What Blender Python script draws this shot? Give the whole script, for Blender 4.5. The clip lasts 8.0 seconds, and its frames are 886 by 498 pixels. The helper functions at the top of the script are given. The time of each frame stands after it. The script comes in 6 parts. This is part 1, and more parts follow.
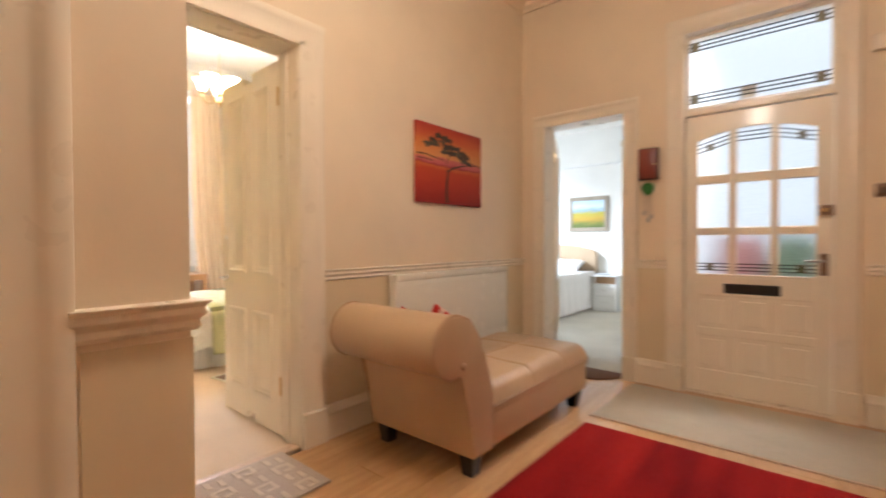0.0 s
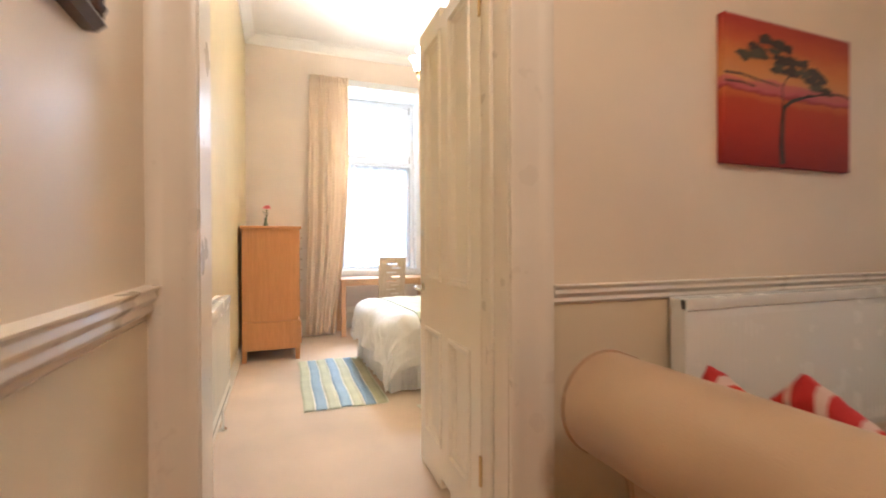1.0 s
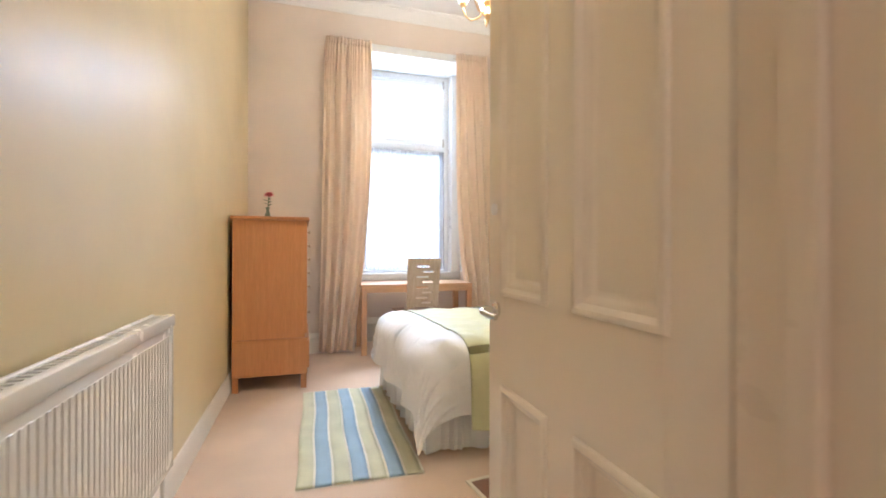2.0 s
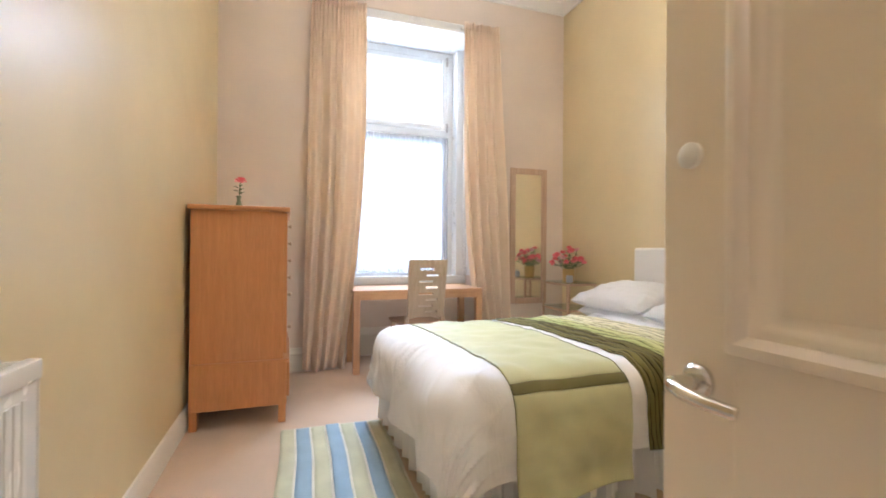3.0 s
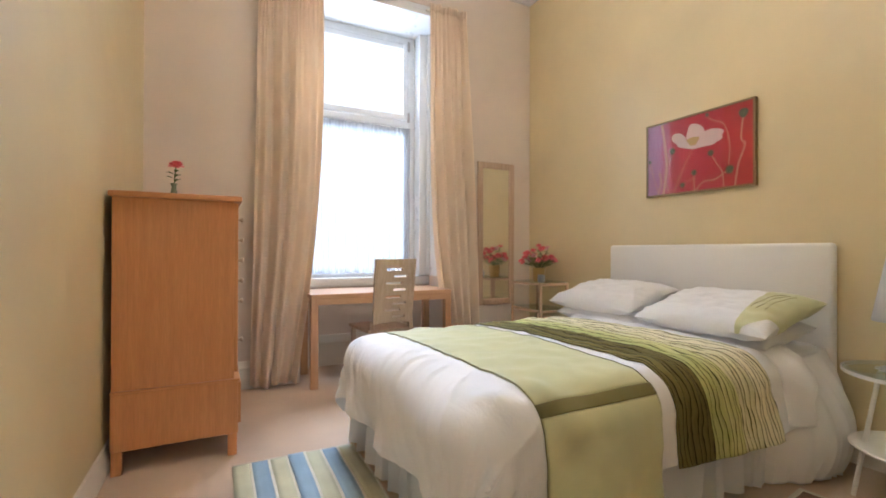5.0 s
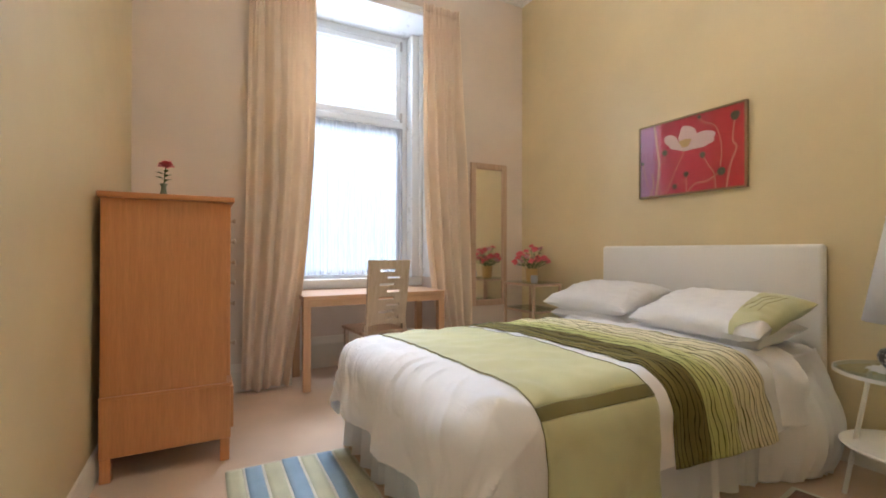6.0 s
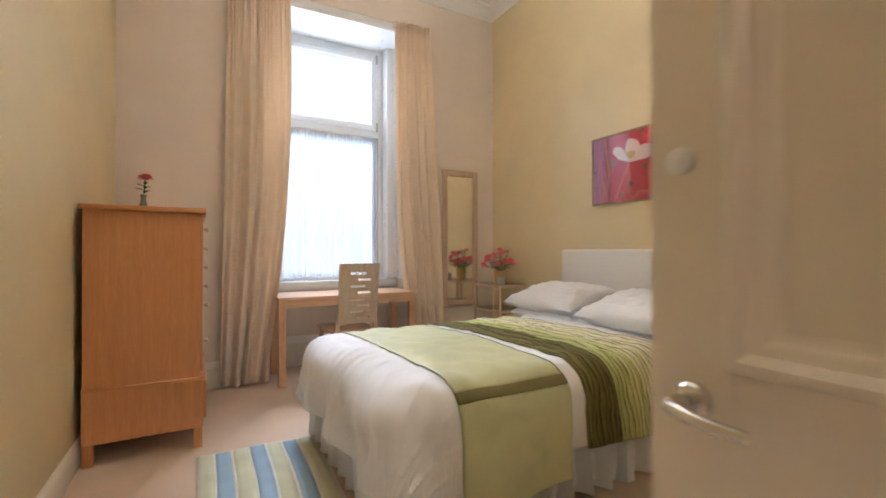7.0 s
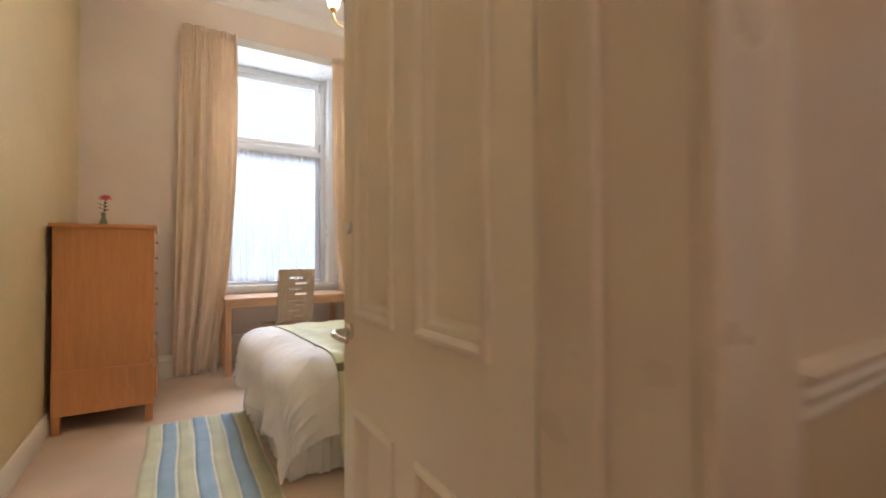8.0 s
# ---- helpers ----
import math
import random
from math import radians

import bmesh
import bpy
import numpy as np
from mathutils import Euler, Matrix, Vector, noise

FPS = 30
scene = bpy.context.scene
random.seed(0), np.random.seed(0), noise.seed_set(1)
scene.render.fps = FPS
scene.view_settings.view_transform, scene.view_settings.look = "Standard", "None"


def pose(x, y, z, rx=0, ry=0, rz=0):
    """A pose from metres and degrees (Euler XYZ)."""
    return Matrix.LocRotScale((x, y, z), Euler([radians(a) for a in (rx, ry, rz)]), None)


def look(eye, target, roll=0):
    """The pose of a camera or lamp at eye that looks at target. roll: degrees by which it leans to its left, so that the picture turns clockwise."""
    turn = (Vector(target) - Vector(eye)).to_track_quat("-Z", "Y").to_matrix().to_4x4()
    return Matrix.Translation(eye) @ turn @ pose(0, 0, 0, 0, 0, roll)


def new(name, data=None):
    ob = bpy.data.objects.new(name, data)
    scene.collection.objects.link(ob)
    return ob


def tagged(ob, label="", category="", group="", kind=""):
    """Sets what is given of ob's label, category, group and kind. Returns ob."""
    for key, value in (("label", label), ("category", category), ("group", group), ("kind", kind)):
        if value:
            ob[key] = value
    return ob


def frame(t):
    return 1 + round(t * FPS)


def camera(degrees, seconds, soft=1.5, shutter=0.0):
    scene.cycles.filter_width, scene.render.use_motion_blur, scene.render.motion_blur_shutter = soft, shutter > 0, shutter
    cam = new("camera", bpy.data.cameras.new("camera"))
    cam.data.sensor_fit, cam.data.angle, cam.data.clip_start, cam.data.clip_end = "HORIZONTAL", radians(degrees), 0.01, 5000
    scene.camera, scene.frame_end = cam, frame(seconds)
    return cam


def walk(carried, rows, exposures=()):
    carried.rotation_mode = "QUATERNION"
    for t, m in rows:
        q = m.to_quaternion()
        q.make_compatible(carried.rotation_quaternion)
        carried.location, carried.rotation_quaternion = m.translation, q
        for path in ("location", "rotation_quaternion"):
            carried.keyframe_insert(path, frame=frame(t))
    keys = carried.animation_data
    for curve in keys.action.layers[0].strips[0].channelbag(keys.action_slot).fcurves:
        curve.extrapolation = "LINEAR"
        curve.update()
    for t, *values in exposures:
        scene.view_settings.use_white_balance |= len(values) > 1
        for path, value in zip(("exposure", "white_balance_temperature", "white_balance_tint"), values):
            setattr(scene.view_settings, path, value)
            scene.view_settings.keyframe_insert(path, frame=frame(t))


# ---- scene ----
cam = camera(90.1, 8.0, soft=1.8, shutter=0.35)
PATH = [
    (0, (-1.433, 0.668, 1.191), (-2.726, 2.193, 1.158), -0.2),
    (0.5, (-1.888, 1.034, 1.163), (-3.587, 2.089, 1.144), -0.5),
    (1, (-2.415, 1.363, 1.156), (-4.291, 2.058, 1.145), -0.2),
    (1.5, (-2.984, 1.548, 1.12), (-4.904, 2.107, 1.122), -0.1),
    (1.7, (-3.198, 1.563, 1.116), (-5.114, 2.134, 1.118), 0.0),
    (2.8, (-4.117, 1.578, 1.108), (-6.022, 2.187, 1.11), 0.4),
    (3, (-4.224, 1.598, 1.106), (-6.118, 2.24, 1.11), 0.4),
    (3.5, (-4.416, 1.558, 1.1), (-6.275, 2.296, 1.105), 0.3),
    (4, (-4.534, 1.526, 1.091), (-6.364, 2.333, 1.097), 0.2),
    (4.5, (-4.591, 1.504, 1.084), (-6.398, 2.361, 1.091), 0.2),
    (6, (-4.651, 1.46, 1.094), (-6.419, 2.397, 1.102), 0.1),
    (6.5, (-4.588, 1.476, 1.1), (-6.352, 2.418, 1.108), 0.1),
    (7, (-4.324, 1.572, 1.12), (-6.085, 2.52, 1.131), -0.1),
    (7.5, (-3.931, 1.659, 1.144), (-5.689, 2.613, 1.161), -0.2),
    (8, (-3.48, 1.657, 1.152), (-5.181, 2.708, 1.18), -0.2),
]
EXPOSURES = [(0, 1.2, 5900, 12), (0.5, 1.1, 5750, 12), (1.0, 1.0, 5600, 12), (1.5, 0.84, 5330, 13), (3.0, 0.60, 5230, 13), (4.5, 0.40, 5280, 13), (6.0, 0.12, 5450, 13), (7.5, 0.10, 5600, 14), (8.0, 0.0, 5850, 15)]
walk(cam, [(t, look(eye, target, roll)) for t, eye, target, roll in PATH], EXPOSURES)

# ---- light ----
world = bpy.data.worlds.new("world")
scene.world = world
world.use_nodes = True
wn = world.node_tree.nodes
sky = wn.new("ShaderNodeTexSky")
sky.sky_type, sky.sun_disc, sky.sun_elevation, sky.sun_rotation = "NISHITA", False, radians(38), radians(60)
world.node_tree.links.new(sky.outputs[0], wn["Background"].inputs[0])
wn["Background"].inputs[1].default_value = 0.15


def area_lamp(name, eye, target, sx, sy, power, color):
    la = bpy.data.lights.new(name, "AREA")
    la.shape, la.size, la.size_y, la.energy, la.color = "RECTANGLE", sx, sy, power, color
    ob = new(name, la)
    ob.matrix_world = look(eye, target)
    return ob


def point_lamp(name, at, power, color, radius=0.03):
    la = bpy.data.lights.new(name, "POINT")
    la.energy, la.color, la.shadow_soft_size = power, color, radius
    ob = new(name, la)
    ob.location = at
    return ob


sun = bpy.data.lights.new("sun", "SUN")
sun.energy, sun.angle, sun.color = 1.0, radians(15), (1.0, 0.96, 0.9)
new("sun", sun).matrix_world = look((4, 8, 10), (0, 0, 0))

DAY = (0.86, 0.93, 1.0)
WARM = (1.0, 0.72, 0.44)
area_lamp("daylight_bedroom", (-8.936, 2.714, 2.84), (-4.0, 2.714, 2.84), 0.87, 0.65, 8.5, DAY)
area_lamp("daylight_bedroom_sky", (-11.6, 3.1, 5.2), (-8.0, 2.65, 1.6), 2.6, 2.4, 1020, DAY)
area_lamp("daylight_fanlight", (-1.84, 6.4, 4.6), (-1.84, 3.6, 1.6), 1.6, 1.2, 80, DAY)
area_lamp("daylight_far_room", (-6.75, 6.9, 1.9), (-3.5, 6.9, 1.2), 1.3, 1.8, 31, DAY)


def backdrop(name, place, sx, sy, color, strength):
    me = bpy.data.meshes.new(name)
    me.from_pydata([(-sx, -sy, 0), (sx, -sy, 0), (sx, sy, 0), (-sx, sy, 0)], [], [(0, 1, 2, 3)])
    m = bpy.data.materials.new(name)
    m.use_nodes = True
    nt = m.node_tree
    nt.nodes.remove(nt.nodes["Principled BSDF"])
    em = nt.nodes.new("ShaderNodeEmission")
    em.inputs[0].default_value, em.inputs[1].default_value = (*color, 1), strength
    nt.links.new(em.outputs[0], nt.nodes["Material Output"].inputs[0])
    me.materials.append(m)
    ob = new(name, me)
    ob.matrix_world = place
    return tagged(ob, "white overcast sky outside", "", "", "structure")


backdrop("backdrop_sky", look((-16.0, 2.7, 5.0), (0, 2.7, 5.0)), 9, 9, (0.90, 0.96, 1.0), 1.25)
backdrop("backdrop_sky_front", look((-1.8, 11.0, 3.0), (-1.8, 0, 3.0)), 5, 6, (0.92, 0.97, 1.0), 0.42)

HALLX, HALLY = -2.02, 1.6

# ---- materials ----
def nodes(name, color, rough=0.5, metal=0.0):
    m = bpy.data.materials.new(name)
    m.use_nodes = True
    nt = m.node_tree
    b = nt.nodes["Principled BSDF"]
    b.inputs["Base Color"].default_value = (*color, 1)
    b.inputs["Roughness"].default_value = rough
    b.inputs["Metallic"].default_value = metal
    return m, nt, b


def link(nt, a, b):
    nt.links.new(a, b)


def tex(nt, kind, scale, coord="Object", stretch=(1, 1, 1), **kw):
    tc = nt.nodes.new("ShaderNodeTexCoord")
    mp = nt.nodes.new("ShaderNodeMapping")
    mp.inputs["Scale"].default_value = stretch
    link(nt, tc.outputs[coord], mp.inputs[0])
    t = nt.nodes.new(kind)
    t.inputs["Scale"].default_value = scale
    for k, v in kw.items():
        t.inputs[k].default_value = v
    link(nt, mp.outputs[0], t.inputs["Vector"])
    return t


def ramp(nt, fac, stops, interp="LINEAR"):
    r = nt.nodes.new("ShaderNodeValToRGB")
    r.color_ramp.interpolation = interp
    e = r.color_ramp.elements
    while len(e) < len(stops):
        e.new(0.5)
    for el, (p, c) in zip(e, stops):
        el.position, el.color = p, (*c, 1)
    link(nt, fac, r.inputs[0])
    return r.outputs[0]


def mix(nt, fac, a, b, mode="MIX"):
    n = nt.nodes.new("ShaderNodeMix")
    n.data_type, n.blend_type = "RGBA", mode
    for sock, v in ((n.inputs[0], fac), (n.inputs[6], a), (n.inputs[7], b)):
        if isinstance(v, (int, float)):
            sock.default_value = v
        elif isinstance(v, tuple):
            sock.default_value = (*v, 1)
        else:
            link(nt, v, sock)
    return n.outputs[2]


def bump(nt, b, height, strength, dist=0.01):
    n = nt.nodes.new("ShaderNodeBump")
    n.inputs["Strength"].default_value, n.inputs["Distance"].default_value = strength, dist
    link(nt, height, n.inputs["Height"])
    link(nt, n.outputs[0], b.inputs["Normal"])


def shade(c, k):
    return tuple(min(1.0, v * k) for v in c)


def paint(name, color, rough=0.5, grain=140.0, strength=0.08, blotch=0.05, spec=0.5, coat=0.0):
    """Brushed or rolled paint: faint blotches, roller grain, uneven gloss."""
    m, nt, b = nodes(name, color, rough)
    big = tex(nt, "ShaderNodeTexNoise", 1.7, Detail=4.0)
    link(nt, ramp(nt, big.outputs["Fac"], [(0.3, shade(color, 1 - blotch)), (0.7, shade(color, 1 + blotch))]), b.inputs["Base Color"])
    mid = tex(nt, "ShaderNodeTexNoise", 9.0, Detail=3.0)
    mr = nt.nodes.new("ShaderNodeMapRange")
    mr.inputs["To Min"].default_value, mr.inputs["To Max"].default_value = rough - 0.05, rough + 0.07
    link(nt, mid.outputs["Fac"], mr.inputs["Value"])
    link(nt, mr.outputs[0], b.inputs["Roughness"])
    fine = tex(nt, "ShaderNodeTexNoise", grain, Detail=2.0)
    add = nt.nodes.new("ShaderNodeMath")
    add.operation = "ADD"
    slow = tex(nt, "ShaderNodeTexNoise", 5.0, Detail=2.0)
    sc = nt.nodes.new("ShaderNodeMath")
    sc.operation = "MULTIPLY"
    sc.inputs[1].default_value = 2.5
    link(nt, slow.outputs["Fac"], sc.inputs[0])
    link(nt, fine.outputs["Fac"], add.inputs[0])
    link(nt, sc.outputs[0], add.inputs[1])
    bump(nt, b, add.outputs[0], strength, 0.004)
    b.inputs["Specular IOR Level"].default_value = spec
    b.inputs["Coat Weight"].default_value = coat
    b.inputs["Coat Roughness"].default_value = 0.12
    return m


def fabric(name, color, rough=0.9, weave=900.0, strength=0.25, blotch=0.08, sheen=0.2, translucent=0.0):
    m, nt, b = nodes(name, color, rough)
    big = tex(nt, "ShaderNodeTexNoise", 6.0, Detail=5.0)
    link(nt, ramp(nt, big.outputs["Fac"], [(0.3, shade(color, 1 - blotch)), (0.7, shade(color, 1 + blotch))]), b.inputs["Base Color"])
    fine = tex(nt, "ShaderNodeTexNoise", weave, Detail=1.0)
    bump(nt, b, fine.outputs["Fac"], strength, 0.002)
    b.inputs["Sheen Weight"].default_value = sheen
    b.inputs["Specular IOR Level"].default_value = 0.2
    if translucent:
        out = nt.nodes["Material Output"]
        tr = nt.nodes.new("ShaderNodeBsdfTranslucent")
        tr.inputs[0].default_value = (*shade(color, 1.05), 1)
        ms = nt.nodes.new("ShaderNodeMixShader")
        ms.inputs[0].default_value = translucent
        link(nt, b.outputs[0], ms.inputs[1])
        link(nt, tr.outputs[0], ms.inputs[2])
        link(nt, ms.outputs[0], out.inputs[0])
    return m


def carpet(name, color):
    m, nt, b = nodes(name, color, 0.97)
    big = tex(nt, "ShaderNodeTexNoise", 2.2, Detail=5.0)
    tuft = tex(nt, "ShaderNodeTexNoise", 190.0, Detail=3.0)
    c1 = ramp(nt, big.outputs["Fac"], [(0.3, shade(color, 0.9)), (0.7, shade(color, 1.08))])
    c2 = ramp(nt, tuft.outputs["Fac"], [(0.3, (0.72, 0.72, 0.72)), (0.65, (1.0, 1.0, 1.0))])
    link(nt, mix(nt, 0.6, c1, c2, "MULTIPLY"), b.inputs["Base Color"])
    bump(nt, b, tuft.outputs["Fac"], 0.7, 0.006)
    b.inputs["Specular IOR Level"].default_value = 0.1
    b.inputs["Sheen Weight"].default_value = 0.25
    return m


def wood(name, dark, light, rough=0.4, stretch=(14, 14, 0.8), per_piece=False, coat=0.15):
    """Straight-grained varnished wood; the grain runs along the short stretch."""
    m, nt, b = nodes(name, light, rough)
    grain = tex(nt, "ShaderNodeTexNoise", 3.0, stretch=stretch, Detail=7.0, Roughness=0.62, Distortion=0.3)
    fine = tex(nt, "ShaderNodeTexNoise", 16.0, stretch=stretch, Detail=3.0)
    c1 = ramp(nt, grain.outputs["Fac"], [(0.3, dark), (0.68, light)])
    c2 = ramp(nt, fine.outputs["Fac"], [(0.35, (0.84, 0.83, 0.81)), (0.6, (1.0, 1.0, 1.0))])
    c = mix(nt, 0.6, c1, c2, "MULTIPLY")
    if per_piece:
        info = nt.nodes.new("ShaderNodeObjectInfo")
        tone = ramp(nt, info.outputs["Random"], [(0.0, (0.86, 0.84, 0.8)), (1.0, (1.0, 1.0, 1.0))])
        c = mix(nt, 1.0, c, tone, "MULTIPLY")
    link(nt, c, b.inputs["Base Color"])
    bump(nt, b, fine.outputs["Fac"], 0.06, 0.002)
    b.inputs["Coat Weight"].default_value, b.inputs["Coat Roughness"].default_value = coat, 0.25
    return m


def metal(name, color, rough):
    m, nt, b = nodes(name, color, rough, 1.0)
    t = tex(nt, "ShaderNodeTexNoise", 60.0, Detail=3.0)
    mr = nt.nodes.new("ShaderNodeMapRange")
    mr.inputs["To Min"].default_value, mr.inputs["To Max"].default_value = max(0.02, rough - 0.06), rough + 0.1
    link(nt, t.outputs["Fac"], mr.inputs["Value"])
    link(nt, mr.outputs[0], b.inputs["Roughness"])
    return m


def clear_glass(name, tint=(0.97, 0.99, 0.98), gloss=0.02):
    m = bpy.data.materials.new(name)
    m.use_nodes = True
    nt = m.node_tree
    nt.nodes.remove(nt.nodes["Principled BSDF"])
    t = nt.nodes.new("ShaderNodeBsdfTransparent")
    t.inputs[0].default_value = (*tint, 1)
    g = nt.nodes.new("ShaderNodeBsdfGlossy")
    g.inputs["Roughness"].default_value = gloss
    lw = nt.nodes.new("ShaderNodeLayerWeight")
    pw = nt.nodes.new("ShaderNodeMath")
    pw.operation = "POWER"
    pw.inputs[1].default_value = 4.0
    link(nt, lw.outputs["Facing"], pw.inputs[0])
    f = nt.nodes.new("ShaderNodeMath")
    f.operation = "MULTIPLY_ADD"
    f.inputs[1].default_value, f.inputs[2].default_value = 0.7, 0.05
    link(nt, pw.outputs[0], f.inputs[0])
    ms = nt.nodes.new("ShaderNodeMixShader")
    link(nt, f.outputs[0], ms.inputs[0])
    link(nt, t.outputs[0], ms.inputs[1])
    link(nt, g.outputs[0], ms.inputs[2])
    link(nt, ms.outputs[0], nt.nodes["Material Output"].inputs[0])
    return m


def frosted(name, tint=(0.95, 0.97, 0.97)):
    m, nt, b = nodes(name, tint, 0.32)
    b.inputs["Transmission Weight"].default_value = 1.0
    b.inputs["IOR"].default_value = 1.2
    t = tex(nt, "ShaderNodeTexNoise", 22.0, stretch=(1, 1, 4.0), Detail=2.0)
    bump(nt, b, t.outputs["Fac"], 0.5, 0.01)
    return m


WALL_HALL = paint("hall_cream_wall_paint", (0.80, 0.65, 0.47), 0.37, 120, 0.05)
DADO_HALL = paint("hall_lower_wall_paint", (0.73, 0.59, 0.39), 0.38, 120, 0.05)
WALL_YEL = paint("pale_yellow_wall_paint", (0.73, 0.60, 0.34), 0.36, 120, 0.03, spec=0.6)
WALL_WIN = paint("cream_wall_paint", (0.77, 0.66, 0.55), 0.5, 120, 0.10)
WALL_WHITE = paint("white_wall_paint", (0.82, 0.81, 0.76), 0.55, 120, 0.08)
CEIL = paint("ceiling_white_paint", (0.84, 0.81, 0.75), 0.7, 90, 0.08)
GLOSS = paint("cream_gloss_woodwork", (0.82, 0.71, 0.56), 0.28, 40, 0.03, 0.03, coat=0.12)
DOORP = paint("door_cream_gloss", (0.88, 0.78, 0.63), 0.30, 40, 0.03, 0.03, coat=0.2)
WHITE_GLOSS = paint("white_gloss_woodwork", (0.82, 0.82, 0.80), 0.28, 60, 0.03, 0.02)
SKIRTP = paint("cream_skirting_gloss", (0.82, 0.76, 0.65), 0.3, 60, 0.03, 0.02)
UPVC = paint("white_window_frame", (0.83, 0.84, 0.84), 0.25, 60, 0.01, 0.01)
RADW = paint("radiator_white_enamel", (0.80, 0.76, 0.66), 0.25, 60, 0.02, 0.02)
CARPET = carpet("beige_carpet", (0.70, 0.52, 0.36))
CARPET2 = carpet("pale_carpet", (0.66, 0.62, 0.52))
MATBEIGE = carpet("beige_entrance_carpet", (0.52, 0.43, 0.30))
MATBROWN = carpet("brown_mat", (0.20, 0.10, 0.06))
LAMINATE = wood("laminate_floor", (0.54, 0.29, 0.12), (0.70, 0.42, 0.20), 0.32, (9, 0.7, 9), True, 0.3)
PINE = wood("honey_oak_veneer", (0.55, 0.235, 0.08), (0.64, 0.295, 0.105), 0.36)
PINE_H = wood("honey_oak_veneer_flat", (0.55, 0.235, 0.08), (0.64, 0.295, 0.105), 0.36, (14, 0.8, 14))
DESKW = wood("pale_oak_veneer", (0.58, 0.32, 0.16), (0.68, 0.41, 0.22), 0.36)
DESKW_H = wood("pale_oak_veneer_flat", (0.58, 0.32, 0.16), (0.68, 0.41, 0.22), 0.30, (14, 0.8, 14))
ASH = wood("limed_ash", (0.52, 0.38, 0.25), (0.66, 0.52, 0.38), 0.45)
LIMED = wood("pink_limed_wood", (0.55, 0.36, 0.23), (0.68, 0.48, 0.33), 0.45)
DARKWOOD = wood("dark_stained_wood", (0.035, 0.014, 0.008), (0.09, 0.035, 0.02), 0.3)
BLACKWOOD = wood("black_stained_wood", (0.008, 0.006, 0.006), (0.02, 0.016, 0.014), 0.35)
CHROME = metal("satin_chrome", (0.72, 0.70, 0.66), 0.2)
BRASS = metal("aged_brass", (0.70, 0.50, 0.24), 0.28)
BRONZE = metal("dark_bronze", (0.20, 0.13, 0.09), 0.4)
STEEL = metal("dull_steel", (0.45, 0.43, 0.40), 0.4)
GLASS = clear_glass("window_glass")
TABLEGLASS = clear_glass("table_glass", (0.90, 0.96, 0.93), 0.01)
PICGLASS = clear_glass("picture_glass", (0.98, 0.98, 0.98), 0.015)
FROST = frosted("rippled_frosted_glass")
CURTAIN = fabric("beige_linen_curtain", (0.95, 0.80, 0.63), translucent=0.22, weave=700, blotch=0.03)
def bedlinen(name, color):
    """White cotton with soft creases at two scales."""
    m, nt, b = nodes(name, color, 0.85)
    big = tex(nt, "ShaderNodeTexNoise", 5.0, stretch=(1.0, 2.2, 1.0), Detail=5.0, Distortion=1.6)
    fine = tex(nt, "ShaderNodeTexNoise", 19.0, stretch=(1.0, 1.6, 1.0), Detail=4.0, Distortion=2.2)
    add = nt.nodes.new("ShaderNodeMath")
    add.operation = "MULTIPLY_ADD"
    add.inputs[1].default_value = 0.35
    link(nt, fine.outputs["Fac"], add.inputs[0])
    link(nt, big.outputs["Fac"], add.inputs[2])
    bump(nt, b, add.outputs[0], 0.22, 0.025)
    b.inputs["Sheen Weight"].default_value = 0.15
    b.inputs["Specular IOR Level"].default_value = 0.25
    return m


DUVETC = bedlinen("white_creased_bedlinen", (0.84, 0.825, 0.81))
WHITE_COT = fabric("white_cotton", (0.88, 0.87, 0.86), weave=1200, strength=0.15, blotch=0.02)
VOILE = fabric("white_valance_cotton", (0.87, 0.87, 0.87), weave=900, strength=0.15, blotch=0.02, translucent=0.15)
SATIN = fabric("sage_green_satin", (0.58, 0.57, 0.32), 0.36, 1500, 0.12, 0.05, 0.1)
OLIVE = fabric("olive_satin", (0.20, 0.18, 0.07), 0.45, 1500, 0.12, 0.05, 0.03)
DARKTRIM = fabric("dark_olive_piping", (0.05, 0.05, 0.02), 0.6)
HEADB = paint("white_leatherette", (0.84, 0.81, 0.75), 0.42, 260, 0.12, 0.015)
LEATHER = paint("tan_leather", (0.51, 0.335, 0.19), 0.38, 220, 0.22, 0.06)
PIPING = paint("brown_leather_piping", (0.47, 0.30, 0.17), 0.4, 220, 0.15)
MIRROR = metal("mirror_silver", (0.93, 0.93, 0.91), 0.01)
SHADEW = fabric("white_lampshade_cloth", (0.86, 0.83, 0.78), translucent=0.3)
WHITEMET = paint("white_painted_metal", (0.84, 0.81, 0.75), 0.3, 60, 0.02, 0.02)
BLACKSLOT = paint("black_plastic", (0.015, 0.012, 0.01), 0.35)
GREENLEAF = fabric("leaf_green", (0.08, 0.13, 0.04), 0.6, sheen=0.0)
PINKPET = fabric("coral_pink_petal", (0.90, 0.19, 0.22), 0.6, sheen=0.2)
PALEPET = fabric("pale_pink_petal", (0.80, 0.42, 0.42), 0.6, sheen=0.2)
POT = paint("ochre_glazed_pot", (0.62, 0.42, 0.16), 0.3)
CUPGREY = paint("pale_grey_ceramic", (0.50, 0.52, 0.53), 0.3)
VASEGLASS = paint("green_grey_glass_vase", (0.22, 0.26, 0.18), 0.12)
TOPPAINT = paint("white_bead", (0.8, 0.78, 0.74), 0.4)
LEAD = paint("black_lead_came", (0.02, 0.02, 0.022), 0.5)
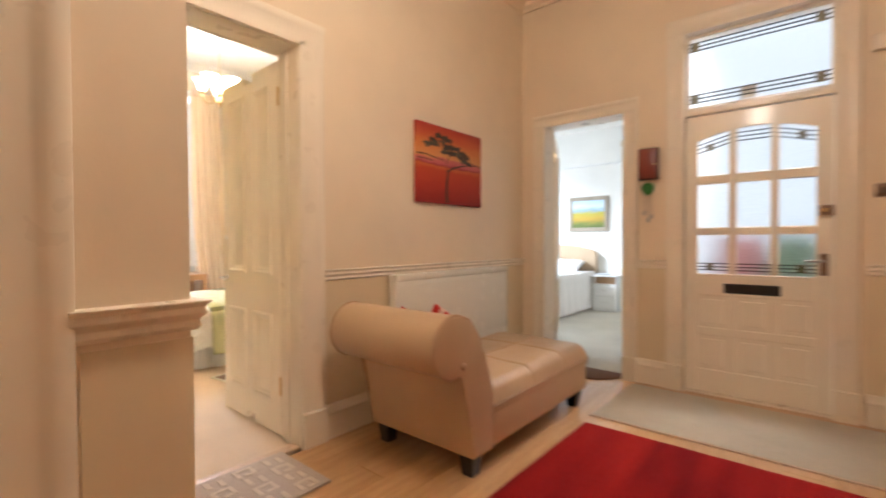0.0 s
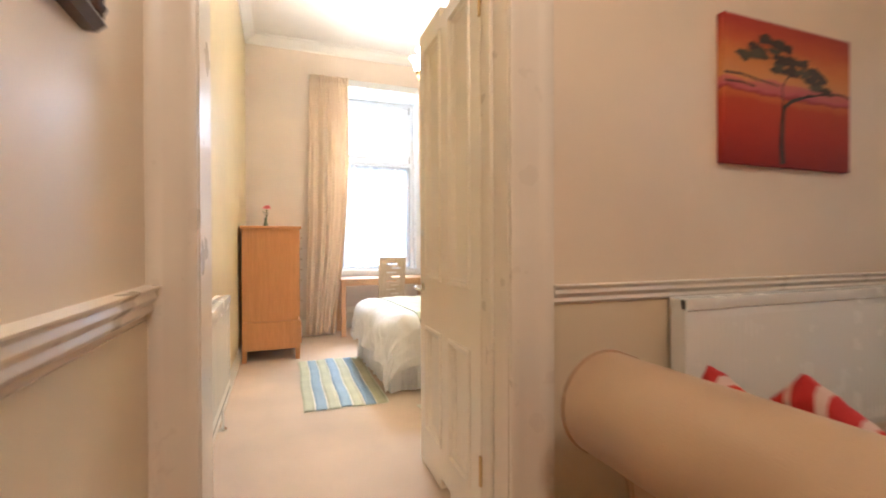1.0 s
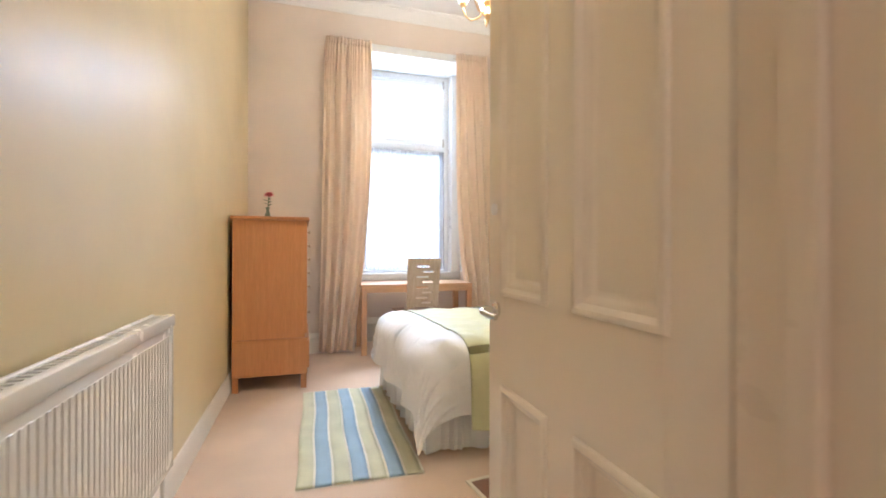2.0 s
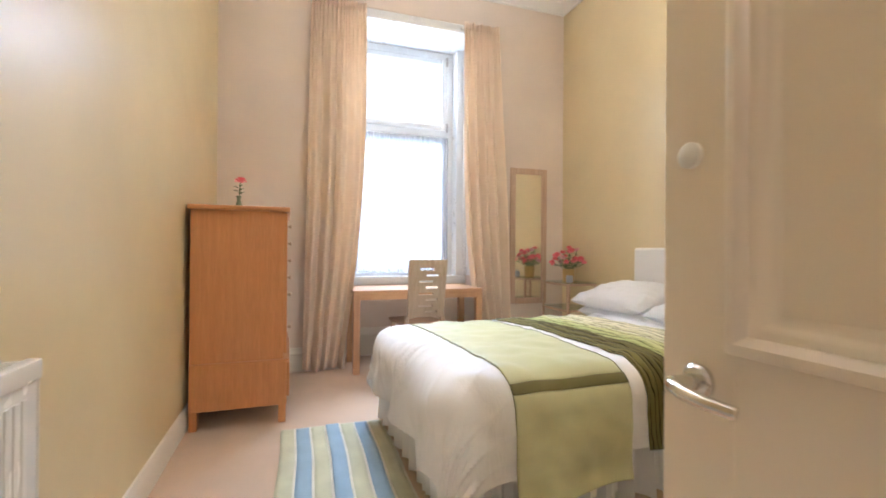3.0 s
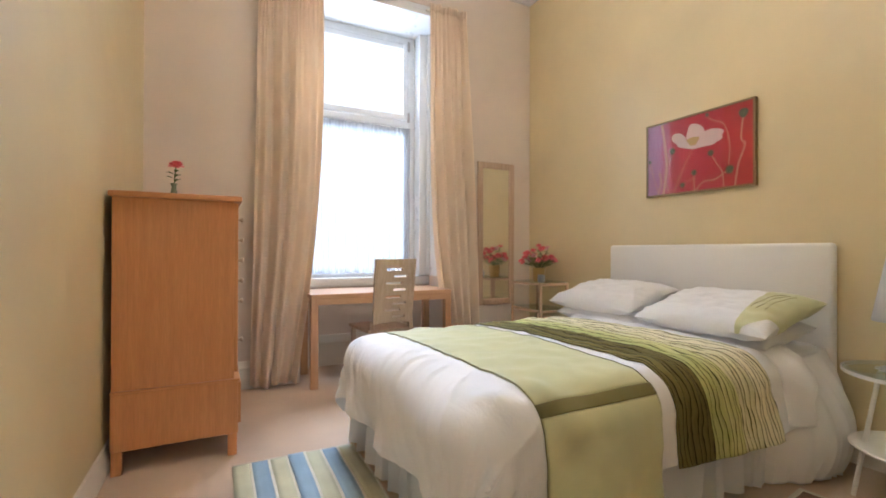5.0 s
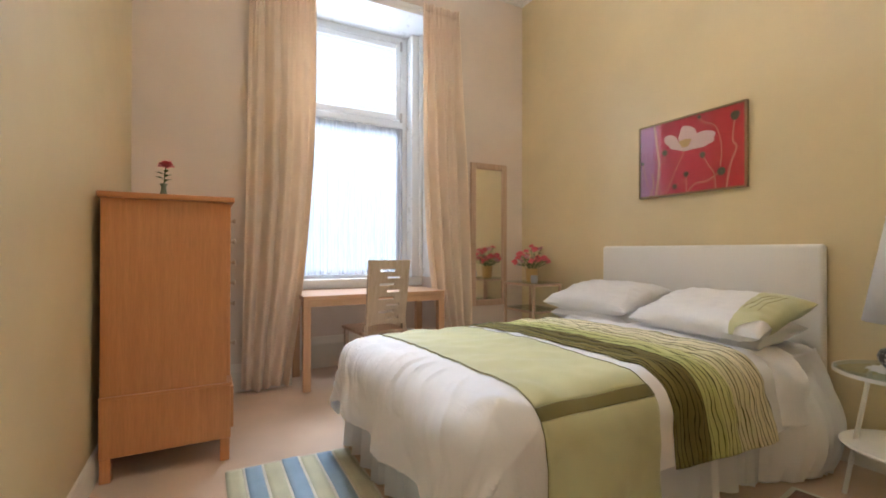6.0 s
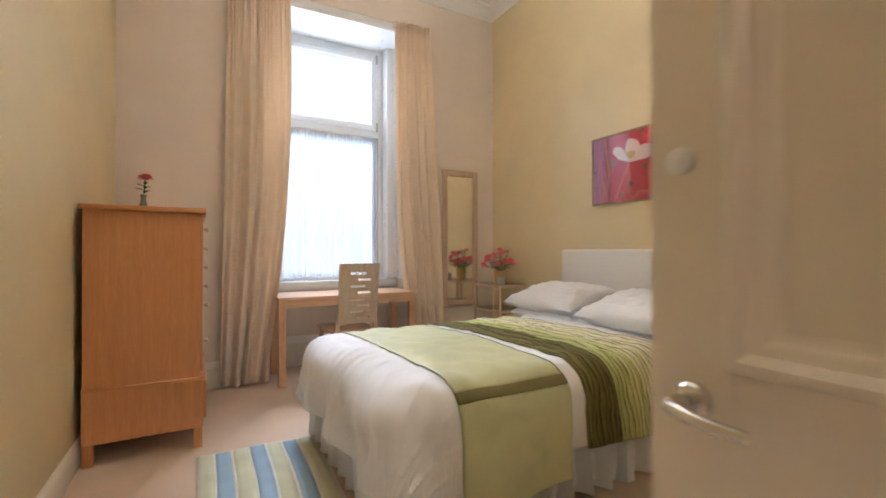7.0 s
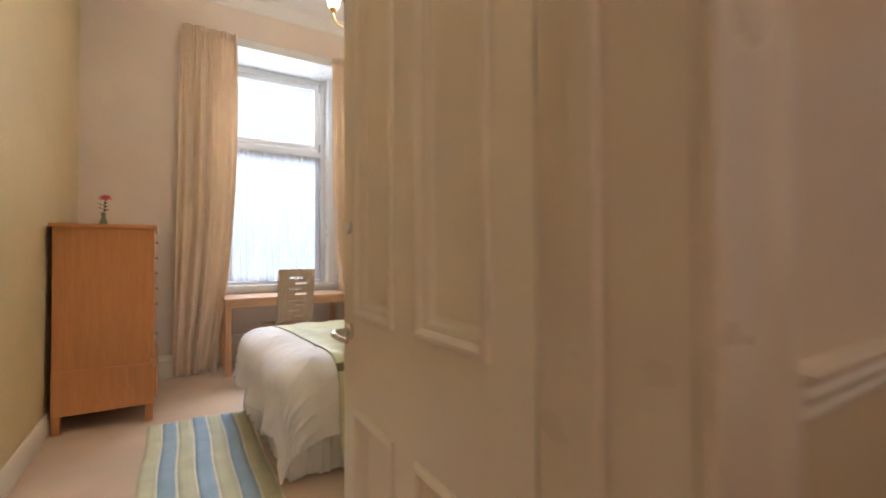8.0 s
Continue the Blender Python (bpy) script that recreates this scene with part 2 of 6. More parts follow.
AMBERGL = paint("dull_amber_glass_square", (0.20, 0.17, 0.10), 0.3)


def bulb_material(name, color, strength):
    m, nt, b = nodes(name, (0.9, 0.87, 0.8), 0.3)
    b.inputs["Emission Color"].default_value = (*color, 1)
    b.inputs["Emission Strength"].default_value = strength
    return m


BULB = bulb_material("lit_opal_glass", (1.0, 0.86, 0.68), 26.0)
nt = BULB.node_tree
opal = nt.nodes.new("ShaderNodeBsdfTranslucent")
opal.inputs[0].default_value = (0.98, 0.96, 0.92, 1)
both = nt.nodes.new("ShaderNodeMixShader")
both.inputs[0].default_value = 0.85
link(nt, nt.nodes["Principled BSDF"].outputs[0], both.inputs[1])
link(nt, opal.outputs[0], both.inputs[2])
link(nt, both.outputs[0], nt.nodes["Material Output"].inputs[0])
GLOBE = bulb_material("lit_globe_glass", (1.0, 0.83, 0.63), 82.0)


# ---- mesh helpers ----
def thing(name, x=0, y=0, z=0, rz=0, label="", category="", group="", kind="", rx=0, ry=0):
    ob = new(name)
    ob.matrix_world = pose(x, y, z, rx, ry, rz)
    ob.empty_display_size = 0.1
    return tagged(ob, label, category, group, kind)


def finish(bm, name, material, smooth=True):
    me = bpy.data.meshes.new(name)
    bmesh.ops.recalc_face_normals(bm, faces=bm.faces)
    if smooth:
        for f in bm.faces:
            f.smooth = True
        for e in bm.edges:
            if len(e.link_faces) == 2 and e.calc_face_angle(0) > radians(35):
                e.smooth = False
    bm.to_mesh(me)
    bm.free()
    for m in material if isinstance(material, (list, tuple)) else [material]:
        me.materials.append(m)
    return me


def part(name, bm, material, parent=None, label="", smooth=True):
    ob = new(name, finish(bm, name, material, smooth))
    if parent is not None:
        ob.parent = parent
    if label:
        tagged(ob, label)
    return ob


def structure(name, bm, material, label="", smooth=False):
    return tagged(part(name, bm, material, None, "", smooth), label, "", "", "structure")


def box(bm, x0, x1, y0, y1, z0, z1, bev=0.0, seg=2):
    vs = [bm.verts.new((x, y, z)) for x in (x0, x1) for y in (y0, y1) for z in (z0, z1)]
    fs = [bm.faces.new([vs[i] for i in q]) for q in ((0, 1, 3, 2), (4, 6, 7, 5), (0, 4, 5, 1), (2, 3, 7, 6), (0, 2, 6, 4), (1, 5, 7, 3))]
    if bev:
        es = list({e for f in fs for e in f.edges})
        bmesh.ops.bevel(bm, geom=es, offset=bev, segments=seg, profile=0.5, affect="EDGES")
    return bm


def cuboid(*a, **k):
    return box(bmesh.new(), *a, **k)


def lathe(bm, profile, seg=24, at=(0, 0, 0), squash=1.0):
    rings = []
    for r, z in profile:
        if r < 1e-5:
            rings.append([bm.verts.new((at[0], at[1], at[2] + z))])
        else:
            rings.append([bm.verts.new((at[0] + r * math.cos(2 * math.pi * i / seg), at[1] + squash * r * math.sin(2 * math.pi * i / seg), at[2] + z)) for i in range(seg)])
    for a, b in zip(rings, rings[1:]):
        for i in range(seg):
            j = (i + 1) % seg
            if len(a) == 1 and len(b) > 1:
                bm.faces.new((a[0], b[i], b[j]))
            elif len(b) == 1 and len(a) > 1:
                bm.faces.new((a[i], b[0], a[j]))
            elif len(a) > 1:
                bm.faces.new((a[i], b[i], b[j], a[j]))
    return bm


def tube(bm, pts, r, seg=8, r_end=None):
    pts = [Vector(p) for p in pts]
    rings = []
    for i, p in enumerate(pts):
        d = (pts[min(i + 1, len(pts) - 1)] - pts[max(i - 1, 0)]).normalized()
        u = d.cross(Vector((0, 0, 1)) if abs(d.z) < 0.95 else Vector((1, 0, 0))).normalized()
        v = d.cross(u)
        rr = r if r_end is None else r + (r_end - r) * i / max(1, len(pts) - 1)
        rings.append([bm.verts.new(p + rr * (math.cos(2 * math.pi * k / seg) * u + math.sin(2 * math.pi * k / seg) * v)) for k in range(seg)])
    for a, b in zip(rings, rings[1:]):
        for k in range(seg):
            bm.faces.new((a[k], a[(k + 1) % seg], b[(k + 1) % seg], b[k]))
    bm.faces.new(rings[0])
    bm.faces.new(rings[-1])
    return bm


def prism(bm, poly, a0, a1, put):
    """Sweeps a closed 2D polygon from a0 to a1; put(u, v, a) gives the place."""
    p = [bm.verts.new(put(u, v, a0)) for u, v in poly]
    q = [bm.verts.new(put(u, v, a1)) for u, v in poly]
    n = len(poly)
    for i in range(n):
        bm.faces.new((p[i], p[(i + 1) % n], q[(i + 1) % n], q[i]))
    bm.faces.new(p)
    bm.faces.new(q)
    return bm


def sheet(bm, nu, nv, fn, uv=None, loop=False):
    g = [[bm.verts.new(fn(i / nu, j / nv)) for j in range(nv + 1)] for i in range(nu + (0 if loop else 1))]
    lay = bm.loops.layers.uv.new("UVMap") if uv else None
    n = len(g)
    for i in range(nu):
        for j in range(nv):
            k = (i + 1) % n
            f = bm.faces.new((g[i][j], g[k][j], g[k][j + 1], g[i][j + 1]))
            if lay:
                for lp, (a, b) in zip(f.loops, ((i, j), (i + 1, j), (i + 1, j + 1), (i, j + 1))):
                    lp[lay].uv = uv(a / nu, b / nv)
    return bm


def thicken(ob, t, off=-1.0):
    md = ob.modifiers.new("solidify", "SOLIDIFY")
    md.thickness, md.offset = t, off
    return ob


def along_x(y, z, sy=1):
    return lambda u, v, a: (a, y + sy * u, z + v)


def along_y(x, z, sx=1):
    return lambda u, v, a: (x + sx * u, a, z + v)


def upright(x, y, ax):
    """For casings: u runs out from the wall, v across it."""
    ox, oy, vx, vy = ax
    return lambda u, v, a: (x + ox * u + vx * v, y + oy * u + vy * v, a)


DADO = [(0, -0.036), (0.009, -0.036)] + [(0.011 + 0.019 * k / 14 + 0.0042 * math.sin(k / 14 * 12.6), -0.034 + 0.058 * k / 14) for k in range(15)] + [(0.034, 0.026), (0.035, 0.030), (0.0, 0.033)]
SKIRT = [(0, 0), (0.022, 0), (0.022, 0.15), (0.026, 0.155), (0.026, 0.168), (0.016, 0.180), (0.012, 0.20), (0.006, 0.212), (0, 0.215)]
SKIRT_LOW = [(0, 0), (0.018, 0), (0.018, 0.10), (0.012, 0.118), (0.008, 0.132), (0, 0.138)]
CORNICE = [(0, 0), (0, -0.15), (0.018, -0.15), (0.022, -0.125), (0.05, -0.10), (0.06, -0.075), (0.10, -0.045), (0.115, -0.03), (0.115, -0.018), (0.15, -0.014), (0.15, 0)]
CORNICE_ROOM = [(u, v * 0.62) for u, v in CORNICE]
CASING = [(0, 0), (0.018, 0), (0.0195, 0.004), (0.0195, 0.030), (0.0185, 0.036), (0.0185, 0.092), (0.0205, 0.102), (0.0245, 0.112), (0.0265, 0.124), (0.0265, 0.142), (0.023, 0.150), (0.0, 0.155)]

XA, XB = -3.705, -3.905          # the two faces of the wall between hall and bedroom
YB = 4.585                      # hall face of the front wall
YL, YH = 0.978, 4.41            # long walls of the bedroom
XW, XG = -8.42, -8.95           # window wall, window frame
ZC, ZH = 3.78, 3.60             # ceilings
DY0, DY1, DZ = 1.172, 2.068, 2.31  # bedroom doorway
YC, XC = 1.056, -2.506          # the projecting hall corner

# ---- floors and ceilings ----
structure("floor", cuboid(XA + 0.02, 0.6, -2.2, YB + 0.1, -0.12, -0.012), LAMINATE, "honey laminate plank floor of the hall")
structure("floor_bedroom", cuboid(-9.1, XA - 0.06, 0.9, 4.6, -0.12, 0.0), CARPET, "beige fitted carpet with short pile")
structure("floor_far_room", cuboid(-6.6, -2.48, YB + 0.1, 8.7, -0.12, 0.0), CARPET2, "pale fitted carpet in the room beyond")
structure("ceiling", cuboid(-9.1, XB + 0.05, 0.9, 4.6, ZC, ZC + 0.1), CEIL, "white painted bedroom ceiling")
structure("ceiling_hall", cuboid(XA - 0.05, 0.6, -2.2, YB + 0.1, ZH, ZH + 0.1), CEIL, "cream hall ceiling")
structure("ceiling_far_room", cuboid(-6.6, -2.48, YB + 0.1, 8.7, 3.2, 3.3), CEIL, "white ceiling of the room beyond")

# ---- walls ----
bm = bmesh.new()
box(bm, XB, XA, 0.85, DY0 - 0.02, 0, ZC)
box(bm, XB, XA, DY1 + 0.02, YB + 0.1, 0, ZC)
box(bm, XB, XA, DY0 - 0.02, DY1 + 0.02, DZ + 0.02, ZC)
structure("wall_hall_partition", bm, WALL_HALL, "cream painted partition with a doorway to the bedroom")
bm = bmesh.new()
box(bm, XB - 0.006, XB, YL, DY0 - 0.02, 0, ZC)
box(bm, XB - 0.006, XB, DY1 + 0.02, YH, 0, ZC)
box(bm, XB - 0.006, XB, DY0 - 0.02, DY1 + 0.02, DZ + 0.02, ZC)
structure("wall_bedroom_plaster", bm, WALL_YEL, "pale yellow plaster skin on the bedroom side")
structure("wall_left", cuboid(-9.1, XB, YL - 0.12, YL, 0, ZC), WALL_YEL, "pale yellow painted bedroom side wall")
structure("wall_head", cuboid(-9.1, XB, YH, YH + 0.12, 0, ZC), WALL_YEL, "pale yellow wall behind the bed")
RY0, RY1, RZ = 2.06, 3.42, 3.40
bm = bmesh.new()
box(bm, -9.1, XW, YL, RY0, 0, ZC)
box(bm, -9.1, XW, RY1, YH, 0, ZC)
box(bm, -9.1, XW, RY0, RY1, RZ, ZC)
structure("wall_window", bm, WALL_WIN, "cream window wall with a deep recess")
structure("wall_under_window", cuboid(-9.1, -8.86, RY0, RY1, 0, 0.79), WALL_WIN, "cream panel below the window")
bm = bmesh.new()
box(bm, XA, XC, YC - 0.12, YC, 0, ZH)
box(bm, XC - 0.12, XC, -2.2, YC - 0.12, 0, ZH)
structure("wall_hall_corner", bm, WALL_HALL, "cream painted projecting corner of the hall")
structure("wall_hall_east", cuboid(0.5, 0.6, -2.2, YB, 0, ZH), WALL_HALL, "plain cream hall wall")
structure("wall_hall_south", cuboid(XC, 0.5, -2.2, -2.1, 0, ZH), WALL_HALL, "plain cream hall wall")
D2X0, D2X1, D2Z = -3.455, -2.712, 2.285
FX0, FX1, FZ, FANZ0, FANZ1 = -2.245, -1.352, 2.165, 2.225, 2.81
bm = bmesh.new()
box(bm, XA, D2X0 - 0.02, YB, YB + 0.2, 0, ZH)
box(bm, D2X0 - 0.02, D2X1 + 0.02, YB, YB + 0.2, D2Z + 0.02, ZH)
box(bm, D2X1 + 0.02, FX0 - 0.02, YB, YB + 0.2, 0, ZH)
box(bm, FX0 - 0.02, FX1 + 0.02, YB, YB + 0.2, FANZ1 + 0.02, ZH)
box(bm, FX1 + 0.02, 0.6, YB, YB + 0.2, 0, ZH)
structure("wall_front", bm, WALL_HALL, "cream front wall with the entrance door")
bm = bmesh.new()
box(bm, -6.6, -2.48, 8.55, 8.7, 0, 3.2)
box(bm, -2.60, -2.48, YB + 0.2, 8.55, 0, 3.2)
box(bm, -6.6, -6.5, YB + 0.2, 6.2, 0, 3.2)
box(bm, -6.6, -6.5, 7.6, 8.55, 0, 3.2)
box(bm, -6.6, -6.5, 6.2, 7.6, 0, 0.9)
box(bm, -6.6, -6.5, 6.2, 7.6, 2.8, 3.2)
box(bm, -6.5, XB, YB + 0.05, YB + 0.2, 0, 3.2)
structure("wall_far_room", bm, WALL_WHITE, "white walls of the room beyond")
# darker paint below the dado, a thin skin
bm = bmesh.new()
box(bm, XA, XA + 0.004, DY1 + 0.165, YB, 0, 0.98)
box(bm, XA, XC + 0.004, YC, YC + 0.004, 0, 0.98)
box(bm, XC, XC + 0.004, 0.86, YC, 0, 0.98)
box(bm, D2X1 + 0.12, FX0 - 0.13, YB - 0.004, YB, 0, 0.98)
box(bm, FX1 + 0.16, 0.5, YB - 0.004, YB, 0, 0.98)
structure("wall_dado_panel", bm, DADO_HALL, "slightly darker cream paint below the dado rail")

# ---- trim ----
for a0, a1, put in ((DY1 + 0.166, YB, along_y(XA, 0.992)),
                    (XA, XC, lambda u, v, a: (XC + u if a > XC - 0.001 else a, YC + u, 1.032 + v)),
                    (0.84, YC, lambda u, v, a: (XC + u, YC + u if a > YC - 0.001 else a, 1.032 + v)),
                    (D2X1 + 0.12, FX0 - 0.13, along_x(YB, 1.0, -1)),
                    (FX1 + 0.16, 0.5, along_x(YB, 1.0, -1))):
    structure("dado_rail", prism(bmesh.new(), DADO, a0, a1, put), GLOSS, "cream moulded dado rail", True)
bm = bmesh.new()
prism(bm, SKIRT, DY1 + 0.168, YB, along_y(XA + 0.004, -0.012))
prism(bm, SKIRT, XA, XC + 0.03, along_x(YC + 0.004, -0.012))
prism(bm, SKIRT, 0.855, YC + 0.03, along_y(XC + 0.004, -0.012))
prism(bm, SKIRT, D2X1 + 0.12, FX0 - 0.13, along_x(YB - 0.004, -0.012, -1))
prism(bm, SKIRT, FX1 + 0.16, 0.5, along_x(YB - 0.004, -0.012, -1))
structure("baseboard_hall", bm, GLOSS, "tall cream moulded skirting", True)
bm = bmesh.new()
prism(bm, SKIRT_LOW, XW, XB, along_x(YL, 0))
prism(bm, SKIRT_LOW, XW, XB, along_x(YH, 0, -1))
prism(bm, SKIRT, YL, RY0, along_y(XW, 0))
prism(bm, SKIRT, RY1, YH, along_y(XW, 0))
prism(bm, [(u, v * 1.35) for u, v in SKIRT], RY0, RY1, along_y(-8.86, 0))
structure("baseboard", bm, SKIRTP, "cream painted skirting", True)
bm = bmesh.new()
prism(bm, CORNICE_ROOM, XW, XB, along_x(YL, ZC))
prism(bm, CORNICE_ROOM, XW, XB, along_x(YH, ZC, -1))
prism(bm, CORNICE_ROOM, YL, YH, along_y(XW, ZC))
prism(bm, CORNICE_ROOM, YL, YH, along_y(XB - 0.006, ZC, -1))
structure("trim_cornice", bm, CEIL, "white stepped plaster cornice", True)
bm = bmesh.new()
prism(bm, CORNICE, YC, YB, along_y(XA, ZH))
prism(bm, CORNICE, XA, 0.5, along_x(YB, ZH, -1))
structure("trim_cornice_hall", bm, WALL_HALL, "cream plaster cornice")
# casing round the bedroom doorway, hall side
bm = bmesh.new()
prism(bm, CASING, 0.2, DZ + 0.03, upright(XA, DY1 + 0.004, (1, 0, 0, 1.06)))
prism(bm, CASING, 0.2, DZ + 0.03, upright(XA, DY0 - 0.004, (1, 0, 0, -0.79)))
prism(bm, CASING, DY0 - 0.127, DY1 + 0.168, lambda u, v, a: (XA + u, a, DZ + 0.004 + v))
box(bm, XA, XA + 0.045, DY1 + 0.002, DY1 + 0.16, -0.01, 0.2, 0.004, 1)
box(bm, XA, XA + 0.045, DY0 - 0.127, DY0 - 0.002, -0.01, 0.2, 0.004, 1)
structure("trim_door_casing", bm, GLOSS, "cream fluted door casing with plinth blocks", True)
bm = bmesh.new()
box(bm, XB - 0.004, XA - 0.001, DY1 - 0.0, DY1 + 0.02, 0, DZ + 0.02)
box(bm, XB - 0.004, XA - 0.001, DY0 - 0.02, DY0, 0, DZ + 0.02)
box(bm, XB - 0.004, XA - 0.001, DY0, DY1, DZ, DZ + 0.02)
box(bm, XA - 0.14, XA - 0.10, DY1 - 0.014, DY1, 0, DZ, 0.003, 1)
structure("trim_door_lining", bm, GLOSS, "cream gloss door lining with stops", True)
bm = bmesh.new()
prism(bm, [(u * 0.5, v) for u, v in CASING], 0, DZ + 0.03, upright(XB - 0.006, DY0 - 0.01, (-1, 0, 0, -0.9)))
prism(bm, CASING, DY0 - 0.155, DY1 + 0.10, lambda u, v, a: (XB - 0.006 - u, a, DZ + v))
structure("trim_door_casing_inside", bm, GLOSS, "cream door casing on the bedroom side", True)
structure("trim_threshold", cuboid(XA - 0.07, XA + 0.0, DY0, DY1, -0.01, 0.008, 0.003, 1), LIMED, "pale wooden threshold strip")
# casing at the side passage in the projecting corner
bm = bmesh.new()
prism(bm, CASING, 0, 2.4, upright(XC, 0.70, (1, 0, 0, 1)))
structure("trim_side_casing", bm, GLOSS, "cream fluted casing beside the hall corner", True)
# doorway to the far room
bm = bmesh.new()
CAS2 = [(u, v * 0.78) for u, v in CASING]
prism(bm, CAS2, 0.2, D2Z + 0.03, upright(D2X0, YB, (0, -1, -1, 0)))
prism(bm, CAS2, 0.2, D2Z + 0.03, upright(D2X1, YB, (0, -1, 1, 0)))
prism(bm, CAS2, D2X0 - 0.12, D2X1 + 0.12, lambda u, v, a: (a, YB - u, D2Z + v))
box(bm, D2X0 - 0.12, D2X0 - 0.002, YB - 0.045, YB, -0.01, 0.2, 0.004, 1)
box(bm, D2X1 + 0.002, D2X1 + 0.12, YB - 0.045, YB, -0.01, 0.2, 0.004, 1)
box(bm, D2X0 - 0.02, D2X0, YB - 0.002, YB + 0.204, 0, D2Z + 0.02)
box(bm, D2X1, D2X1 + 0.02, YB - 0.002, YB + 0.204, 0, D2Z + 0.02)
box(bm, D2X0, D2X1, YB - 0.002, YB + 0.204, D2Z, D2Z + 0.02)
structure("trim_far_doorway", bm, GLOSS, "cream casing and lining of the far doorway", True)
# frame of the entrance
bm = bmesh.new()
for sx, x in ((-1, FX0), (1, FX1)):
    prism(bm, [(u, v * 0.85) for u, v in CASING], 0.2, FANZ1 + 0.03, upright(x, YB, (0, -1, sx, 0)))
    box(bm, min(x, x + sx * 0.135), max(x, x + sx * 0.135), YB - 0.045, YB, -0.01, 0.2, 0.004, 1)
    box(bm, min(x, x + sx * 0.02), max(x, x + sx * 0.02), YB - 0.002, YB + 0.2, 0, FANZ1 + 0.02)
prism(bm, [(u, v * 0.85) for u, v in CASING], FX0 - 0.135, FX1 + 0.135, lambda u, v, a: (a, YB - u, FANZ1 + v))
box(bm, FX0, FX1, YB - 0.002, YB + 0.2, FANZ1, FANZ1 + 0.02)
box(bm, FX0, FX1, YB + 0.02, YB + 0.14, FZ + 0.006, FANZ0, 0.006, 1)
box(bm, FX0, FX1, YB - 0.004, YB + 0.16, -0.02, 0.009, 0.003, 1)
structure("trim_entrance_frame", bm, GLOSS, "cream entrance frame with transom", True)

# ---- window ----
win = thing("window_1", 0, 0, 0, 0, "white framed window with a top-hung upper light", "window", "", "structure")
WY0, WY1, WZ0, WZ1 = 2.13, 3.297, 0.79, 3.311
TRZ0, TRZ1 = 2.372, 2.439
GY0, GY1 = 2.275, 3.20


def frame_rect(bm, x0, x1, y0, y1, z0, z1, w, bev=0.004):
    box(bm, x0, x1, y0, y0 + w, z0, z1, bev, 1)
    box(bm, x0, x1, y1 - w, y1, z0, z1, bev, 1)
    box(bm, x0, x1, y0 + w, y1 - w, z0, z0 + w, bev, 1)
    box(bm, x0, x1, y0 + w, y1 - w, z1 - w, z1, bev, 1)
    return bm


part("window_frame", frame_rect(bmesh.new(), XG - 0.04, XG + 0.02, WY0, WY1, WZ0, WZ1, 0.07), UPVC, win)
part("transom", cuboid(XG - 0.04, XG + 0.025, WY0 + 0.07, WY1 - 0.07, TRZ0, TRZ1, 0.006), UPVC, win)
up = part("sash", frame_rect(bmesh.new(), XG - 0.01, XG + 0.035, WY0 + 0.075, WY1 - 0.075, TRZ1 + 0.004, WZ1 - 0.075, 0.062, 0.008), UPVC, win, "upper opening light")
lo = part("sash", frame_rect(bmesh.new(), XG - 0.01, XG + 0.025, WY0 + 0.075, WY1 - 0.075, WZ0 + 0.075, TRZ0 - 0.004, 0.05, 0.008), UPVC, win, "fixed lower light")
for nm, z0, z1 in (("pane", TRZ1 + 0.06, WZ1 - 0.13), ("pane", WZ0 + 0.12, TRZ0 - 0.05)):
    p = part(nm, cuboid(XG - 0.003, XG + 0.003, WY0 + 0.13, WY1 - 0.13, z0, z1), GLASS, win, "clear pane")
    p.visible_shadow = False
for z in (3.16, 2.42, 2.25):
    part("hinge", cuboid(XG + 0.03, XG + 0.05, WY1 - 0.085, WY1 - 0.065, z, z + 0.10, 0.003, 1), STEEL, win, "grey friction hinge")
part("window_sill", cuboid(XG + 0.022, -8.803, RY0 + 0.002, RY1 - 0.002, 0.742, 0.825, 0.006), WHITE_GLOSS, win, "white painted sill")
# splayed and panelled linings of the recess
bm = bmesh.new()
for y0, y1, s in ((RY1 - 0.012, RY1, 1), (RY0, RY0 + 0.012, -1)):
    box(bm, -8.86, XW - 0.002, y0, y1, 0.83, RZ)
box(bm, XG - 0.03, -8.80, WY1, RY1 - 0.002, 0.83, RZ, 0.004, 1)
box(bm, XG - 0.03, -8.80, RY0 + 0.002, WY0, 0.83, RZ, 0.004, 1)
box(bm, -8.79, -8.77, RY1 - 0.05, RY1 - 0.012, 0.83, RZ, 0.006, 1)
box(bm, XG - 0.03, XW - 0.002, RY0 + 0.012, RY1 - 0.012, WZ1, RZ - 0.03, 0.0)
box(bm, -8.62, XW - 0.0, RY0 + 0.012, RY1 - 0.012, RZ - 0.06, RZ, 0.008, 1)
part("recess_lining", bm, WHITE_GLOSS, win, "white panelled recess lining")


def net_fn(u, v):
    y = GY0 - 0.03 + u * (GY1 - GY0 + 0.06)
    z = 0.862 + v * (2.352 - 0.862)
    x = XG + 0.055 + 0.010 * math.sin(y * 75 + 1.3 * math.sin(y * 21)) * (1 - 0.5 * v) + 0.004 * math.sin(y * 190)
    return (x, y, z)


